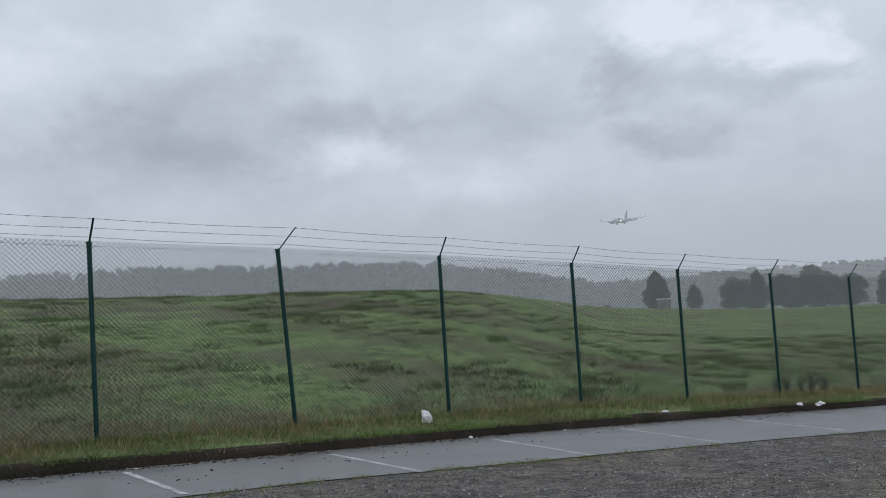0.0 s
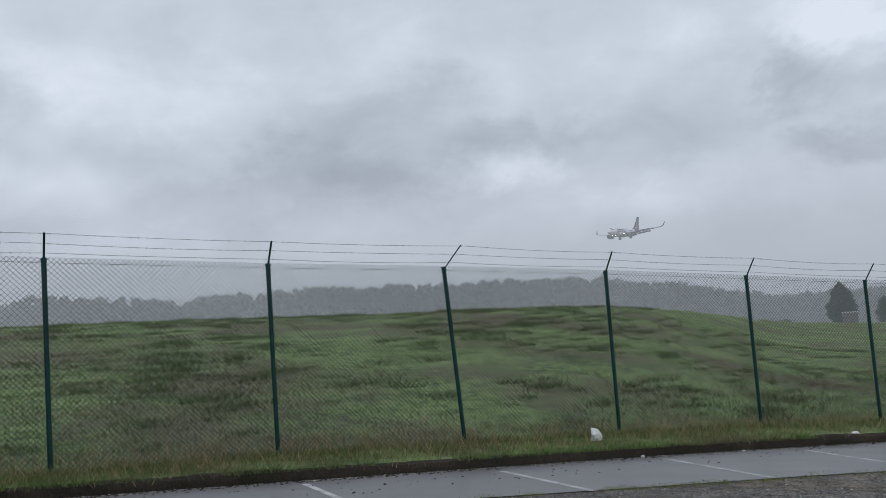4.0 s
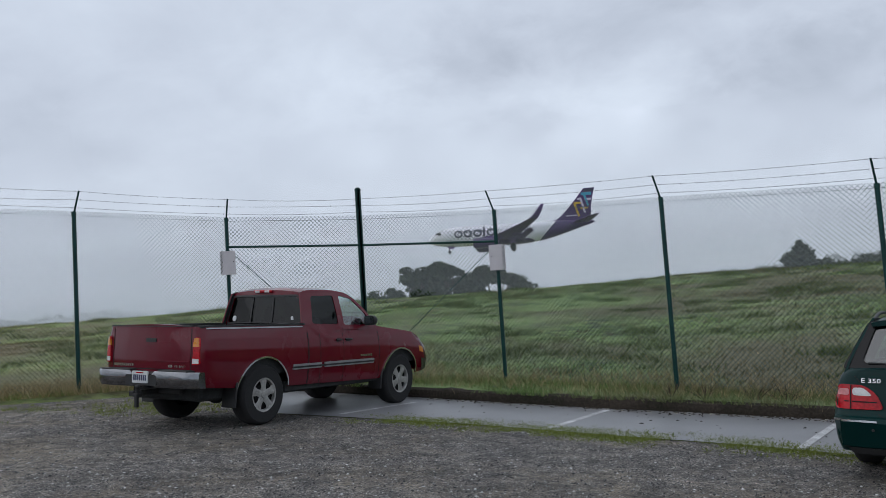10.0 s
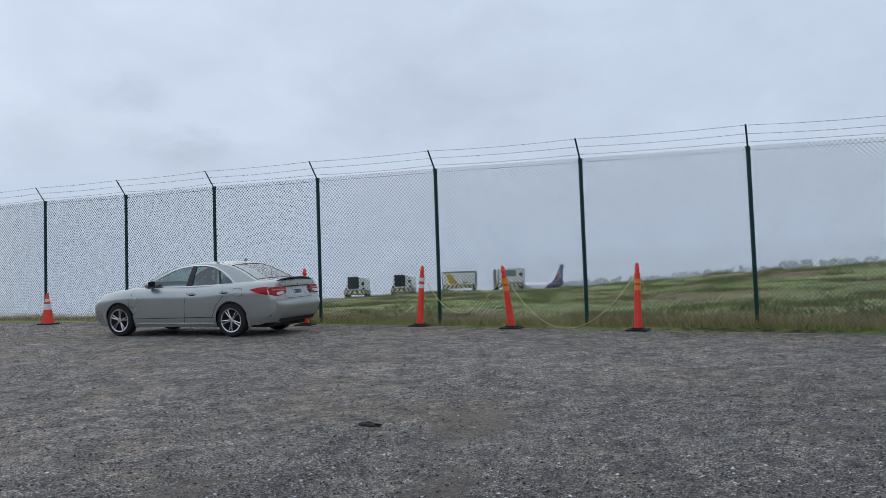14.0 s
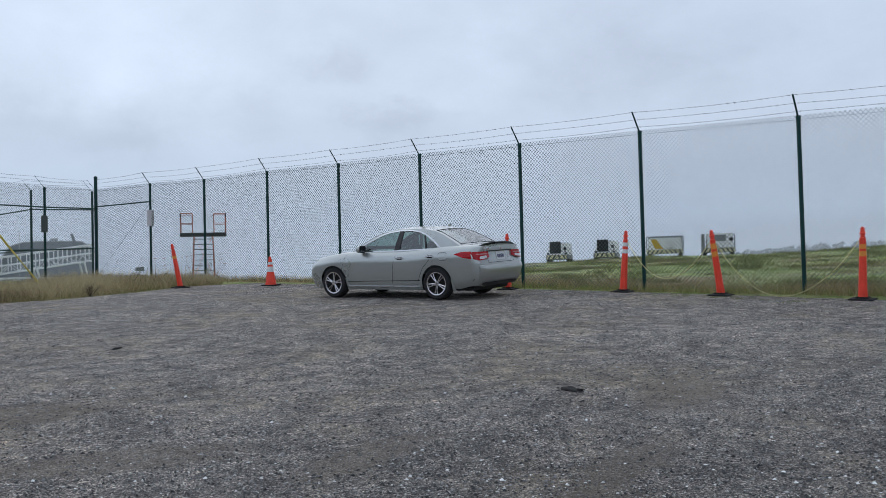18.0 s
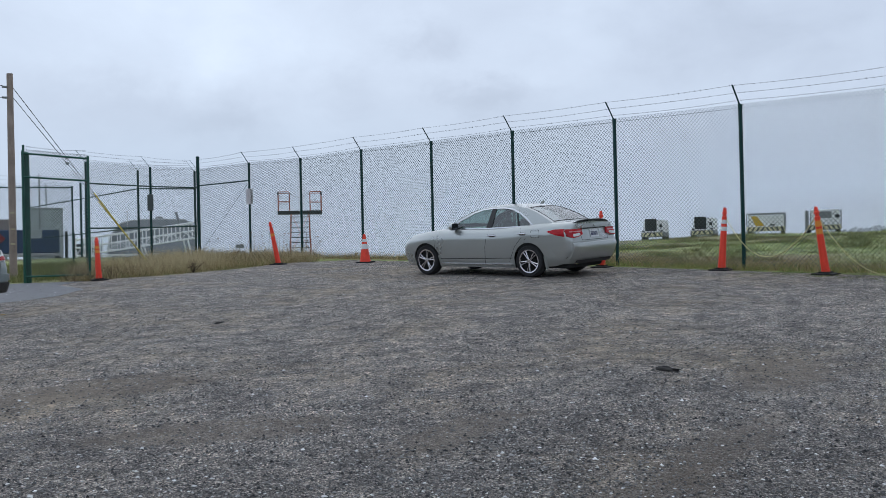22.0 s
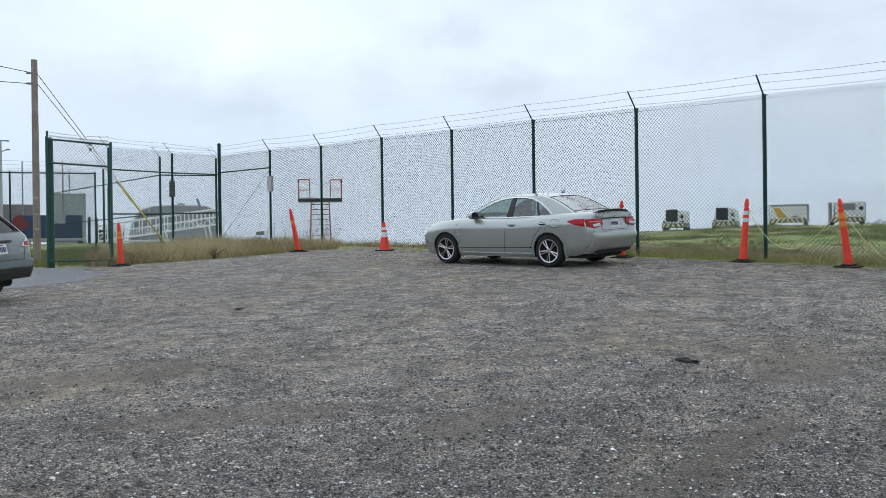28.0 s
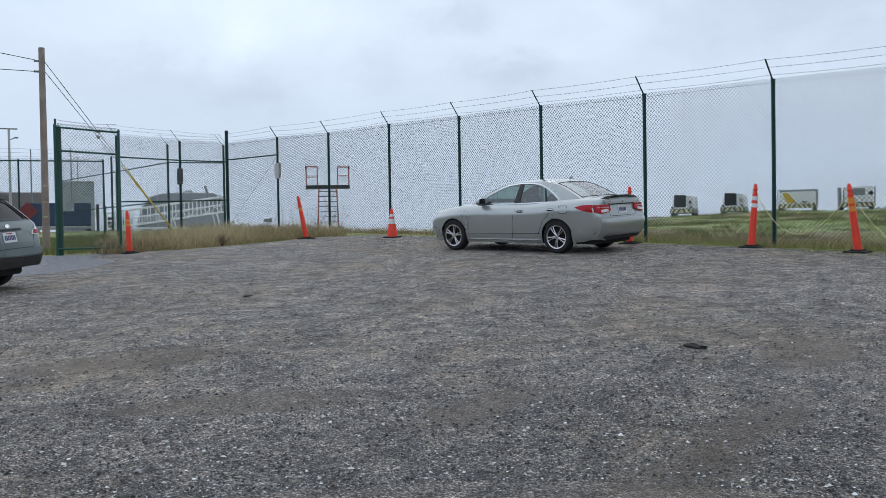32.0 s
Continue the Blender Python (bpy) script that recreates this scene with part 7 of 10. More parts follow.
        bmesh.ops.recalc_face_normals(bm, faces=bm.faces[:])
        en = part("engine", bm, AIR_PURPLE, root, "purple engine nacelle", smooth=True)
        bm = bmesh.new()
        n = 24
        loft(bm, [[Vector((-x, sg * 4.85 + r * math.cos(2 * math.pi * i / n), -2.0 + r * math.sin(2 * math.pi * i / n))) for i in range(n)] for x, r in ((9.22, 0.97), (9.14, 0.92), (9.2, 0.84), (9.5, 0.80))], caps=False)
        part("intake_lip", bm, CHROME, en, smooth=True)
        bm = bmesh.new()
        cyl(bm, 0.80, 0.05, pose(-9.55, sg * 4.85, -2.0, 0, 90, 0), 24)
        cyl(bm, 0.26, 0.45, pose(-9.38, sg * 4.85, -2.0, 0, 90, 0), 14, r2=0.02)
        part("fan", bm, CABIN, en)
        bm = bmesh.new()
        cyl(bm, 0.55, 1.6, pose(-13.4, sg * 4.85, -1.98, 0, -90, 0), 18, r2=0.34)
        part("exhaust_cone", bm, AIR_GREY, en, smooth=True)
        bm = bmesh.new()
        loft(bm, [[Vector((-x, sg * 4.85 + y, z)) for x, y, z in ((x0, -0.16, z0), (x0, 0.16, z0), (x1, 0.16, z1), (x1, -0.16, z1))] for x0, z0, x1, z1 in ((10.6, -0.95, 14.6, -1.5), (11.9, -0.65, 15.5, -0.9))])
        bmesh.ops.recalc_face_normals(bm, faces=bm.faces[:])
        part("pylon", bm, AIR_GREY, en)
        # tailplane
        bm = bmesh.new()
        loft(bm, [[Vector((-x + p, sg * y, z + q)) for p, q in foil(ch, 0.09)] for y, x, z, ch in ((0.5, 28.6, 1.25, 3.6), (4, 30.9, 1.68, 2.2), (7.17, 33.0, 2.05, 1.15))])
        bmesh.ops.recalc_face_normals(bm, faces=bm.faces[:])
        part("tailplane", bm, AIR_GREY, root, smooth=True)
        # main gear
        bm = bmesh.new()
        rod(bm, (-16.9, sg * 2.86, -1.2), (-16.9, sg * 2.86, -2.85), 0.13, 10)
        rod(bm, (-16.9, sg * 2.86, -2.3), (-16.7, sg * 1.4, -1.5), 0.07, 8)
        rod(bm, (-16.9, sg * 2.4, -2.85), (-16.9, sg * 3.3, -2.85), 0.08, 8)
        box(bm, 1.2, 0.05, 1.0, pose(-16.9, sg * 3.2, -1.75, 8 * sg, 0, 0), 0.02)
        gear = part("main_gear", bm, AIR_GREY, root)
        for dy in (-0.38, 0.38):
            bm = bmesh.new()
            cyl(bm, 0.565, 0.38, pose(-16.9, sg * 2.86 + dy, -2.85, 90), 22, bevel=0.09)
            wh = part("gear_wheel", bm, TYRE, gear, smooth=True)
            bm = bmesh.new()
            cyl(bm, 0.27, 0.40, pose(-16.9, sg * 2.86 + dy, -2.85, 90), 14)
        # landing lights
        bm = bmesh.new()
        cyl(bm, 0.20, 0.05, pose(-11.45, sg * 2.1, -1.10, 0, 90, 0), 12)
        part("landing_light", bm, AIR_LIGHT, root)
        bm = bmesh.new()
        cyl(bm, 0.16, 0.05, pose(-12.0, sg * 2.75, -1.65, 0, 90, 0), 12)
        part("landing_light", bm, AIR_LIGHT, root)
    # fin with its stripes
    fin = [(24.2, 1.55), (27.0, 3.1), (31.55, 8.15), (33.75, 8.15), (32.7, 1.9), (30.0, 1.6)]

    def fin_face(lift):
        return lambda u, v, l: Vector((-u, (lift + l), v))

    bm = bmesh.new()
    secs = [(24.0, 33.0, 1.55, 0.10), (26.6, 32.75, 2.6, 0.105), (28.2, 32.85, 4.2, 0.10), (29.9, 33.2, 6.1, 0.09), (31.6, 33.75, 8.15, 0.07)]
    loft(bm, [[Vector((-x0 + p, q * 0.9, z)) for p, q in [(a, b if i <= 9 else b / 0.55) for i, (a, b) in enumerate(foil(x1 - x0, th * 0.55))]] for x0, x1, z, th in secs])
    bmesh.ops.recalc_face_normals(bm, faces=bm.faces[:])
    f = part("fin", bm, AIR_PURPLE, root, smooth=True)

    def fin_half(u, v):
        for (a0, b0, z0, t0), (a1, b1, z1, t1) in zip(secs, secs[1:]):
            if v <= z1:
                k = max(0.0, (v - z0) / (z1 - z0))
                x0, x1, th = lerp(a0, a1, k), lerp(b0, b1, k), lerp(t0, t1, k) * 0.55
                t = min(1, max(0, (u - x0) / (x1 - x0)))
                return 0.9 * th * (x1 - x0) * (1.48 * math.sqrt(t) - 0.63 * t - 1.76 * t * t + 1.42 * t ** 3 - 0.51 * t ** 4)
        return 0.05

    for sg in (1, -1):
        fn = lambda u, v, l: Vector((-u, sg * (fin_half(u, v) + l), v))
        for pts, w_, m_ in (([(30.4, 2.5), (29.6, 5.2), (30.9, 5.2)], 0.42, AIR_YELLOW), ([(31.6, 3.2), (30.9, 6.1), (30.2, 5.95)], 0.42, AIR_LILAC), ([(30.75, 4.1), (32.3, 4.2)], 0.38, AIR_YELLOW),
                            ([(32.35, 4.6), (31.6, 7.0)], 0.42, AIR_TEAL), ([(31.0, 7.0), (33.1, 7.0)], 0.55, AIR_TEAL), ([(31.7, 5.9), (33.0, 5.9)], 0.40, AIR_LILAC), ([(31.5, 7.75), (33.5, 7.75)], 0.45, AIR_INK)):
            part("fin_stripe", strip(pts, fn, w_, 0.03, 0.4), m_, f)
        part("fin_marking", strip([(27.9, 2.75), (30.0, 2.75)], fn, 0.26, 0.03, 0.4), AIR_LILAC, f)
    # nose gear
    bm = bmesh.new()
    rod(bm, (-4.0, 0, -1.6), (-4.0, 0, -2.95), 0.10, 10)
    rod(bm, (-4.0, 0, -2.3), (-4.9, 0, -1.7), 0.05, 8)
    for sg in (1, -1):
        box(bm, 1.3, 0.04, 0.6, pose(-4.3, sg * 0.42, -2.0, 0, 0, 0), 0.02)
    ng = part("nose_gear", bm, AIR_GREY, root)
    for dy in (-0.2, 0.2):
        bm = bmesh.new()
        cyl(bm, 0.34, 0.2, pose(-4.0, dy, -3.0, 90), 18, bevel=0.05)
        part("gear_wheel", bm, TYRE, ng, smooth=True)
    bm = bmesh.new()
    cyl(bm, 0.14, 0.05, pose(-3.86, 0, -2.2, 0, 90, 0), 12)
    part("landing_light", bm, AIR_LIGHT, root)
    return root


plane = airliner()
# seconds and the place of the nose tip; height and heading
FLIGHT = [(0, 129.8, 661.6, 54.7, 238.8), (2, 64.9, 540.1, 49.2, 240.7), (5, -28.7, 361.5, 37.8, 243.4), (6, -60.1, 301.5, 34.3, 244.3), (7.5, -104.3, 203.7, 28.5, 245.7), (9, -149.5, 112.9, 23.15, 247.0),
          (10, -174.3, 48.3, 19.6, 248.0), (11, -200.7, -18.0, 16.4, 248.9), (12, -221.3, -84.4, 12.9, 249.8), (13, -241.1, -156.1, 9.4, 250.7), (14, -263.3, -224.1, 6.9, 251.0), (16, -303.0, -340.0, 4.6, 251.0),
          (20, -368.0, -530.0, 3.6, 251.0), (25, -420.0, -682.0, 3.6, 251.0), (32, -456.0, -786.0, 3.6, 251.0)]
PITCH = [(0, 0.2), (9, 0.2), (12, -1.5), (14, -1.5), (16.0, 0.0)]

# ---- cones, markers and rope ----
ORANGE = mat("sunfaded_orange_plastic", (0.84, 0.058, 0.026), 0.5, vary=0.12, scale=5, fine=40)
BAND_WHITE = mat("white_reflective_band", (0.72, 0.72, 0.72), 0.35, vary=0.08)
BAND_AMBER = mat("amber_reflective_band", (0.80, 0.28, 0.04), 0.35, vary=0.08)
ROPE = mat("pale_yellow_rope", (0.52, 0.48, 0.24), 0.85, vary=0.2, fine=200)


def lathe(bm, prof, n=18, m=None):
    rings = [[(m or I4()) @ Vector((r * math.cos(2 * math.pi * i / n), r * math.sin(2 * math.pi * i / n), z)) for i in range(n)] for r, z in prof]
    loft(bm, rings)
    bmesh.ops.recalc_face_normals(bm, faces=bm.faces[:])
    return bm


def marker_post(x, y, lean, bands, z=None, spin=20, tall=1.0):
    """Slim orange channeliser on a black rubber foot; returns its grip."""
    b = lot_pose(x, y, spin)
    if z is not None:
        b.translation.z = z
    root = thing("marker_post", b, "orange traffic marker post with reflective bands on a black foot", "traffic marker", "orange marker posts")
    bm = bmesh.new()
    box(bm, 0.40, 0.40, 0.028, pose(0, 0, 0.014), 0.010, 2)
    box(bm, 0.22, 0.22, 0.03, pose(0, 0, 0.042), 0.012, 2)
    part("foot", bm, BLACK, root)
    tilt = Matrix.Translation((0, 0, 0.05)) @ lean.to_4x4() @ Matrix.Diagonal((1, 1, tall, 1))
    bm = bmesh.new()
    lathe(bm, [(0.080, 0.0), (0.072, 0.10), (0.052, 0.98), (0.050, 1.02), (0.036, 1.03), (0.034, 1.07), (0.052, 1.075), (0.052, 1.105), (0.036, 1.12), (0.030, 1.19), (0.024, 1.20)], 18)
    tube = part("tube", bm, ORANGE, root, m=tilt, smooth=True)
    for z0, z1, m_ in bands:
        bm = bmesh.new()
        r = lambda q: lerp(0.073, 0.0525, (q - 0.10) / 0.88) + 0.002
        lathe(bm, [(r(z0), z0), (r(z1), z1)], 18)
        part("band", bm, m_, tube, smooth=True)
    return b @ tilt @ Vector((0, 0, 1.05))


def lean_to(ax, deg):
    return Matrix.Rotation(radians(deg), 3, Vector(ax))


# the line of sight turns; leaning axes are level and lie along it
SIGHT = Vector((-0.70, -0.71, 0))
WB, AB = BAND_WHITE, BAND_AMBER
m1 = marker_post(-12.82, -13.55, lean_to(SIGHT, 4), ((0.74, 0.82, WB), (0.88, 0.96, WB)))
m2 = marker_post(-13.38, -11.52, lean_to((-0.76, -0.65, 0), -8), ((0.70, 0.80, AB), (0.84, 0.95, AB)))
m3 = marker_post(-14.22, -9.18, lean_to(SIGHT, 0.5), ((0.70, 0.79, AB), (0.83, 0.91, AB)))
marker_post(-2.02, -23.05, lean_to((0, -1, 0), -0.5), ((0.74, 0.83, AB), (0.87, 0.95, AB)), spin=5, tall=0.83)
marker_post(-7.0, -25.0, lean_to((-0.27, -0.96, 0), -9), ((0.78, 0.86, AB),), spin=12)


def traffic_cone(x, y, h):
    root = thing("traffic_cone", lot_pose(x, y, 35), "orange traffic cone with two white reflective collars", "traffic cone", "traffic cones")
    bm = bmesh.new()
    box(bm, 0.36 * h / 0.71, 0.36 * h / 0.71, 0.035, pose(0, 0, 0.018), 0.012, 2)
    part("foot", bm, BLACK, root)
    bm = bmesh.new()
    lathe(bm, [(0.19 * h, 0.03), (0.185 * h, 0.06), (0.045 * h, 0.96 * h), (0.040 * h, h), (0.028 * h, h)], 20)
    cone = part("cone_body", bm, ORANGE, root, smooth=True)
    for a, b in ((0.48, 0.66), (0.73, 0.82)):
        r = lambda q: lerp(0.185, 0.045, (q - 0.06) / 0.90) * h + 0.003
        bm = bmesh.new()
        lathe(bm, [(r(a), a * h), (r(b), b * h)], 20)
        part("collar", bm, BAND_WHITE, cone, smooth=True)


traffic_cone(-9.0, -23.3, 0.80)
marker_post(-11.85, -16.20, lean_to((0, -1, 0), 1.0), ((0.18, 0.27, AB), (0.80, 0.90, AB)), spin=30)


def rope(a, b, sag):
    bm = bmesh.new()
    n = 22
    pts = []
    for i in range(n + 1):
        t = i / n
        p = Vector(a).lerp(Vector(b), t)
        p.z -= sag * 4 * t * (1 - t) * (0.92 + 0.08 * math.cos(3 * t))
        pts.append(p)
    path_rod(bm, pts, 0.009, 6)
    ob = new("barrier_rope", finish(bm, "barrier_rope", ROPE, True))
    tagged(ob, "slack pale yellow rope tied between marker posts", "rope", "slack ropes")


rope(m1, m2, 0.86)
rope(m2, m3, 1.15)

# ---- litter and a dark stick ----
LITTER = mat("white_plastic_litter", (0.70, 0.70, 0.72), 0.5, vary=0.1)
CHIP = mat("dark_wet_bark", (0.025, 0.022, 0.02), 0.8, vary=0.3)


def crumple(name, x, y, z, sx, sy, sz, material, label, category, seed, group=""):
    rnd = random.Random(seed)
    bm = bmesh.new()
    g = bmesh.ops.create_icosphere(bm, subdivisions=2, radius=1.0)["verts"]
    for v in g:
        k = 1 + rnd.uniform(-0.35, 0.25)
        v.co = Vector((v.co.x * sx * k, v.co.y * sy * k, max(-0.3, v.co.z) * sz * k))
    ob = new(name, finish(bm, name, material))
    ob.matrix_basis = Matrix.Translation((x, y, z + sz * 0.25)) @ pose(0, 0, 0, 0, 0, rnd.uniform(0, 360))
    tagged(ob, label, category, group)


crumple("plastic_bag", -0.47, 17.30, lot(-0.47, 17.3) + 0.24, 0.13, 0.10, 0.20, LITTER, "crumpled white plastic bag caught in the grass verge", "litter", 1, "litter")
for i, (x, y, s) in enumerate(((4.6, 19.3, 0.10), (8.0, 20.6, 0.09), (8.5, 20.7, 0.12), (8.3, 20.3, 0.06), (0.35, 16.5, 0.05), (-3.6, 14.2, 0.05), (2.2, 17.5, 0.04))):
    crumple("litter_scrap", x, y, lot(x, y) + (0.02 if i > 3 else 0.17), s, s * 0.7, s * 0.5, LITTER, "scrap of white litter by the kerb", "litter", 10 + i, "litter")
crumple("bark_piece", -5.26, -6.27, lot(-5.26, -6.27), 0.11, 0.035, 0.03, CHIP, "short dark piece of bark lying on the gravel", "debris", 30)
crumple("bark_piece", -2.6, -12.3, lot(-2.6, -12.3), 0.14, 0.03, 0.02, CHIP, "thin dark stick lying on the gravel", "debris", 31)

# ---- airfield equipment on the crest ----
GSE_WHITE = mat("chalky_white_paint", (0.82, 0.83, 0.82), 0.5, vary=0.1, scale=2)
GSE_YELLOW = mat("faded_yellow_paint", (0.62, 0.40, 0.03), 0.5, vary=0.15, scale=2)
HAZARD_PALE = mat("sunbleached_yellow_paint", (0.66, 0.62, 0.38), 0.5, vary=0.15, scale=2)
HAZARD_DARK = mat("faded_black_green_paint", (0.05, 0.055, 0.045), 0.6, vary=0.3, scale=2)
GSE_GREY = mat("grey_painted_steel", (0.22, 0.23, 0.23), 0.55, vary=0.2)


def polar(az, r):
    a = radians(az)
    return -r * math.sin(a), r * math.cos(a)


def facing(az, r, turn=0.0, sink=0.0):
    """On the ground at that bearing; local -y looks at the lot."""
    x, y = polar(az, r)
    return Matrix.Translation((x, y, land(x, y) - sink)) @ pose(0, 0, 0, 0, 0, az + turn)


def hazard(root, w, z, h, y):
    bm, bk = bmesh.new(), bmesh.new()
    box(bm, w, 0.03, h, pose(0, y, z))
    pl = part("hazard_panel", bm, HAZARD_PALE, root, "pale yellow and dark hazard striping")
    n = int(w / 0.28)
    for i in range(n):
        x = -w / 2 + (i + 0.5) * w / n
        s = 1 if i < n / 2 else -1
        q = [(x - 0.07 + s * 0.07, z + h / 2 - 0.01), (x + 0.05 + s * 0.07, z + h / 2 - 0.01), (x + 0.05 - s * 0.07, z - h / 2 + 0.01), (x - 0.07 - s * 0.07, z - h / 2 + 0.01)]
        f = [bk.verts.new((a, y - 0.02, b)) for a, b in q]
        bk.faces.new(f)
    part("hazard_stripes", bk, HAZARD_DARK, pl)


def small_wheels(root, w, d, r=0.28, ww=0.2):
    bm = bmesh.new()
    cyl(bm, r, ww, pose(0, 0, 0, 0, 90, 0), 18, bevel=0.04)
    me = finish(bm, "wheel", TYRE, True)
    for sx in (-1, 1):
        for sy in (-1, 1):
            share("wheel", me, root, Matrix.Translation((sx * (w / 2 - ww / 2), sy * (d / 2 - 0.5), r)))


def power_cart(az, r, turn):
    root = thing("ground_power_cart", facing(az, r, turn, 0.05), "white towed ground power cart with a black grille and hazard stripes", "airport cart", "airfield carts")
    bm = bmesh.new()
    box(bm, 1.62, 2.6, 0.32, pose(0, 0, 0.42), 0.05)
    part("chassis", bm, GSE_GREY, root)
    hazard(root, 1.35, 0.42, 0.26, -1.33)
    bm = bmesh.new()
    box(bm, 1.36, 2.0, 0.86, pose(0.06, 0.1, 1.00), 0.06, 2)
    bd = part("engine_housing", bm, GSE_WHITE, root)
    bm = bmesh.new()
    box(bm, 0.78, 0.08, 0.84, pose(-0.16, -0.92, 1.10), 0.02)
    gr = part("radiator_grille", bm, BLACK, bd)
    for k in range(6):
        bm = bmesh.new()
        box(bm, 0.70, 0.03, 0.03, pose(-0.16, -0.97, 0.78 + k * 0.125, 30))
        part("slat", bm, CABIN, gr)
    bm = bmesh.new()
    cyl(bm, 0.05, 0.18, pose(-0.1, -0.2, 1.50), 10)
    part("exhaust_stub", bm, GSE_GREY, bd)
    bm = bmesh.new()
    for a, b in (((0.76, -1.1, 0.6), (0.76, -1.1, 1.25)), ((0.76, -1.1, 1.25), (0.76, 1.1, 1.25)), ((0.76, 1.1, 0.6), (0.76, 1.1, 1.25)), ((-0.76, -1.1, 0.6), (-0.66, -0.6, 1.1))):
        rod(bm, a, b, 0.025, 6)
    part("hand_rail", bm, GSE_WHITE, root)
    for sx in (-0.62, 0.62):
        bm = bmesh.new()
        box(bm, 0.16, 0.06, 0.12, pose(sx, -1.30, 0.66), 0.02, 2)
        part("lamp", bm, BLACK, root)
    bm = bmesh.new()
    box(bm, 0.18, 0.05, 0.20, pose(0.52, -0.92, 1.02), 0.01)
    part("control_panel", bm, BLACK, bd)
    small_wheels(root, 1.6, 2.5)


power_cart(140.5, 64.5, -8)
power_cart(137.55, 65.0, -6)


def air_start_cart():
    root = thing("air_start_cart", facing(133.95, 65.0, -4, 0.05), "white boxy service cart with a yellow side flash and hazard stripes", "airport cart", "airfield carts")
    bm = bmesh.new()
    box(bm, 2.5, 1.8, 0.16, pose(0, 0, 0.45), 0.03)
    part("chassis", bm, GSE_GREY, root)
    hazard(root, 2.45, 0.50, 0.28, -0.93)
    bm = bmesh.new()
    box(bm, 2.25, 1.55, 0.85, pose(0.02, 0.05, 1.03), 0.06, 2)
    bd = part("cabinet", bm, GSE_WHITE, root)
    bm = bmesh.new()
    f = [bm.verts.new((a, -0.735, b)) for a, b in ((-0.95, 1.38), (-0.55, 1.38), (-0.05, 0.70), (-0.62, 0.70))]
    bm.faces.new(f)
    part("side_flash", bm, GSE_YELLOW, bd, "yellow side flash")
    bm = bmesh.new()
    box(bm, 0.30, 0.03, 0.10, pose(0.45, -0.74, 0.76), 0.01)
    part("louvre", bm, BLACK, bd)
    bm = bmesh.new()
    for sx in (-1.2, 1.2):
        for sy in (-0.8, 0.8):
            rod(bm, (sx, sy, 0.5), (sx, sy, 1.55), 0.035, 6)
        rod(bm, (sx, -0.8, 1.55), (sx, 0.8, 1.55), 0.03, 6)
    for sy in (-0.8, 0.8):
        rod(bm, (-1.2, sy, 1.55), (1.2, sy, 1.55), 0.035, 6)
    part("cage_frame", bm, GSE_GREY, root)
    small_wheels(root, 2.3, 1.9, 0.24)


air_start_cart()


def ac_cart():
    root = thing("air_conditioning_cart", facing(130.8, 65.5, 4, 0.05), "tall white service cart with a grey panel and hazard stripes", "airport cart", "airfield carts")
    bm = bmesh.new()
    box(bm, 2.2, 1.9, 0.18, pose(0, 0, 0.42), 0.03)
    part("chassis", bm, GSE_GREY, root)
    hazard(root, 2.05, 0.50, 0.30, -0.98)
    bm = bmesh.new()
    box(bm, 1.75, 1.6, 1.1, pose(0.1, 0.05, 1.12), 0.05, 2)
    bd = part("cabinet", bm, GSE_WHITE, root)
    bm = bmesh.new()
    box(bm, 0.85, 0.03, 0.45, pose(0.05, -0.765, 1.32), 0.02)
    part("access_panel", bm, GSE_GREY, bd)
    bm = bmesh.new()
    box(bm, 0.26, 0.06, 0.22, pose(0.82, -0.77, 1.22), 0.02)
    part("control_box", bm, BLACK, bd)
    bm = bmesh.new()
    box(bm, 0.16, 1.7, 1.15, pose(-1.02, 0, 1.05), 0.02)
    part("side_panel", bm, GSE_GREY, root)
    for sx in (-1.05, 1.05):
        for sy in (-0.88, 0.88):
            bm = bmesh.new()
            rod(bm, (sx, sy, 0.4), (sx, sy, 1.66), 0.045, 6)
            part("corner_post", bm, GSE_GREY, root)
    small_wheels(root, 2.0, 2.0, 0.24)


ac_cart()

# ---- maintenance stand beyond the fence ----
STAND_RED = mat("rusty_orange_paint", (0.42, 0.11, 0.06), 0.6, vary=0.3, scale=3)
STAND_DARK = mat("dark_deck_steel", (0.03, 0.03, 0.033), 0.7, vary=0.3)


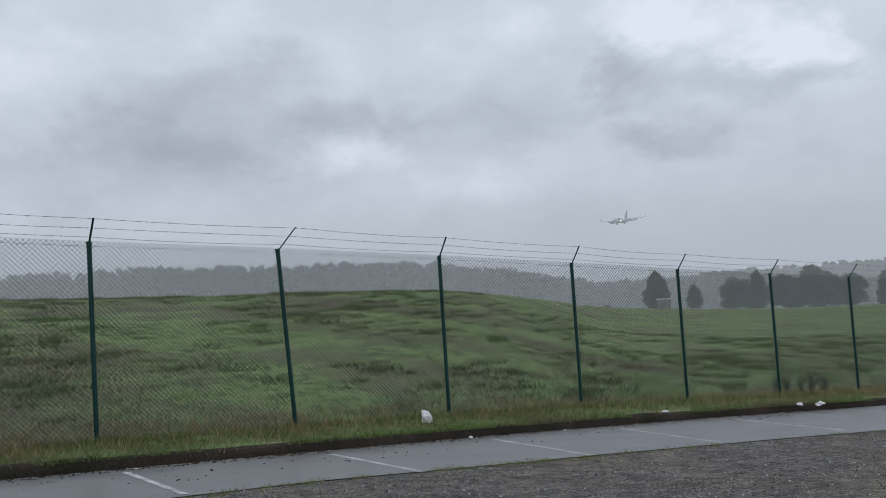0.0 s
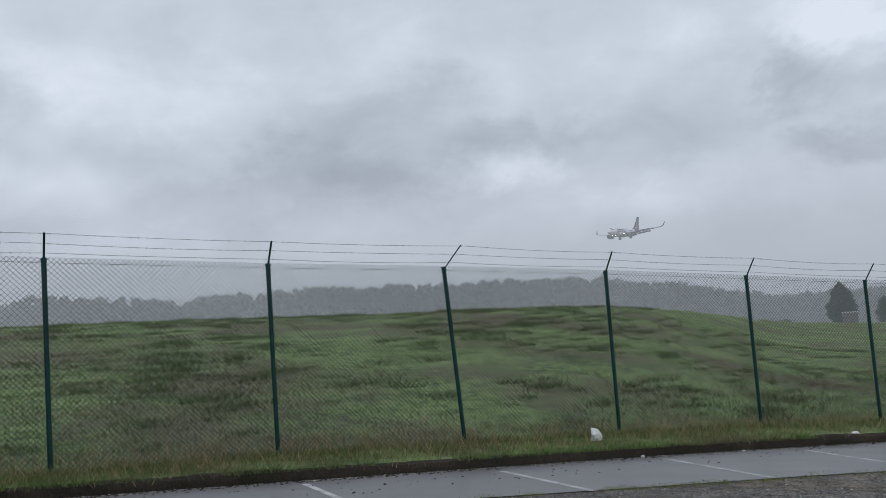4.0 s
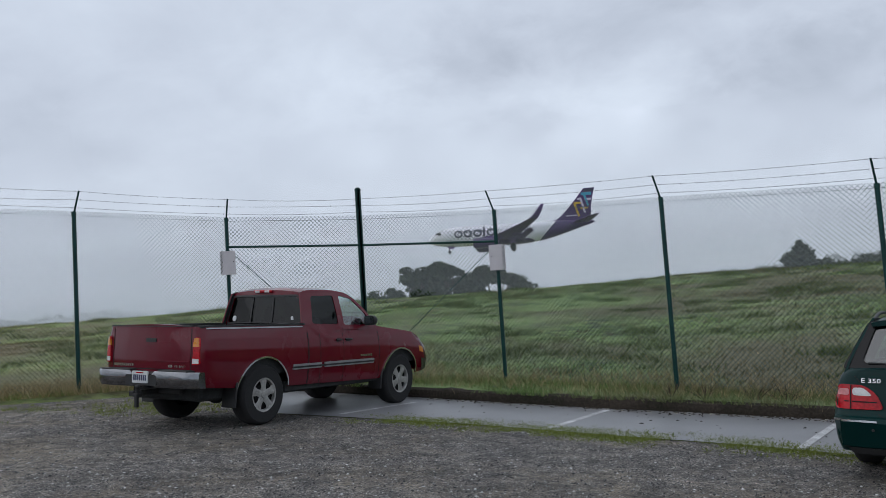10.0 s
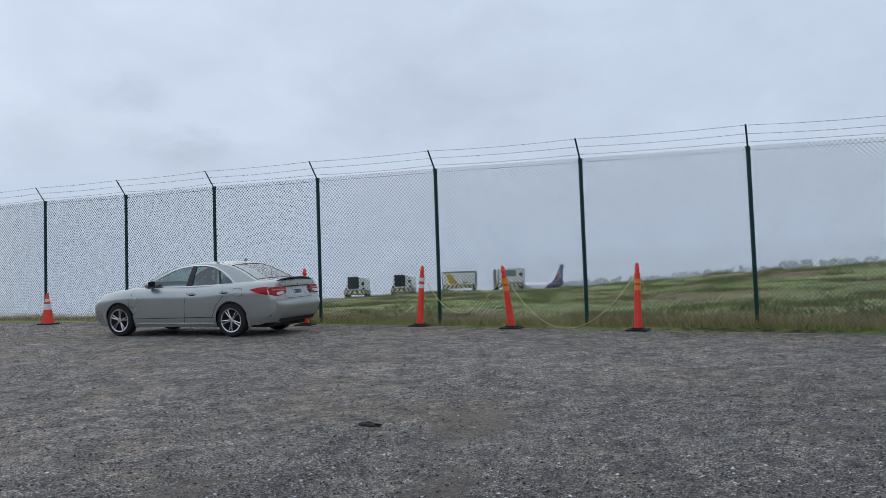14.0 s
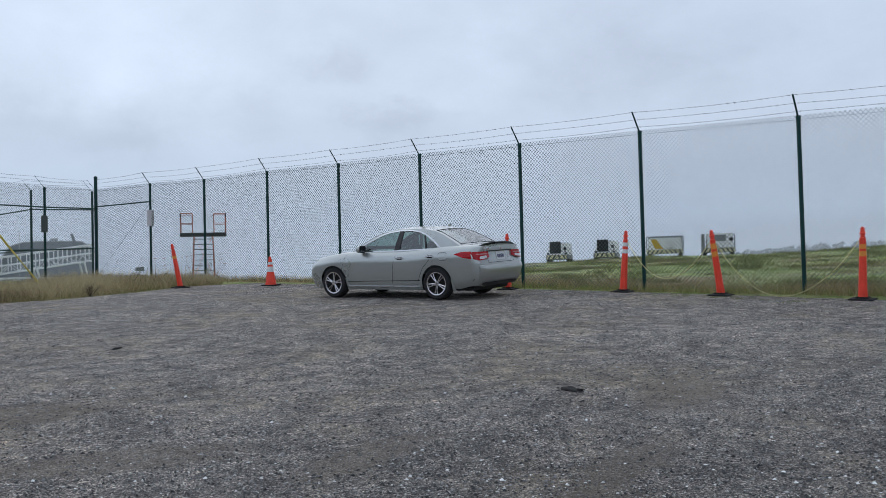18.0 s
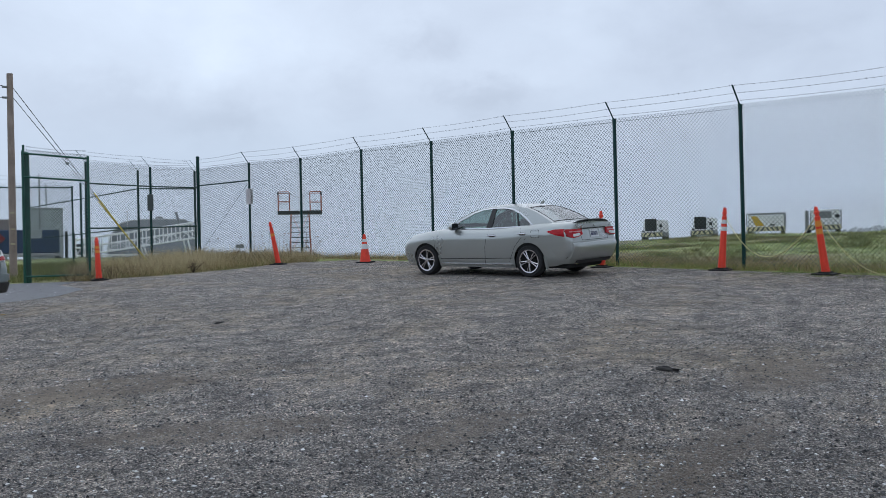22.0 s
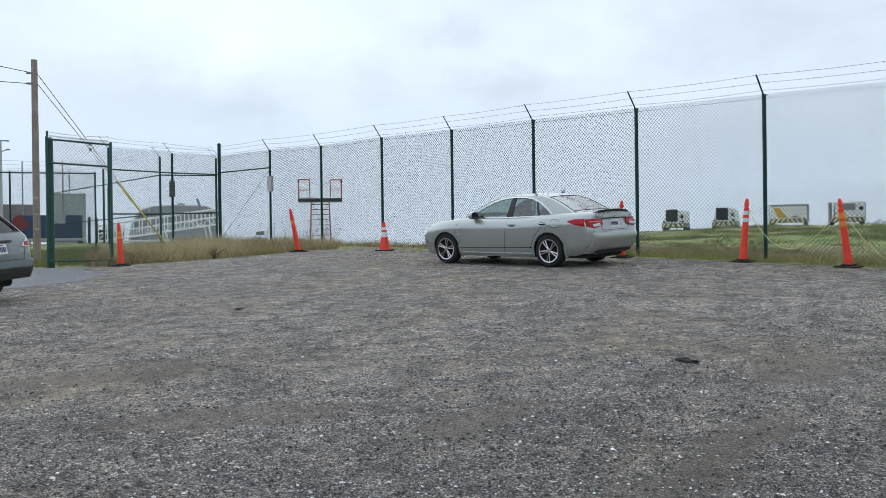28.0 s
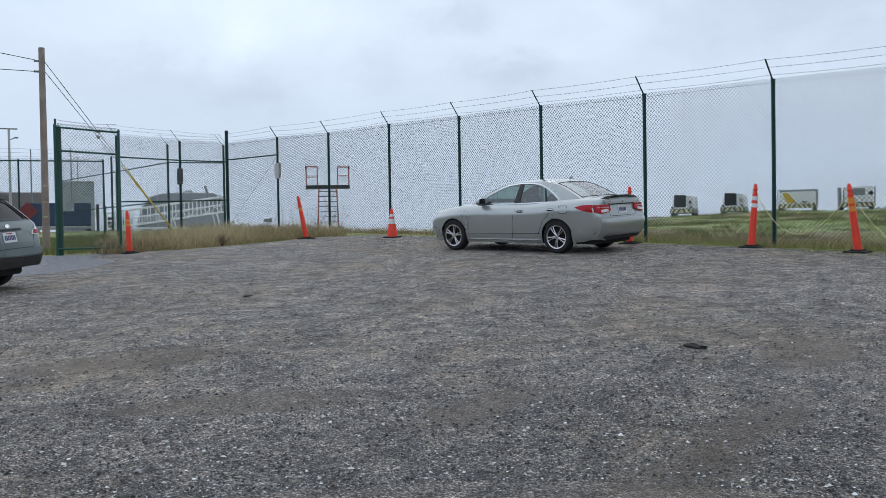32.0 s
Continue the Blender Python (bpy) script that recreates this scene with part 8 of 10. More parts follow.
def work_stand():
    x, y = polar(162.94, 42.0)
    root = thing("work_stand", Matrix.Translation((x, y, 1.72)) @ pose(0, 0, 0, 0, 0, 162.94), "orange steel maintenance stand with ladder and railed deck", "work platform")
    h = 1.98
    bm = bmesh.new()
    box(bm, 2.02, 1.0, 0.15, pose(0, 0, h), 0.01)
    part("deck", bm, STAND_DARK, root)
    for sx in (-1, 1):
        for y0 in (-0.48, 0.48):
            bm = bmesh.new()
            rod(bm, (sx * 0.98, y0, h + 0.05), (sx * 0.98, y0, h + 0.94), 0.022, 8)
            rod(bm, (sx * 0.98, y0, h + 0.94), (sx * 0.47, y0, h + 0.94), 0.02, 8)
            rod(bm, (sx * 0.98, y0, h + 0.50), (sx * 0.47, y0, h + 0.50), 0.016, 8)
            rod(bm, (sx * 0.47, y0, h + 0.05), (sx * 0.47, y0, h + 0.94), 0.02, 8)
            part("guard_rail", bm, STAND_RED, root)
        bm = bmesh.new()
        box(bm, 0.07, 0.07, 0.16, pose(sx * 0.98, -0.48, h + 0.86), 0.02)
        part("rail_cap", bm, BLACK, root)
        bm = bmesh.new()
        rod(bm, (sx * 0.46, -0.55, -0.15), (sx * 0.40, -0.45, h), 0.025, 8)
        part("ladder_rail", bm, STAND_RED, root)
        bm = bmesh.new()
        rod(bm, (sx * 0.50, 0.45, -0.15), (sx * 0.42, 0.45, h), 0.03, 8)
        rod(bm, (sx * 0.50, 0.45, 0.0), (-sx * 0.42, 0.45, h), 0.014, 6)
        part("leg", bm, STAND_RED, root)
        bm = bmesh.new()
        rod(bm, (sx * 0.52, 0.45, 0.2), (sx * 0.86, 0.2, -0.15), 0.02, 6)
        part("outrigger", bm, STAND_RED, root)
    for k in range(8):
        bm = bmesh.new()
        z = 0.12 + k * 0.235
        box(bm, 0.84, 0.10, 0.035, pose(0, -0.52 + 0.012 * k, z), 0.005)
        part("rung", bm, STAND_DARK, root)
    bm = bmesh.new()
    pts = [Vector((lerp(-0.47, 0.47, t), -0.48, h + 0.90 - 0.22 * 4 * t * (1 - t))) for t in [i / 10 for i in range(11)]]
    path_rod(bm, pts, 0.010, 5)
    part("safety_chain", bm, GALV, root)


work_stand()

# ---- gate, guyed pole and the yard beyond ----
GATE_GREEN = mat("mid_green_coated_steel", (0.012, 0.080, 0.055), 0.42, vary=0.2)
POLE_WOOD = mat("weathered_pole_wood", (0.30, 0.24, 0.20), 0.85, vary=0.3, scale=2, fine=60, bump=0.5)
YELLOW_PVC = mat("yellow_plastic_guard", (0.62, 0.50, 0.10), 0.5, vary=0.12)
PALE_TAG = mat("faded_pole_tag", (0.46, 0.40, 0.26), 0.6, vary=0.15)
NAVY = mat("navy_blue_steel", (0.020, 0.045, 0.115), 0.5, vary=0.15)
CABINET = mat("pale_grey_cabinet", (0.42, 0.46, 0.46), 0.55, vary=0.1)
DARK_RED = mat("dark_red_board", (0.20, 0.012, 0.018), 0.5, vary=0.1)
CONCRETE = mat("grey_hangar_cladding", (0.036, 0.042, 0.048), 0.7, vary=0.2, scale=1)
ROOF_BROWN = mat("brown_shingle", (0.085, 0.07, 0.065), 0.9, vary=0.25, scale=2, fine=20, bump=0.4)
WALL_PALE = mat("pale_wall_paint", (0.42, 0.43, 0.43), 0.7, vary=0.1)


def fence_piece(name, pts, label, arms, rails=(), r=0.04, mat_post=None, mesh=True, strands=True):
    """Posts at (x, y, z0, z1), mesh between, rails at heights above the foot."""
    x0, y0, z0, _ = pts[0]
    root = thing(name, Matrix.Translation((x0, y0, z0)), label, "fence")
    loc = [(x - x0, y - y0, a - z0, b - z0) for x, y, a, b in pts]
    for (x, y, a, b) in loc:
        me = post_mesh(b - a, r)
        if mat_post:
            me.materials.clear()
            me.materials.append(mat_post)
        p = share("post", me, root, Matrix.Translation((x, y, a)))
        if arms:
            bm = bmesh.new()
            e = Vector((*arms, 0.40))
            h = b - a
            box(bm, 0.034, 0.012, e.length, Matrix.Translation(Vector((0, 0, h)) + e / 2) @ e.to_track_quat("Z", "Y").to_matrix().to_4x4(), 0.003)
            part("barb_arm", bm, mat_post or GREEN_POST, p)
    for i, (p, q) in enumerate(zip(loc, loc[1:])):
        if mesh:
            share("chain_link_panel", fabric_mesh(p, q, p[2] + 0.03, q[2] + 0.03, p[3], q[3], rad=0.0046), root, I4())
        for f in rails:
            bm = bmesh.new()
            rod(bm, (p[0], p[1], lerp(p[2], p[3], f)), (q[0], q[1], lerp(q[2], q[3], f)), 0.024, 8)
            part("rail", bm, mat_post or GREEN_POST, root)
        if strands:
            for j in range(3):
                k = (0.28, 0.62, 0.97)[j]
                a = Vector((p[0], p[1], p[3])) + Vector((*(arms or (0, 0)), 0.40)) * k
                b = Vector((q[0], q[1], q[3])) + Vector((*(arms or (0, 0)), 0.40)) * k
                part("barbed_wire", barbed(a, b, 900 + i * 5 + j), GALV, root)
    return root


BOX_GREY = mat("dark_green_grey_box", (0.075, 0.088, 0.085), 0.6, vary=0.15)
g1, g2, pb, gb = (-0.42, -24.31, 1.22, 4.38), (-1.86, -23.55, 1.24, 4.20), (-4.55, -32.2, 1.60, 4.84), POSTS[200]
fence_piece("swing_gate", [g1, g2], "green framed chain-link swing gate standing open", None, (0.02, 0.80, 0.985), 0.032, GATE_GREEN, strands=False)
bm = bmesh.new()
cyl(bm, 0.076, 3.3, pose(0, 0, 1.50), 16)
cyl(bm, 0.08, 0.05, pose(0, 0, 3.16), 16, r2=0.045)
cyl(bm, 0.03, 0.22, pose(0.06, 0, 3.24), 10)
hp = new("gate_post", finish(bm, "gate_post", GATE_GREEN, True))
hp.matrix_basis = Matrix.Translation((-0.50, -24.44, 1.2))
tagged(hp, "thick green steel gate post", "gate post")
wires = thing("barbed_strands", I4(), "three slack barbed wire strands from the gate post to the fence", "barbed wire")
for j in range(3):
    part("barbed_wire", barbed((-0.50, -24.44, 4.34 + 0.09 * j), (-2.30, -29.9, 4.84 + 0.13 * j), 940 + j), GALV, wires)
fence_piece("chain_link_fence", [gb, pb, (-2.30, -29.9, 1.52, 4.72)], "green chain-link fence with barbed wire beside the gate", (0.28, -0.10), (0.36, 0.80), 0.042)
fence_piece("chain_link_fence", [(-6.48, -34.45, 1.72, 4.95), (-4.59, -35.71, 1.68, 5.06), (-2.85, -39.9, 1.62, 4.91), (-0.89, -44.99, 1.55, 4.81)], "green steel fence posts and rails running back from the gate corner", (0.28, -0.10), (0.36, 0.80), 0.042, mesh=False)
fence_piece("chain_link_fence", [(x, -35.0 - 0.1 * x, 1.6, 4.36) for x in (9.0, 6.2, 3.4, 0.6, -2.2)], "far green chain-link fence with a top rail", None, (0.985,), 0.032)
bm = bmesh.new()
box(bm, 0.20, 0.14, 0.56, None, 0.02)
ob = new("gate_control_box", finish(bm, "gate_control_box", BOX_GREY))
ob.matrix_basis = Matrix.Translation((-4.52, -32.05, 3.62)) @ pose(0, 0, 0, 0, 0, -10)
tagged(ob, "grey control box strapped to a fence post", "control box")


def utility_pole():
    base = Matrix.Translation((-0.19, -27.0, 1.30))
    root = thing("utility_pole", base, "weathered wooden utility pole with guy wires", "utility pole")
    bm = bmesh.new()
    rings = []
    for i in range(13):
        z = -0.3 + 5.80 * i / 12
        r = lerp(0.100, 0.080, i / 12)
        rings.append([(r * (1 + 0.03 * noise.noise((a, z, 0))) * math.cos(a), r * math.sin(a), z) for a in [2 * math.pi * k / 14 for k in range(14)]])
    loft(bm, [[Vector(p) for p in ring] for ring in rings])
    bmesh.ops.recalc_face_normals(bm, faces=bm.faces[:])
    part("pole", bm, POLE_WOOD, root, smooth=True)
    for k, dz in enumerate((5.13, 4.84)):
        bm = bmesh.new()
        rod(bm, (0, 0, dz), (14.0, 3.0, dz + (1.7 if k == 0 else -0.3)), 0.010, 5)
        part("line_wire", bm, BLACK, root)
        bm = bmesh.new()
        cyl(bm, 0.03, 0.16, pose(0.12, 0.02, dz, 0, 90, 0), 8)
        part("clamp", bm, GSE_GREY, root)
    anchor = Vector((-3.95, -3.4, 0.28))
    for k, z in enumerate((5.11, 4.84)):
        a, b = Vector((-0.08, 0, z)), anchor + Vector((0.0, 0.25 * k, 0))
        bm = bmesh.new()
        rod(bm, a, b, 0.010, 5)
        part("guy_wire", bm, GALV, root)
        bm = bmesh.new()
        rod(bm, a.lerp(b, 0.56 + 0.03 * k), a.lerp(b, 0.99), 0.019, 8)
        part("guy_guard", bm, YELLOW_PVC, root, "yellow plastic guy guard")
        bm = bmesh.new()
        g = bmesh.ops.create_uvsphere(bm, u_segments=8, v_segments=6, radius=0.05)["verts"]
        bmesh.ops.transform(bm, matrix=Matrix.Translation(a.lerp(b, 0.36)), verts=g)
        part("insulator", bm, GSE_GREY, root)
    for z in (0.85, 1.25, 1.7):
        bm = bmesh.new()
        box(bm, 0.10, 0.02, 0.045, pose(0, 0.096, z))
        part("pole_tag", bm, PALE_TAG, root)


utility_pole()


def street_pole(x, y, h):
    root = thing("light_pole", Matrix.Translation((x, y, 1.5)), "pale steel lamp pole with a short crossbar", "lamp pole")
    bm = bmesh.new()
    cyl(bm, 0.10, h, pose(0, 0, h / 2), 10, r2=0.07)
    part("pole", bm, WALL_PALE, root, smooth=True)
    bm = bmesh.new()
    box(bm, 1.0, 0.10, 0.08, pose(0, 0, h), 0.02)
    part("crossbar", bm, GSE_GREY, root)
    bm = bmesh.new()
    rod(bm, (0.0, 0, h - 0.7), (-0.35, 0, h - 0.55), 0.03, 6)
    box(bm, 0.22, 0.14, 0.10, pose(-0.42, 0, h - 0.54), 0.02)
    part("lamp_head", bm, GSE_GREY, root)


street_pole(1.55, -62.0, 6.9)


def slim_pole(az, r, top, rad=0.045):
    """A thin mast in the yard, given by its bearing and the sight angle of its tip."""
    x, y = polar(az, r)
    h = 1.58 + r * math.tan(radians(top)) - 1.4
    bm = bmesh.new()
    cyl(bm, rad, h, pose(0, 0, h / 2), 8, r2=rad * 0.7)
    cyl(bm, rad * 1.6, 0.06, pose(0, 0, 0.03), 8)
    ob = new("mast", finish(bm, "mast", GSE_GREY, True))
    ob.matrix_basis = Matrix.Translation((x, y, 1.4))
    tagged(ob, "thin grey steel mast in the airfield yard", "mast", "yard masts")


for q in ((180.32, 52, 5.12), (178.16, 50, 5.29), (177.80, 60, 4.74), (175.68, 56, 3.71), (173.33, 74, 3.10)):
    slim_pole(*q)


def marker_plate():
    """A small grey plate on a stake in the dry grass."""
    x, y = polar(166.71, 33.0)
    root = thing("marker_plate", Matrix.Translation((x, y, land(x, y) - 0.05)) @ pose(0, 0, 0, 0, 0, 166.7), "small grey plate on a stake in the dry grass", "marker")
    h = 1.58 + 33.0 * math.tan(radians(0.84)) - land(x, y) + 0.05
    bm = bmesh.new()
    cyl(bm, 0.016, h, pose(0, 0.02, h / 2), 8)
    part("stake", bm, GSE_GREY, root)
    bm = bmesh.new()
    box(bm, 0.30, 0.012, 0.13, pose(0, 0, h), 0.004)
    part("plate", bm, CABINET, root)


marker_plate()


def trailer_box():
    root = thing("equipment_trailer", Matrix.Translation((-0.7, -44.0, 1.55)) @ pose(0, 0, 0, 0, 0, 178), "navy blue steel box on a low flat trailer", "trailer")
    bm = bmesh.new()
    box(bm, 3.2, 1.8, 0.14, pose(0, 0, 0.45), 0.02)
    part("flatbed", bm, WALL_PALE, root)
    bm = bmesh.new()
    box(bm, 2.6, 1.4, 1.02, pose(0.2, 0, 1.05), 0.03)
    bd = part("steel_box", bm, NAVY, root)
    for i in range(5):
        bm = bmesh.new()
        box(bm, 0.06, 0.04, 0.98, pose(-0.9 + i * 0.55, -0.71, 1.05))
        part("rib", bm, NAVY, bd)
    bm = bmesh.new()
    box(bm, 0.50, 0.03, 0.40, pose(0.55, -0.72, 1.38), 0.01)
    part("notice_panel", bm, CABINET, bd)
    bm = bmesh.new()
    box(bm, 0.62, 0.03, 0.62, pose(-1.10, -0.76, 1.18, 0, 45, 0), 0.01)
    part("warning_board", bm, DARK_RED, root, "dark red diamond warning board")
    small_wheels(root, 3.0, 1.9, 0.30)


trailer_box()


def yard_cabinet(az, r, w, h, d, z, name, label, m_):
    x, y = polar(az, r)
    root = thing(name, Matrix.Translation((x, y, z)) @ pose(0, 0, 0, 0, 0, az), label, "cabinet")
    bm = bmesh.new()
    box(bm, w, d, h, pose(0, 0, h / 2), 0.03)
    part("housing", bm, m_, root)
    bm = bmesh.new()
    box(bm, w + 0.08, d + 0.08, 0.07, pose(0, 0, h + 0.03), 0.02)
    part("lid", bm, m_, root)
    for s in (-0.25, 0.25):
        bm = bmesh.new()
        box(bm, w * 0.44, 0.02, h * 0.86, pose(s * w, -d / 2 - 0.01, h * 0.5), 0.005)
        dr = part("door", bm, m_, root)
        bm = bmesh.new()
        box(bm, 0.03, 0.04, 0.16, pose(s * w * 0.2, -d / 2 - 0.03, h * 0.5))
        part("handle", bm, GSE_GREY, dr)
    return root


yard_cabinet(177.85, 54.0, 1.75, 3.0, 1.2, 1.6, "electrical_cabinet", "tall pale grey electrical cabinet in the yard", CABINET)
yard_cabinet(175.5, 62.0, 1.5, 1.15, 1.0, 1.6, "electrical_cabinet", "small grey electrical cabinet in the yard", CONCRETE)
for k, (az, r, h) in enumerate(((176.75, 46.0, 1.5), (176.35, 46.5, 1.45))):
    x, y = polar(az, r)
    bm = bmesh.new()
    cyl(bm, 0.07, h, pose(0, 0, h / 2), 10)
    box(bm, 0.14, 0.14, 0.06, pose(0, 0, h), 0.01)
    ob = new("bollard", finish(bm, "bollard", STAND_DARK, True))
    ob.matrix_basis = Matrix.Translation((x, y, 1.6))
    tagged(ob, "slim dark steel bollard in the yard", "bollard", "yard bollards")


def barrel_hangar():
    x, y = polar(171.9, 82.0)
    root = thing("storage_shelter", Matrix.Translation((x, y, 1.4)) @ pose(0, 0, 0, 0, 0, 172), "grey fabric storage shelter with rounded shoulders", "shed")
    prof = [(-3.6, 0), (-3.5, 1.4), (-3.1, 2.6), (-2.5, 3.35), (-1.6, 3.62), (0, 3.70), (2.6, 3.64), (3.2, 3.3), (3.45, 2.4), (3.5, 0)]
    bm = bmesh.new()
    loft(bm, [[Vector((a, d, b)) for a, b in prof] for d in (-4, -2, 0, 2, 4)])
    bmesh.ops.recalc_face_normals(bm, faces=bm.faces[:])
    part("cover", bm, CONCRETE, root)
    for d in (-4.02, -2, 0, 2):
        bm = bmesh.new()
        path_rod(bm, [Vector((a * 1.004, d, b * 1.004)) for a, b in prof], 0.05, 6)
        part("hoop", bm, GSE_GREY, root)
    bm = bmesh.new()
    box(bm, 0.6, 0.6, 0.35, pose(0.6, -2, 3.85), 0.05)
    part("roof_vent", bm, GSE_GREY, root)


barrel_hangar()


def boarding_ramp():
    p, q = Vector((-3.2, -50.0, 1.95)), Vector((-9.1, -49.4, 2.80))
    root = thing("boarding_ramp", Matrix.Translation(p), "long white lattice aircraft boarding ramp on wheels", "boarding ramp")
    e = q - p
    side = Vector((0, 1.3, 0))
    for s in (0, 1):
        o = side * s
        for h in (0.0, 0.40, 0.82):
            bm = bmesh.new()
            rod(bm, o + Vector((0, 0, h)), o + e + Vector((0, 0, h)), 0.050 if h != 0.40 else 0.040, 6)
            part("chord", bm, GSE_WHITE, root)
        for i in range(15):
            a = o + e * (i / 14)
            bm = bmesh.new()
            rod(bm, a, a + Vector((0, 0, 0.82)), 0.030, 6)
            part("upright", bm, GSE_WHITE, root)
            if i < 14:
                bm = bmesh.new()
                rod(bm, a + Vector((0, 0, 0.42 if i % 2 else 0.0)), o + e * ((i + 1) / 14) + Vector((0, 0, 0.0 if i % 2 else 0.42)), 0.018, 5)
                part("diagonal", bm, GSE_WHITE, root)
        # low chassis frame under the ramp
        foot = Vector((e.x * 0.68, e.y * 0.68, 0))
        for h in (-0.42, 0.02):
            bm = bmesh.new()
            rod(bm, o + Vector((0, 0, h)), o + foot + Vector((0, 0, h)), 0.045, 6)
            part("chassis_rail", bm, GSE_WHITE, root)
        for i in range(11):
            a, b = o + foot * (i / 10), o + foot * (min(i + 1, 10) / 10)
            bm = bmesh.new()
            rod(bm, a + Vector((0, 0, -0.42)), a + Vector((0, 0, 0.02)), 0.026, 5)
            rod(bm, a + Vector((0, 0, -0.42 if i % 2 else 0.02)), b + Vector((0, 0, 0.02 if i % 2 else -0.42)), 0.022, 5)
            part("chassis_brace", bm, GSE_WHITE, root)
    bm = bmesh.new()
    loft(bm, [[p2 + Vector((0, 0, k)) for k in (-0.05, 0.02)] + [p2 + side + Vector((0, 0, k)) for k in (0.02, -0.05)] for p2 in (Vector((0, 0, 0)), e)])
    bmesh.ops.recalc_face_normals(bm, faces=bm.faces[:])
    part("ramp_deck", bm, GSE_GREY, root)
    for t in (0.55, 0.92):
        bm = bmesh.new()
        a = e * t
        rod(bm, a, Vector((a.x - 0.3, a.y, -0.55)), 0.05, 8)
        rod(bm, a + side, Vector((a.x - 0.3, a.y + 1.3, -0.55)), 0.05, 8)
        rod(bm, Vector((a.x - 0.3, a.y, -0.3)), Vector((a.x - 0.3, a.y + 1.3, -0.3)), 0.05, 8)
        part("undercarriage", bm, GSE_WHITE, root)
    bm = bmesh.new()
    rod(bm, e * 0.93 + Vector((0, 0, 0.1)), e * 0.86 + Vector((0, 0, 1.55)), 0.07, 8)
    part("boom", bm, STAND_DARK, root)


boarding_ramp()


def low_house():
    root = thing("terminal_building", Matrix.Translation((6.5, -98.0, 1.2)) @ pose(0, 0, 0, 0, 0, 182), "low pale building with a brown pitched roof", "building")
    bm = bmesh.new()
    box(bm, 13, 9, 3.0, pose(0, 0, 1.5))
    w = part("wall", bm, WALL_PALE, root)
    bm = bmesh.new()
    loft(bm, [[Vector((x, -5.0, 2.9)), Vector((x, 0, 4.9)), Vector((x, 5.0, 2.9)), Vector((x, 5.0, 2.7)), Vector((x, 0, 4.7)), Vector((x, -5.0, 2.7))] for x in (-7.4, 7.4)])
    bmesh.ops.recalc_face_normals(bm, faces=bm.faces[:])
    part("roof", bm, ROOF_BROWN, root)
    for i in range(4):
        bm = bmesh.new()
        box(bm, 1.2, 0.06, 1.1, pose(-4.8 + i * 3.2, -4.52, 1.7), 0.01)
        wn = part("window", bm, GAP, root)
        bm = bmesh.new()
        box(bm, 1.35, 0.10, 0.08, pose(-4.8 + i * 3.2, -4.55, 1.1), 0.01)
        part("sill", bm, WALL_PALE, wn)


low_house()
DRIVE_LINE = [(1.5, -17.6), (-0.3, -18.4), (-0.9, -18.9), (-1.5, -20.4), (-1.05, -22.2), (-1.7, -23.0), (-0.6, -23.6), (4.0, -26.0), (6.5, -21.5)]
DRIVE = ground_mat("dark_drive_asphalt", [(0.3, (0.09, 0.09, 0.096)), (0.5, (0.135, 0.135, 0.144)), (0.7, (0.18, 0.18, 0.19))], 0.5, 4.0, 60.0, 0.75, 0.2, 0.004, wet=0.1)
sheet("gate_drive", DRIVE_LINE, DRIVE, 0.006, "wet dark asphalt drive leading to the gate", "pavement", 1.5)
# a small brown hut on the far field
HUT_BROWN = mat("weathered_brown_boards", (0.13, 0.112, 0.10), 0.85, vary=0.25, scale=1.5)
hx, hy = polar(-13.84, 274.0)
hut = thing("field_hut", Matrix.Translation((hx, hy, land(hx, hy) - 0.1)) @ pose(0, 0, 0, 0, 0, -10), "small brown hut on the far side of the field", "hut")
bm = bmesh.new()
box(bm, 3.8, 3.0, 2.9, pose(0, 0, 1.45), 0.03)
part("wall", bm, HUT_BROWN, hut)
bm = bmesh.new()
box(bm, 4.2, 3.4, 0.15, pose(0, 0, 2.95, 4), 0.03)
part("roof", bm, GSE_GREY, hut)

# ---- haze sheets, woods, trees, grass and stones ----
RNG = np.random.default_rng(7)


def haze_sheet(r, az0, az1, alpha, z0, z1, top, soft=12.0, far=True, col=(0.44, 0.49, 0.545)):
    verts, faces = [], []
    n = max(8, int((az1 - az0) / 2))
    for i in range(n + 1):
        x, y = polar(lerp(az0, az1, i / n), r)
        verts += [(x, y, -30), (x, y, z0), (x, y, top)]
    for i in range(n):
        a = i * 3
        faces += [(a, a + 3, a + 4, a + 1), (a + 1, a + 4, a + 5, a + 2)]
    ob = new("haze_sheet", raw("haze_sheet", verts, faces, haze_sheet_mat("mist", alpha, z0, z1, az0, az1, soft, far, col)))
    tagged(ob, "upright glowing sheet painted as thin low mist over the airfield", "mist", "mist banks", "structure")


# upright see-through sheets, glowing to imitate haze in front of distant things
haze_sheet(134, 30, 85, 0.11, 8, 20, 32, 8)
haze_sheet(262, -80, 104, 0.22, 20, 70, 95)
haze_sheet(372, -90, 105, 0.36, 25, 48, 90)
haze_sheet(400, 72, 142, 0.58, 13, 27, 36, 12)
haze_sheet(470, 96, 260, 0.95, 25, 100, 157, 18, col=(0.49, 0.555, 0.645))
haze_sheet(42, 140, 177, 0.22, 4, 9, 11, 5, col=(0.50, 0.56, 0.63))


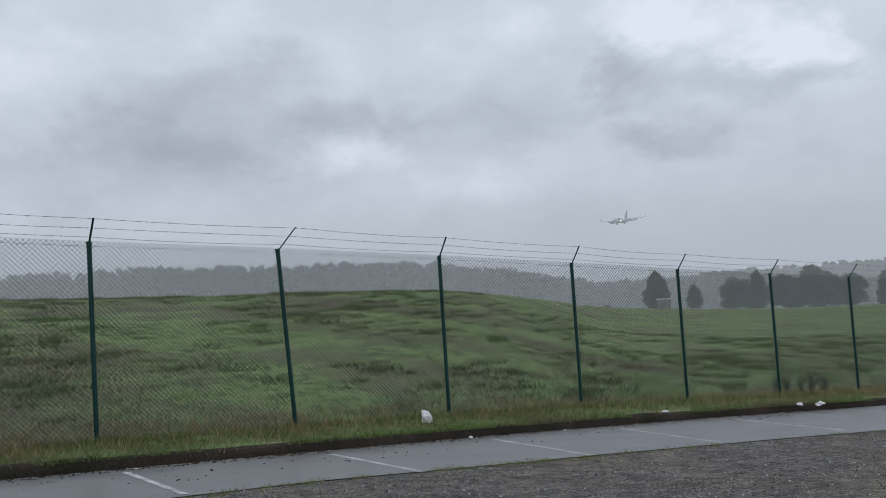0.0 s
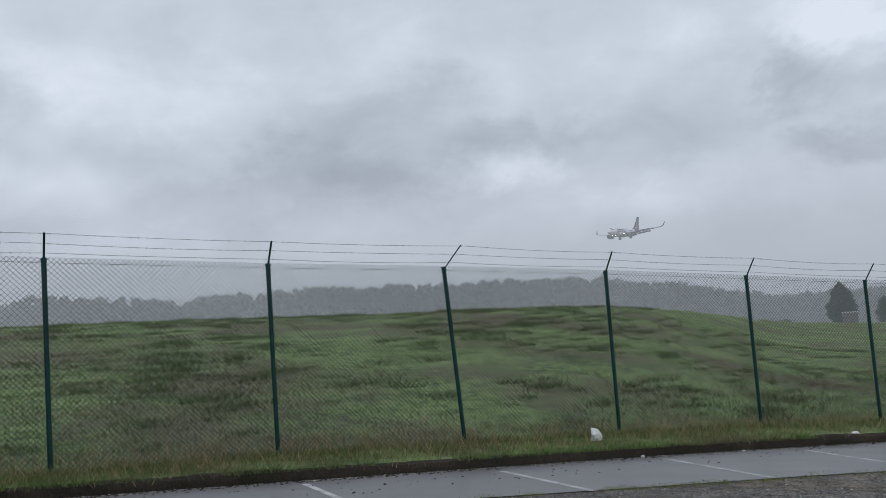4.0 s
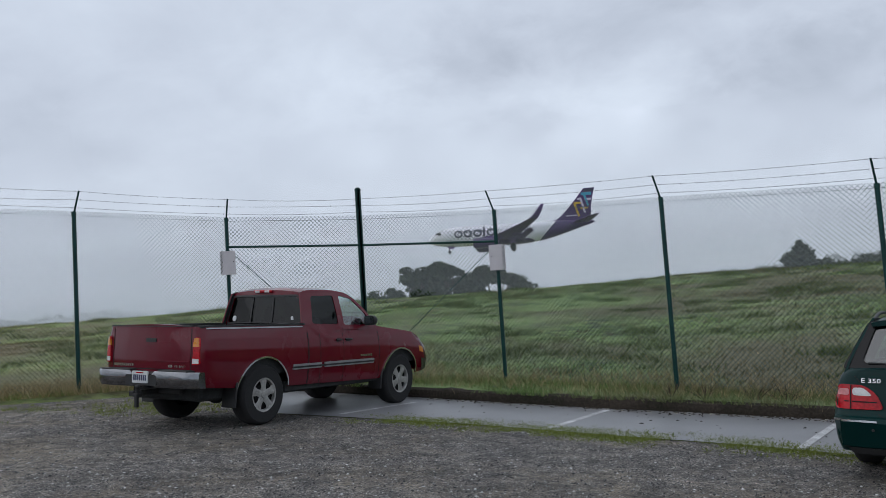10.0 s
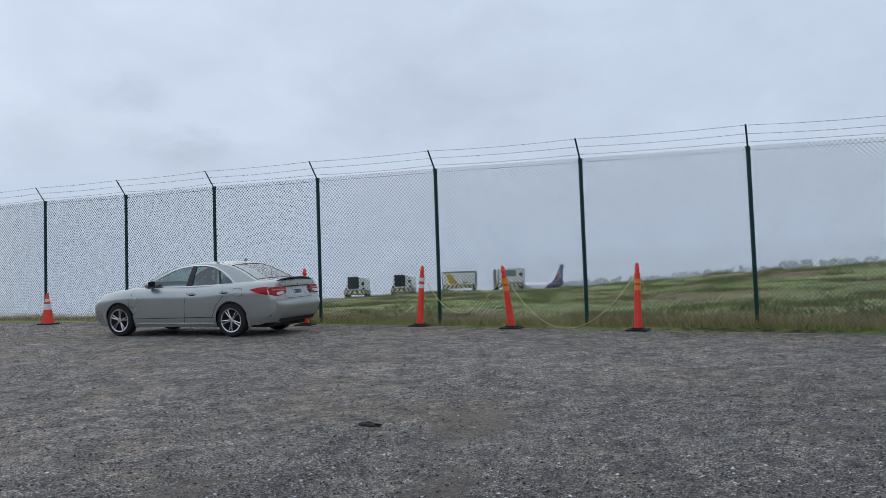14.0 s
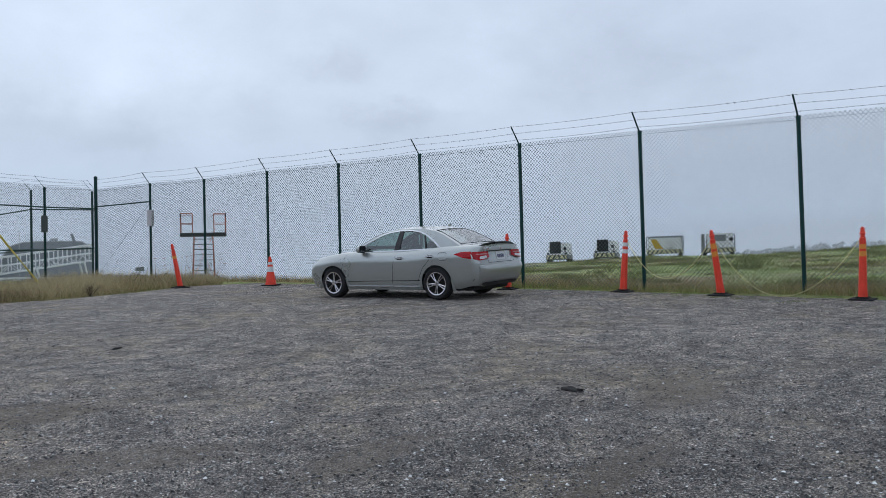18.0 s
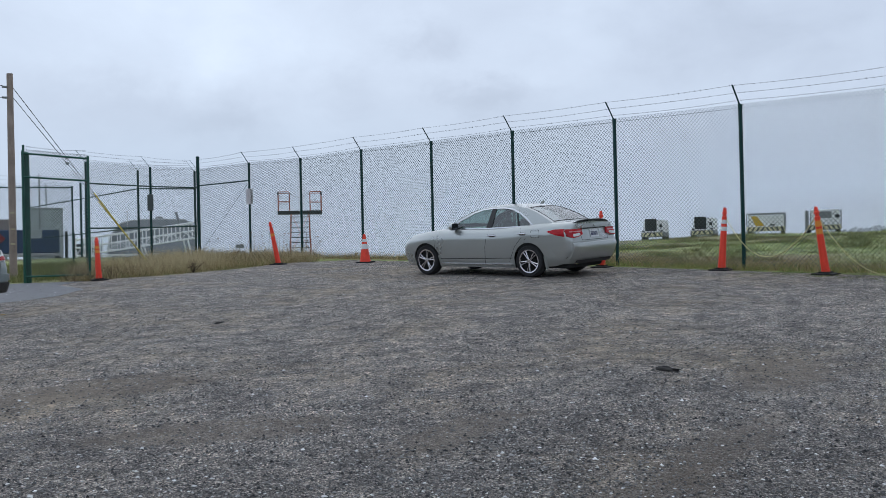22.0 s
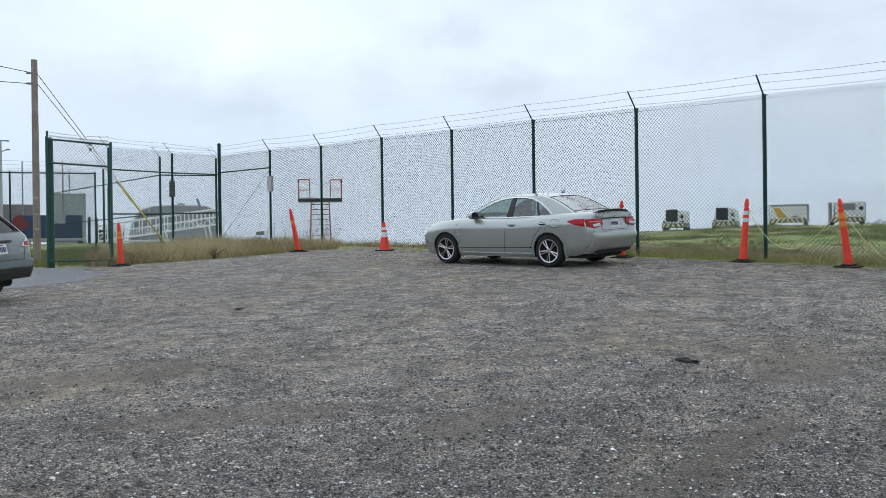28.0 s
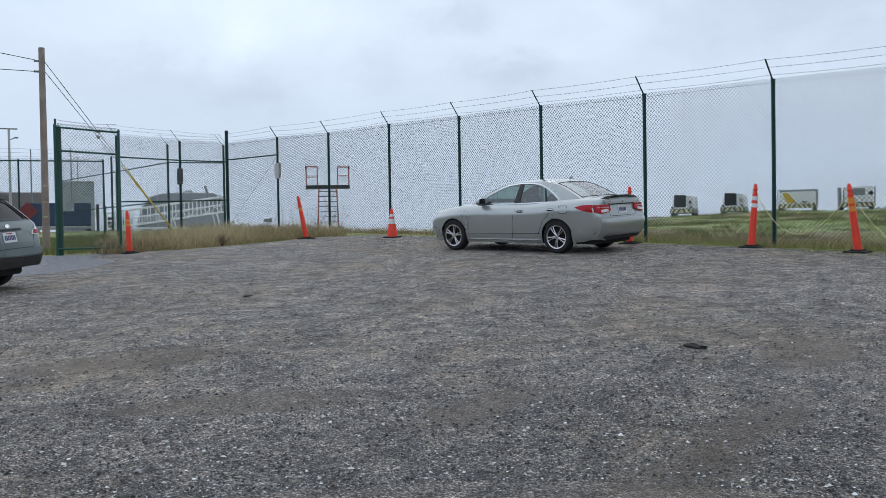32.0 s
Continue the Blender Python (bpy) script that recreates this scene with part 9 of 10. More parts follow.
def tri_mesh(name, co, material):
    """One mesh of loose triangles from an array of corners."""
    n = len(co) // 3
    me = bpy.data.meshes.new(name)
    me.vertices.add(n * 3)
    me.vertices.foreach_set("co", np.ascontiguousarray(co, dtype=np.float32).ravel())
    me.loops.add(n * 3)
    me.loops.foreach_set("vertex_index", np.arange(n * 3, dtype=np.int32))
    me.polygons.add(n)
    me.polygons.foreach_set("loop_start", np.arange(0, n * 3, 3, dtype=np.int32))
    me.materials.append(material)
    me.update()
    me.validate()
    return me


def leaf_mat(name, stops, rough=0.8, through=0.25, patch=None, paler=None):
    """Foliage whose single leaves differ in tone and let some light through."""
    m = bpy.data.materials.new(name)
    m.use_nodes = True
    nt = m.node_tree
    N, L = nt.nodes.new, nt.links.new
    b = nt.nodes["Principled BSDF"]
    b.inputs["Roughness"].default_value = rough
    b.inputs["Specular IOR Level"].default_value = 0.2
    g, r = N("ShaderNodeNewGeometry"), N("ShaderNodeValToRGB")
    e = r.color_ramp.elements
    e[0].position, e[0].color = stops[0][0], (*stops[0][1], 1)
    e[1].position, e[1].color = stops[-1][0], (*stops[-1][1], 1)
    for p, c in stops[1:-1]:
        e.new(p).color = (*c, 1)
    L(g.outputs["Random Per Island"], r.inputs[0])
    tone = r.outputs[0]
    if patch:
        # withered in the same patches as the ground
        tc, pn, pr, px = N("ShaderNodeTexCoord"), N("ShaderNodeTexNoise"), N("ShaderNodeMapRange"), N("ShaderNodeMix")
        pn.inputs["Scale"].default_value, pn.inputs["Detail"].default_value, pn.inputs["Roughness"].default_value = 0.16, 7, 0.65
        L(tc.outputs["Object"], pn.inputs["Vector"])
        pr.inputs[1].default_value, pr.inputs[2].default_value, pr.inputs[4].default_value = 0.45, 0.60, 0.85
        L(pn.outputs[0], pr.inputs[0])
        px.data_type = "RGBA"
        L(pr.outputs[0], px.inputs["Factor"])
        L(tone, px.inputs["A"])
        px.inputs["B"].default_value = (*patch, 1)
        tone = px.outputs["Result"]
    if paler:
        tone = along_y(N, L, N("ShaderNodeTexCoord").outputs["Object"], tone, *paler)
    L(tone, b.inputs["Base Color"])
    if through:
        tl, mx = N("ShaderNodeBsdfTranslucent"), N("ShaderNodeMixShader")
        L(tone, tl.inputs[0])
        mx.inputs[0].default_value = through
        L(b.outputs[0], mx.inputs[1])
        L(tl.outputs[0], mx.inputs[2])
        L(mx.outputs[0], nt.nodes["Material Output"].inputs[0])
    return m


LEAF_DARK = leaf_mat("dark_evergreen_leaf", [(0.0, (0.018, 0.030, 0.014)), (0.6, (0.034, 0.052, 0.024)), (1.0, (0.060, 0.078, 0.038))])
LEAF_FAR = leaf_mat("far_wood_leaf", [(0.0, (0.034, 0.048, 0.028)), (1.0, (0.046, 0.062, 0.036))], through=0.0)
BLADE = leaf_mat("grass_blade", [(0.0, (0.062, 0.104, 0.032)), (0.40, (0.122, 0.208, 0.058)), (0.75, (0.196, 0.298, 0.088)), (1.0, (0.31, 0.32, 0.16))], through=0.35, patch=(0.165, 0.138, 0.080), paler=((6.0, -14.0), (1.72, 1.38, 1.32)))
STRAW = leaf_mat("dry_straw_blade", [(0.0, (0.18, 0.13, 0.066)), (0.5, (0.40, 0.31, 0.165)), (0.85, (0.57, 0.47, 0.28)), (1.0, (0.17, 0.20, 0.075))], through=0.45)
MOSS = leaf_mat("bright_moss_blade", [(0.0, (0.12, 0.155, 0.032)), (1.0, (0.27, 0.31, 0.085))])
STONE = leaf_mat("gravel_stone", [(0.0, (0.016, 0.016, 0.016)), (0.50, (0.095, 0.092, 0.090)), (0.80, (0.21, 0.205, 0.195)), (0.92, (0.40, 0.39, 0.375)), (1.0, (0.78, 0.77, 0.74))], 0.55, 0.0)
BARK = mat("grey_brown_bark", (0.085, 0.070, 0.058), 0.9, vary=0.35, scale=1.2, fine=12, bump=0.6)


def leaves(centres, radii, per, size):
    """Random leaf triangles through ellipsoid clumps."""
    out = []
    for c, rr in zip(centres, radii):
        n = max(6, int(per * rr[0] * rr[0]))
        d = RNG.normal(size=(n, 3))
        d /= np.linalg.norm(d, axis=1)[:, None]
        p = np.array(c) + d * (RNG.random(n) ** 0.33)[:, None] * np.array(rr)
        a, b = RNG.normal(size=(n, 3)), RNG.normal(size=(n, 3))
        a /= np.linalg.norm(a, axis=1)[:, None]
        b -= a * (a * b).sum(1)[:, None]
        b /= np.linalg.norm(b, axis=1)[:, None]
        s = (size * (0.6 + 0.8 * RNG.random(n)))[:, None]
        out.append(np.stack([p + a * s, p - a * s * 0.5 + b * s * 0.7, p - a * s * 0.5 - b * s * 0.7], 1).reshape(-1, 3))
    return np.concatenate(out)


def tree(x, y, h, spread, kind, label, seed, z=None, group="field trees"):
    """Tapered trunk with limbs and a ragged crown. kind: cone, round or umbrella."""
    rnd = random.Random(seed)
    zb = (land(x, y) if z is None else z) - 0.2
    root = thing("tree", Matrix.Translation((x, y, zb)) @ pose(0, 0, 0, 0, 0, rnd.uniform(0, 360)), label, "tree", group)
    cen, rad, limbs = [], [], []
    if kind == "cone":
        # whorls of drooping boughs that shorten towards the tip
        n = 84
        for i in range(n):
            t = (i / (n - 1)) ** 0.85
            reach = spread * 0.5 * (1 - t ** 2.4) ** 0.6 * (0.72 + 0.28 * min(1.0, t / 0.3)) * rnd.uniform(0.55, 1.12)
            a = i * 2.4 + rnd.uniform(-0.4, 0.4)
            q = max(0.030 * h, reach * 0.55)
            c = (reach * 0.62 * math.cos(a), reach * 0.62 * math.sin(a), h * (0.07 + 0.91 * t) - 0.18 * reach)
            cen.append(c)
            rad.append((q, q, q * 0.75))
            limbs.append(((0, 0, c[2] + 0.1 * reach), c))
    elif kind == "round":
        for i in range(30):
            a, u = rnd.uniform(0, 6.28), rnd.uniform(0, 1) ** 0.5
            c = (spread * 0.72 * u * math.cos(a), spread * 0.72 * u * math.sin(a), h * rnd.uniform(0.10, 0.86 - 0.18 * u))
            q = spread * rnd.uniform(0.26, 0.44)
            cen.append(c)
            rad.append((q, q, q * 0.75))
            limbs.append(((0, 0, h * 0.25), c))
    else:
        for i in range(24):
            a, u = rnd.uniform(0, 6.28), rnd.uniform(0.1, 1) ** 0.6
            c = (spread * 0.9 * u * math.cos(a), spread * 0.9 * u * math.sin(a), h * (0.90 - 0.34 * u * u + rnd.uniform(-0.10, 0.05)))
            q = spread * rnd.uniform(0.17, 0.30)
            cen.append(c)
            rad.append((q, q, q * 0.5))
            limbs.append(((0, 0, h * rnd.uniform(0.22, 0.42)), c))
    bm = bmesh.new()
    top = h * (0.9 if kind == "cone" else 0.55)
    r0 = h * 0.030
    rings = [[Vector((r0 * k * math.cos(a) + 0.02 * h * math.sin(3 * t), r0 * k * math.sin(a), top * t - 0.2)) for a in [math.pi * i / 4 for i in range(8)]] for t, k in ((0, 1.5), (0.06, 1.05), (0.4, 0.8), (0.75, 0.5), (1, 0.18))]
    loft(bm, rings)
    bmesh.ops.recalc_face_normals(bm, faces=bm.faces[:])
    part("trunk", bm, BARK, root, smooth=True)
    bm = bmesh.new()
    for a, b in limbs[::2]:
        a, b = Vector(a), Vector(b)
        m = a.lerp(b, 0.5) + Vector((0, 0, 0.04 * h))
        rod(bm, a, m, r0 * 0.38, 5, r0 * 0.26)
        rod(bm, m, b, r0 * 0.26, 5, r0 * 0.10)
    part("limbs", bm, BARK, root)
    ob = new("crown", tri_mesh("crown", leaves(cen, rad, 60 if kind != "umbrella" else 70, 0.030 * h), LEAF_DARK))
    ob.parent = root
    return root


EVER = "dark evergreen tree standing in the mist beyond the field"
for i, (az, r, top, sp, kind) in enumerate(((-10.3, 285, -0.30, 2.2, "round"), (-13.45, 292, 1.15, 8.0, "cone"), (-15.7, 300, 0.15, 5.5, "cone"), (-18.1, 286, 0.55, 5.6, "round"), (-19.4, 292, 0.75, 6.5, "cone"),
                                            (-20.9, 288, 0.95, 6.2, "round"), (-22.2, 294, 1.10, 6.6, "round"), (-23.4, 287, 0.75, 6.0, "round"), (-24.6, 296, 0.40, 5.2, "round"), (-26.6, 282, 0.45, 8, "cone"), (-28.5, 285, 0.8, 6.5, "round"))):
    x, y = polar(az, r)
    zt = 1.58 + r * math.tan(radians(top))
    tree(x, y, zt - land(x, y), sp, kind, EVER, 50 + i)
for i, (az, r, top, sp, kind) in enumerate(((51.9, 160, 3.85, 8.6, "cone"), (42.6, 230, 3.1, 5.5, "round"), (41.4, 236, 3.4, 5.6, "round"), (40.6, 228, 3.35, 5.5, "round"), (39.4, 240, 3.2, 6.0, "round"), (38.2, 235, 3.0, 5.0, "round"), (53.2, 210, 2.9, 6.0, "round"), (56.2, 215, 2.8, 6.5, "round"), (57.8, 220, 2.6, 6.0, "round"), (50.3, 168, 3.75, 4.8, "round"), (48.8, 172, 3.5, 5.6, "round"), (47.4, 165, 3.75, 6.0, "round"), (46.1, 170, 3.85, 6.2, "round"), (44.9, 172, 3.75, 5.8, "round"), (43.8, 176, 3.4, 5.0, "round"), (36.5, 176, 3.1, 5.0, "round"), (54.4, 185, 2.9, 4.6, "round"))):
    x, y = polar(az, r)
    zt = 1.58 + r * math.tan(radians(top))
    tree(x, y, zt - land(x, y), sp, kind, "dark evergreen tree in a misty row behind the rise", 80 + i, group="misty tree row")
for i, (az, r, top, sp, kind) in enumerate(((75.6, 140, 4.25, 6.2, "umbrella"), (73.2, 148, 4.45, 6.4, "umbrella"), (70.6, 145, 4.15, 5.8, "umbrella"), (77.8, 150, 3.1, 3.8, "umbrella"), (68.4, 150, 2.9, 3.6, "umbrella"))):
    x, y = polar(az, r)
    zt = 1.58 + r * math.tan(radians(top))
    tree(x, y, zt - land(x, y), sp, kind, "flat-topped coastal cypress with gaps in its dark crown", 110 + i, group="cypress grove")


def far_woods(name, az0, az1, r0, r1, n, tops, clump, label, seed):
    """Misty woods too far off to count: a canopy of small clumps that rises to the back."""
    rnd = random.Random(seed)
    cen, rad = [], []
    for i in range(n):
        az, u = rnd.uniform(az0, az1), rnd.random()
        r = lerp(r0, r1, u)
        x, y = polar(az, r)
        crest = 1.58 + r * math.tan(radians(table(tops, az) * (1 - 0.55 * (1 - u) ** 1.3)))
        zt = crest + clump * (0.45 * noise.noise((x * 0.03, y * 0.03, seed)) + rnd.uniform(-0.6, 0.0))
        pointed = rnd.random() < 0.3
        for k in range(4):
            q = clump * rnd.uniform(0.55, 0.95) * ((0.35 + 0.3 * k) if pointed else (0.75 + 0.12 * k))
            w = q * (0.3 if pointed else 0.7)
            cen.append((x + rnd.uniform(-w, w), y + rnd.uniform(-w, w), zt - q - k * clump * rnd.uniform(0.6, 1.1)))
            rad.append((q, q, q * rnd.uniform(0.75, 1.1)))
    co = leaves(cen, rad, 62.0 / clump ** 2, 0.40 * clump)
    tagged(new(name, tri_mesh(name, co, LEAF_FAR)), label, "woods", kind="stuff")


far_woods("ridge_woods", -30, 64, 420, 510, 3500, [(-30, 0.9), (-20, 0.9), (-10, 0.6), (-6.6, 1.4), (-3.9, 2.05), (-0.3, 2.55), (3.3, 2.85), (7, 3.1), (9, 3.0), (14, 3.15), (17.5, 3.4), (20, 3.4), (22, 3.2), (24.5, 3.3), (26.4, 3.0), (28, 3.15), (30.3, 3.5), (32, 3.6), (35.5, 3.7), (37.5, 3.35), (38.6, 3.1), (41.5, 3.5), (44, 3.2), (50, 2.85), (56, 2.5), (64, 2.2)], 4.2, "wooded ridge fading into grey mist", 5)
far_woods("airfield_scrub", 78, 131, 410, 436, 1300, [(78, 2.35), (86, 2.45), (90, 2.2), (95, 2.5), (100, 2.1), (104, 2.3), (108, 1.95), (113, 2.05), (118, 1.75), (122, 1.5), (126, 1.3), (131, 1.1)], 2.3, "low scrub on the far side of the runway in mist", 6)


def blades(points, hgt, wid, lean):
    """Grass blades as slim triangles: points (n, 3), heights and widths (n,)."""
    n = len(points)
    a = RNG.random(n) * 2 * np.pi
    side = np.stack([np.cos(a), np.sin(a), np.zeros(n)], 1) * wid[:, None] * 0.5
    b = RNG.random(n) * 2 * np.pi
    tip = points + np.stack([np.cos(b) * lean * hgt, np.sin(b) * lean * hgt, hgt], 1)
    return np.stack([points - side, points + side, tip], 1).reshape(-1, 3)


def scatter(name, centres, per, radius, hgt, wid, lean, material, label, category="grass"):
    c = np.repeat(np.array(centres), per, axis=0)
    n = len(c)
    c = c + np.stack([RNG.normal(size=n) * radius, RNG.normal(size=n) * radius, np.full(n, -0.015)], 1)
    h = hgt * (0.45 + 0.8 * RNG.random(n))
    w = wid * (0.6 + 0.8 * RNG.random(n))
    tagged(new(name, tri_mesh(name, blades(c, h, w, lean), material)), label, category, kind="stuff")


def hill_points(n, near, far, power, az0=-30, az1=146):
    out = []
    while len(out) < n:
        az = random.uniform(az0, az1)
        rf = table(FENCE_R, az)
        r = rf + near + (far - near) * random.random() ** power
        x, y = polar(az, r)
        # bare and lush patches
        if noise.noise((x * 0.13, y * 0.13, 9.0)) + 0.5 * noise.noise((x * 0.5, y * 0.5, 3.0)) < random.uniform(-0.75, 0.35):
            continue
        out.append((x, y, land(x, y)))
    return out


scatter("hill_grass", hill_points(42000, 0.1, 46, 1.2), 8, 0.13, 0.08, 0.022, 0.8, BLADE, "short wet grass on the slope beyond the fence")
scatter("hill_straw", hill_points(5000, 0.1, 44, 1.2), 5, 0.16, 0.09, 0.016, 0.9, STRAW, "dead brown grass mixed into the slope")
tuft = [p for p in hill_points(2600, 1.0, 42, 0.8) if noise.noise((p[0] * 0.3, p[1] * 0.3, 2.0)) > -0.1]
TUSSOCK = leaf_mat("tussock_blade", [(0.0, (0.062, 0.090, 0.034)), (0.6, (0.112, 0.152, 0.056)), (1.0, (0.180, 0.200, 0.090))], paler=((6.0, -14.0), (1.6, 1.3, 1.25)))
scatter("grass_tussocks", tuft[::3], 110, 0.30, 0.20, 0.030, 0.9, TUSSOCK, "dark tussocks dotted over the grass slope")
scatter("low_tussocks", tuft[1::3] + tuft[2::3], 60, 0.22, 0.11, 0.034, 1.1, TUSSOCK, "low dark clumps in the grass slope")
WITHER = leaf_mat("withered_dock", [(0.0, (0.075, 0.054, 0.036)), (0.7, (0.135, 0.100, 0.064)), (1.0, (0.20, 0.165, 0.105))])
scatter("withered_weeds", [p for p in hill_points(3600, 1.0, 44, 0.9, -26, 92) if noise.noise((p[0] * 0.11, p[1] * 0.11, 6.0)) > 0.05], 18, 0.28, 0.12, 0.024, 1.0, WITHER, "withered brown weeds in patches on the slope", "weeds")


def line_points(keys, n, off0, off1, seed):
    rnd = random.Random(seed)
    out = []
    for _ in range(n):
        i = rnd.randrange(len(keys) - 1)
        t = rnd.random()
        a, b = POSTS[keys[i]], POSTS[keys[i + 1]]
        d = Vector((b[0] - a[0], b[1] - a[1], 0)).normalized()
        nrm = Vector((-d.y, d.x, 0))
        if nrm.dot(Vector((-a[0], -a[1], 0))) < 0:
            nrm = -nrm
        o = lerp(off0, off1, rnd.random())
        x, y = lerp(a[0], b[0], t) + nrm.x * o, lerp(a[1], b[1], t) + nrm.y * o
        out.append((x, y, lerp(a[2], b[2], t) if o > 0 else max(land(x, y), lerp(a[2], b[2], t) - 0.05)))
    return out


def verge_points(n, seed):
    """Between the kerb and the first fence run."""
    rnd = random.Random(seed)
    line = [POSTS[k] for k in LINE[0:13]]
    out = []
    for _ in range(n):
        t, s = rnd.random(), rnd.random()
        a = t * (len(KERB_LINE) - 1)
        k = min(int(a), len(KERB_LINE) - 2)
        kx, ky = (lerp(KERB_LINE[k][c], KERB_LINE[k + 1][c], a - k) for c in (0, 1))
        px, py, pz = (lerp(line[k][c], line[k + 1][c], a - k) for c in (0, 1, 2))
        s = 0.12 + 0.95 * s
        out.append((lerp(kx, px, s), lerp(ky, py, s), lerp(lot(kx, ky) + 0.13, pz + 0.03, smooth01(s))))
    return out


scatter("verge_grass", verge_points(3200, 1), 8, 0.09, 0.13, 0.014, 0.7, BLADE, "rough green grass on the verge under the fence")
scatter("verge_weeds", verge_points(3800, 7), 8, 0.10, 0.12, 0.016, 0.8, TUSSOCK, "dull dark grass and weeds on the verge under the fence")
scatter("verge_straw", verge_points(2300, 2), 6, 0.12, 0.19, 0.011, 0.7, STRAW, "tall dry grass stems along the verge and fence foot")
scatter("fence_straw", line_points(LINE[0:13], 1700, -1.1, 0.2, 3), 7, 0.14, 0.22, 0.011, 0.6, STRAW, "dry grass grown up along the foot of the fence")
scatter("fence_straw", line_points(LINE[12:18], 2300, -1.1, 0.35, 4), 8, 0.12, 0.26, 0.011, 0.6, STRAW, "dry grass grown up along the foot of the fence")
scatter("fence_grass", line_points(LINE[12:22], 2000, -1.2, 0.5, 5), 8, 0.10, 0.13, 0.013, 0.7, BLADE, "low green grass along the edge of the gravel")
scatter("fence_straw", line_points(LINE[17:26], 1500, -1.0, 0.25, 6), 7, 0.10, 0.22, 0.012, 0.6, STRAW, "dry grass grown up along the foot of the fence")


def dry_bank():
    """Rank dead grass between the gate and the end of the fence."""
    rnd = random.Random(8)
    out = []
    while len(out) < 1900:
        az, t = rnd.uniform(162.5, 176.2), rnd.random()
        r = lerp(table([(162.5, 27.0), (166, 26.0), (171, 24.4), (176.2, 23.2)], az), table([(162.5, 29.0), (166, 33), (172, 33), (176.2, 29)], az), t ** 1.2)
        x, y = polar(az, r)
        out.append((x, y, max(lot(x, y) - 0.02, land(x, y))))
    return out


bank = dry_bank()
rank = [p for p in bank if noise.noise((p[0] * 0.5, p[1] * 0.5, 1.0)) + 0.12 * (p[0] + 4.2) > 0.0]
scatter("dry_bank_weeds", rank, 5, 0.20, 0.30, 0.016, 0.9, WITHER, "rank brown dead weeds beside the gate", "weeds")
scatter("dry_bank_grass", bank, 10, 0.18, 0.26, 0.012, 0.9, STRAW, "rank dead yellow grass beside the gate")
scatter("dry_bank_green", bank, 4, 0.18, 0.16, 0.016, 0.7, TUSSOCK, "green grass under the dead stems beside the gate")
PALE = leaf_mat("pale_seed_stem", [(0.0, (0.34, 0.27, 0.15)), (1.0, (0.62, 0.53, 0.33))], through=0.4)
scatter("dry_bank_stems", bank[::2], 4, 0.25, 0.46, 0.010, 0.6, PALE, "pale dry seed stems above the dead grass")
mound = [p for p in bank if 168.4 < math.degrees(math.atan2(-p[0], p[1])) < 172.4]
scatter("dry_bank_mound", mound[::2], 12, 0.30, 0.46, 0.012, 0.6, PALE, "taller heap of dead yellow grass beside the gate")
near_gate = [(x, y, lot(x, y) - 0.02) for x, y in [(random.uniform(-2.2, 5.0), random.uniform(-34, -24.6)) for _ in range(2600)]]
scatter("yard_grass", near_gate, 8, 0.12, 0.16, 0.018, 0.6, TUSSOCK, "green grass inside the gate")


def seed_heads():
    """A few tall umbel stalks over the dry bank."""
    bm = bmesh.new()
    rnd = random.Random(12)
    for _ in range(13):
        az, r = rnd.uniform(160.5, 168.5), rnd.uniform(27.5, 32.5)
        x, y = polar(az, r)
        z = lot(x, y)
        p = Vector((x, y, z))
        for _ in range(3):
            q = p + Vector((rnd.uniform(-0.3, 0.3), rnd.uniform(-0.3, 0.3), rnd.uniform(0.3, 0.85)))
            rod(bm, p, q, 0.006, 4, 0.003)
            g = bmesh.ops.create_icosphere(bm, subdivisions=1, radius=0.03)["verts"]
            bmesh.ops.transform(bm, matrix=Matrix.Translation(q) @ Matrix.Diagonal((1.3, 1.3, 0.5, 1)), verts=g)
    ob = new("seed_stalks", finish(bm, "seed_stalks", mat("dead_stalk", (0.09, 0.06, 0.035), 0.9, vary=0.3)))
    tagged(ob, "tall dead seed stalks above the dry grass", "weeds", kind="stuff")


seed_heads()


def edge_points(pts, n, spread, seed):
    rnd = random.Random(seed)
    out = []
    for _ in range(n):
        i = rnd.randrange(len(pts) - 1)
        t = rnd.random()
        x = lerp(pts[i][0], pts[i + 1][0], t) + rnd.gauss(0, spread)
        y = lerp(pts[i][1], pts[i + 1][1], t) + rnd.gauss(0, spread)
        if noise.noise((x * 0.7, y * 0.7, 5.0)) + 0.5 * noise.noise((x * 3, y * 3, 1.0)) > rnd.uniform(-0.35, 0.25):
            out.append((x, y, lot(x, y) + 0.012))
    return out


scatter("edge_weeds", edge_points(STRIP_NEAR[1:6], 5200, 0.24, 21), 7, 0.06, 0.030, 0.014, 0.8, MOSS, "bright moss and weeds where gravel meets asphalt")
scatter("edge_weeds", edge_points(STRIP_NEAR[5:], 700, 0.12, 22), 9, 0.05, 0.035, 0.012, 0.8, MOSS, "bright moss and weeds where gravel meets asphalt")
scatter("edge_weeds", edge_points([(-12.7, -12.6), (-13.4, -9.6), (-14.9, -6.6)], 260, 0.30, 23), 9, 0.06, 0.03, 0.012, 0.8, MOSS, "thin moss on the gravel below the fence")
scatter("edge_weeds", edge_points([(-16.9, -0.6), (-15.2, 0.3), (-15.6, -3.4)], 420, 0.45, 24), 9, 0.07, 0.06, 0.014, 0.8, MOSS, "thin grass creeping onto the gravel")


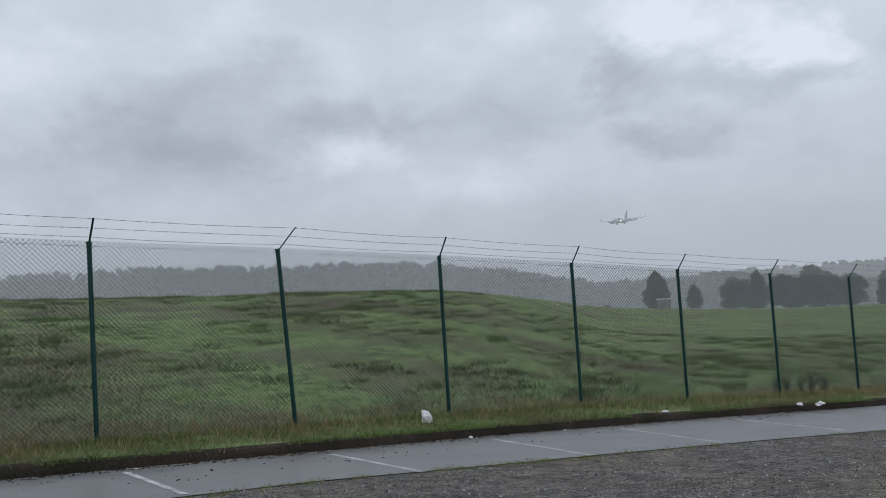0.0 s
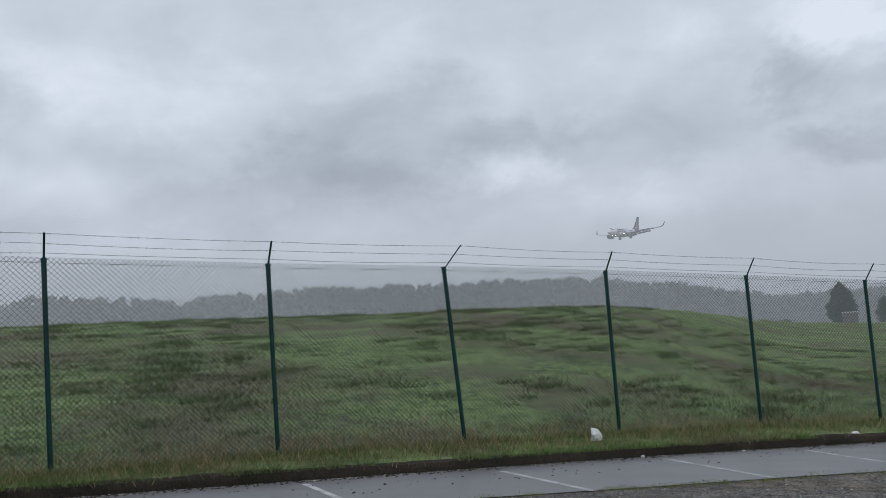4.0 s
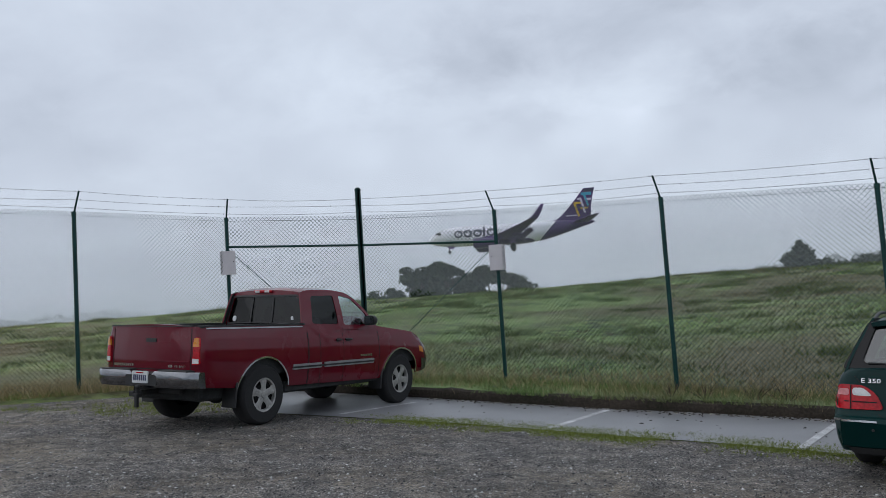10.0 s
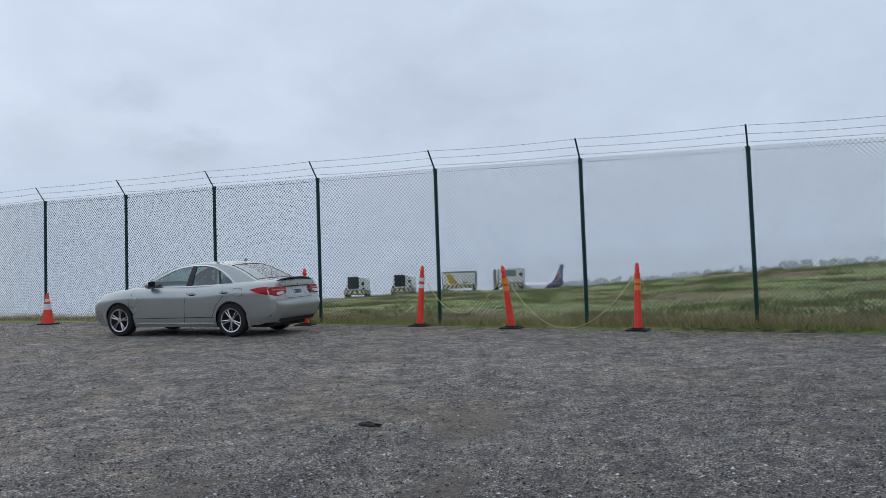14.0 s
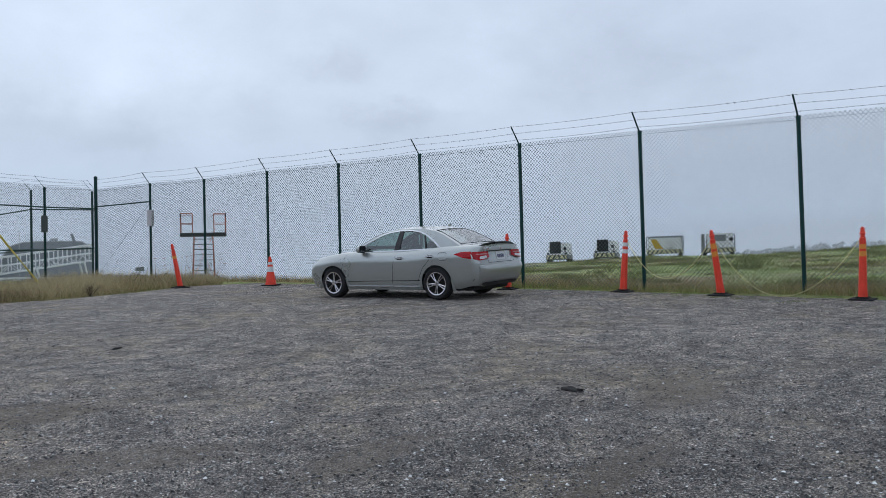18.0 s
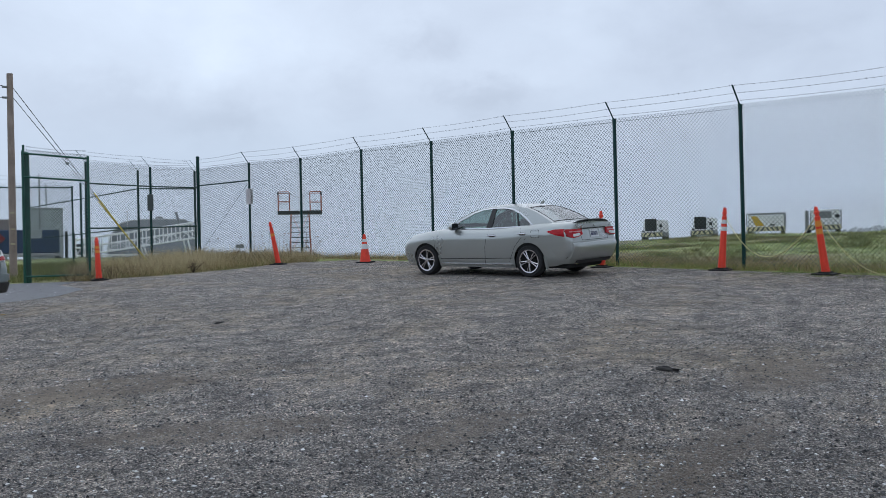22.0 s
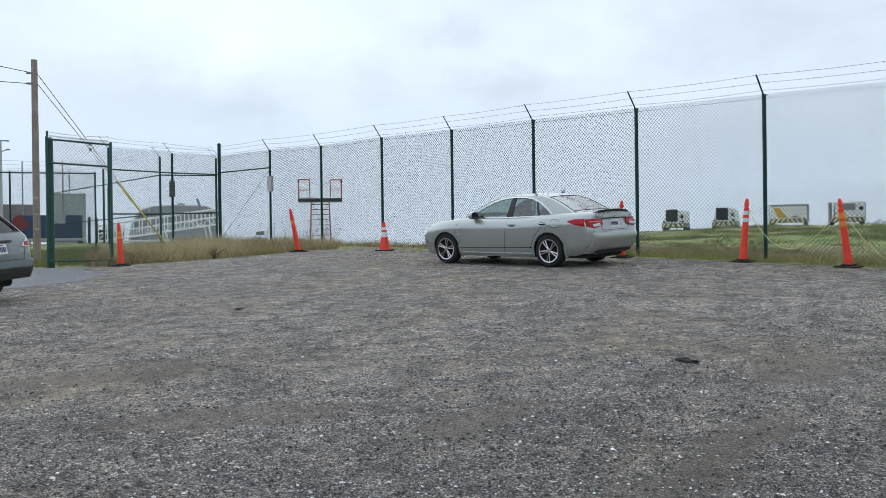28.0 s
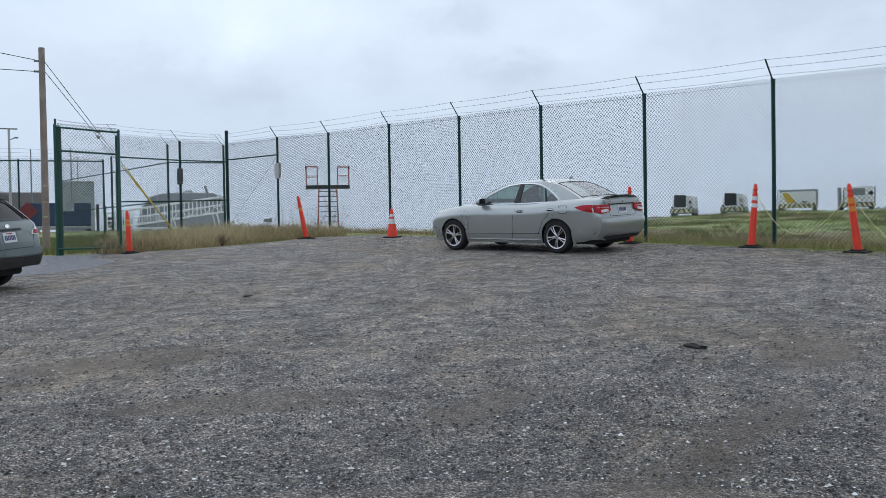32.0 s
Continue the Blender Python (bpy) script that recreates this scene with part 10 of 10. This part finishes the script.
def gravel_stones(n, power, least, spare, squeeze, material, label):
    """Loose stones over the lot: their radius starts at least and grows by up to spare."""
    az = RNG.uniform(-34, 186, n)
    r = 4.6 + 21 * RNG.random(n) ** power
    a = np.radians(az)
    x, y = -r * np.sin(a), r * np.cos(a)
    # inside the gravel only
    line = np.array(STRIP_NEAR)
    o = np.argsort(line[:, 0])
    limit = np.interp(x, line[o, 0], line[o, 1])
    keep = (y < limit - 0.05) | (x < -15.2)
    edge = np.array(GRAVEL_EDGE[:13])
    oo = np.argsort(edge[:, 1])
    keep &= (x > np.interp(y, edge[oo, 1], edge[oo, 0]) + 0.1) | (y > 1.2)
    keep &= (y > -23.0)
    for dx, dy, da, db, turn in DIRT:
        c, w = math.cos(radians(turn)), math.sin(radians(turn))
        u, v = ((x - dx) * c + (y - dy) * w) / da, ((y - dy) * c - (x - dx) * w) / db
        keep &= (u * u + v * v > 0.5 + 0.7 * RNG.random(n)) | (RNG.random(n) < 0.5)
    x, y = x[keep], y[keep]
    n = len(x)
    z = -0.0357 * x - 0.051 * y - 0.011 * np.maximum(0, y - 8) - 0.010 * np.maximum(0, -y - 14)
    s = least + spare * RNG.random(n) ** squeeze
    base = np.array([(1, 0, 0), (0, 1, 0), (-1, 0, 0), (0, -1, 0), (0, 0, 0.8), (0, 0, -0.4)])
    co = base[None] * (s[:, None, None]) * (0.6 + 0.8 * RNG.random((n, 6, 1))) * np.array([1.0, 1.0, 0.8])
    t = RNG.random(n) * 6.28
    cs, sn = np.cos(t)[:, None], np.sin(t)[:, None]
    co = np.stack([co[:, :, 0] * cs - co[:, :, 1] * sn, co[:, :, 0] * sn + co[:, :, 1] * cs, co[:, :, 2]], 2)
    co += np.stack([x, y, z + s * 0.2], 1)[:, None]
    f = np.array([(0, 1, 4), (1, 2, 4), (2, 3, 4), (3, 0, 4)])
    faces = (np.arange(n)[:, None, None] * 6 + f[None]).reshape(-1, 3)
    me = bpy.data.meshes.new("gravel_stones")
    me.vertices.add(n * 6)
    me.vertices.foreach_set("co", np.ascontiguousarray(co, dtype=np.float32).ravel())
    me.loops.add(len(faces) * 3)
    me.loops.foreach_set("vertex_index", faces.astype(np.int32).ravel())
    me.polygons.add(len(faces))
    me.polygons.foreach_set("loop_start", np.arange(0, len(faces) * 3, 3, dtype=np.int32))
    me.materials.append(material)
    me.update()
    me.validate()
    tagged(new("gravel_stones", me), label, "gravel", kind="stuff")


gravel_stones(270000, 1.45, 0.0045, 0.0080, 2.2, STONE, "loose grey and white stones strewn over the gravel lot")
CHIPS = leaf_mat("coarse_chipping", [(0.0, (0.012, 0.012, 0.013)), (0.45, (0.030, 0.029, 0.030)), (0.62, (0.12, 0.115, 0.11)), (0.86, (0.26, 0.25, 0.24)), (0.93, (0.60, 0.59, 0.57)), (1.0, (0.85, 0.84, 0.82))], 0.5, 0.0)
gravel_stones(120000, 0.85, 0.0068, 0.0115, 2.1, CHIPS, "coarse dark and pale chippings over the gravel lot")


def kerb_litter(n, seed):
    """Crumbs, grit and pale bits washed against the kerb and over the strip."""
    rnd = random.Random(seed)
    bm = bmesh.new()
    for _ in range(n):
        i = rnd.randrange(2, len(KERB_LINE) - 2)
        t = rnd.random()
        x, y = lerp(KERB_LINE[i][0], KERB_LINE[i + 1][0], t), lerp(KERB_LINE[i][1], KERB_LINE[i + 1][1], t)
        o = 0.04 + abs(rnd.gauss(0, 0.16)) + (rnd.random() ** 3 * 2.0 if rnd.random() < 0.15 else 0)
        r = math.hypot(x, y)
        x, y = x - x / r * o, y - y / r * o
        q = rnd.uniform(0.008, 0.022)
        m = Matrix.Translation((x, y, lot(x, y) + 0.014)) @ pose(0, 0, 0, 0, 0, rnd.uniform(0, 360)) @ Matrix.Diagonal((q * rnd.uniform(0.8, 2.2), q, q * 0.7, 1))
        vs = [bm.verts.new(m @ Vector(p)) for p in ((1, 0, 0), (0, 1, 0), (-1, 0, 0), (0, -1, 0), (0, 0, 1))]
        for a, b in ((0, 1), (1, 2), (2, 3), (3, 0)):
            bm.faces.new((vs[a], vs[b], vs[4]))
    tagged(new("kerb_grit", finish(bm, "kerb_grit", GRIT)), "dark crumbs and pale grit washed along the kerb foot", "grit", kind="stuff")


GRIT = leaf_mat("kerb_grit", [(0.0, (0.018, 0.015, 0.012)), (0.75, (0.060, 0.050, 0.040)), (0.9, (0.25, 0.22, 0.18)), (1.0, (0.60, 0.58, 0.52))], 0.9, 0.0)
kerb_litter(2600, 31)
over = [(lerp(x, 0, 0.004), lerp(y, 0, 0.004), z) for x, y, z in [(a + (c - a) * t, b + (d - b) * t, lot(a + (c - a) * t, b + (d - b) * t) + 0.17) for (a, b), (c, d), t in [(KERB_LINE[i], KERB_LINE[i + 1], random.random()) for i in [random.randrange(len(KERB_LINE) - 1) for _ in range(1500)]]]]
over = [p for p in over if noise.noise((p[0] * 0.6, p[1] * 0.6, 7.0)) > -0.15]
scatter("kerb_grass", [(x - 0.16 * x / math.hypot(x, y) * -1, y + 0.16 * y / math.hypot(x, y), z) for x, y, z in over], 8, 0.07, 0.13, 0.012, 0.9, BLADE, "grass hanging over the back of the kerb")


def dead_weed(x, y, z, h, n, seed, label, lean=0.7):
    """A dead branching weed: thin forked stems from one root."""
    rnd = random.Random(seed)
    bm = bmesh.new()
    for _ in range(n):
        a = rnd.uniform(0, 6.28)
        q = Vector((math.cos(a) * lean * h * rnd.random(), math.sin(a) * lean * h * rnd.random(), h * rnd.uniform(0.35, 1.0)))
        m = q * rnd.uniform(0.4, 0.6) + Vector((0, 0, 0.05 * h))
        rod(bm, (0, 0, -0.03), m, 0.006, 4, 0.0045)
        rod(bm, m, q, 0.0045, 4, 0.002)
        for _ in range(2):
            e = m + Vector((rnd.uniform(-0.3, 0.3), rnd.uniform(-0.3, 0.3), rnd.uniform(0.1, 0.4))) * h
            rod(bm, m, e, 0.0035, 3, 0.0015)
    ob = new("dead_weed", finish(bm, "dead_weed", DEAD))
    ob.matrix_basis = Matrix.Translation((x, y, z))
    tagged(ob, label, "weed", "dead weeds")


DEAD = mat("dead_brown_stem", (0.050, 0.034, 0.024), 0.9, vary=0.3)
dead_weed(-4.43, -24.0, lot(-4.43, -24.0), 0.40, 16, 1, "dead brown branching weed at the edge of the gravel", 1.0)
wx, wy = polar(-21.5, 27.2)
for i in range(5):
    dead_weed(wx + 0.35 * i - 0.8, wy + 0.1 * (i % 2), land(wx, wy) + 0.02, 0.75, 22, 2 + i, "dark dead weed standing behind the fence", 0.6)
for i, (x, y) in enumerate(((-11.75, 8.15), (-11.4, 8.45), (-12.55, 7.2), (-12.2, 7.6))):
    dead_weed(x, y, lot(x, y) + 0.17, 0.28, 9, 10 + i, "dead twigs hanging over the kerb", 1.6)
crumple("fallen_leaf", 0.05, -15.82, lot(0.05, -15.82) + 0.005, 0.05, 0.03, 0.008, mat("yellow_dead_leaf", (0.42, 0.26, 0.06), 0.7, vary=0.2), "yellow fallen leaf on the gravel", "leaf", 77)


def motions():
    walk(plane, [(t, pose(x, y, z, 0, table(PITCH, t), h)) for t, x, y, z, h in FLIGHT])


motions()
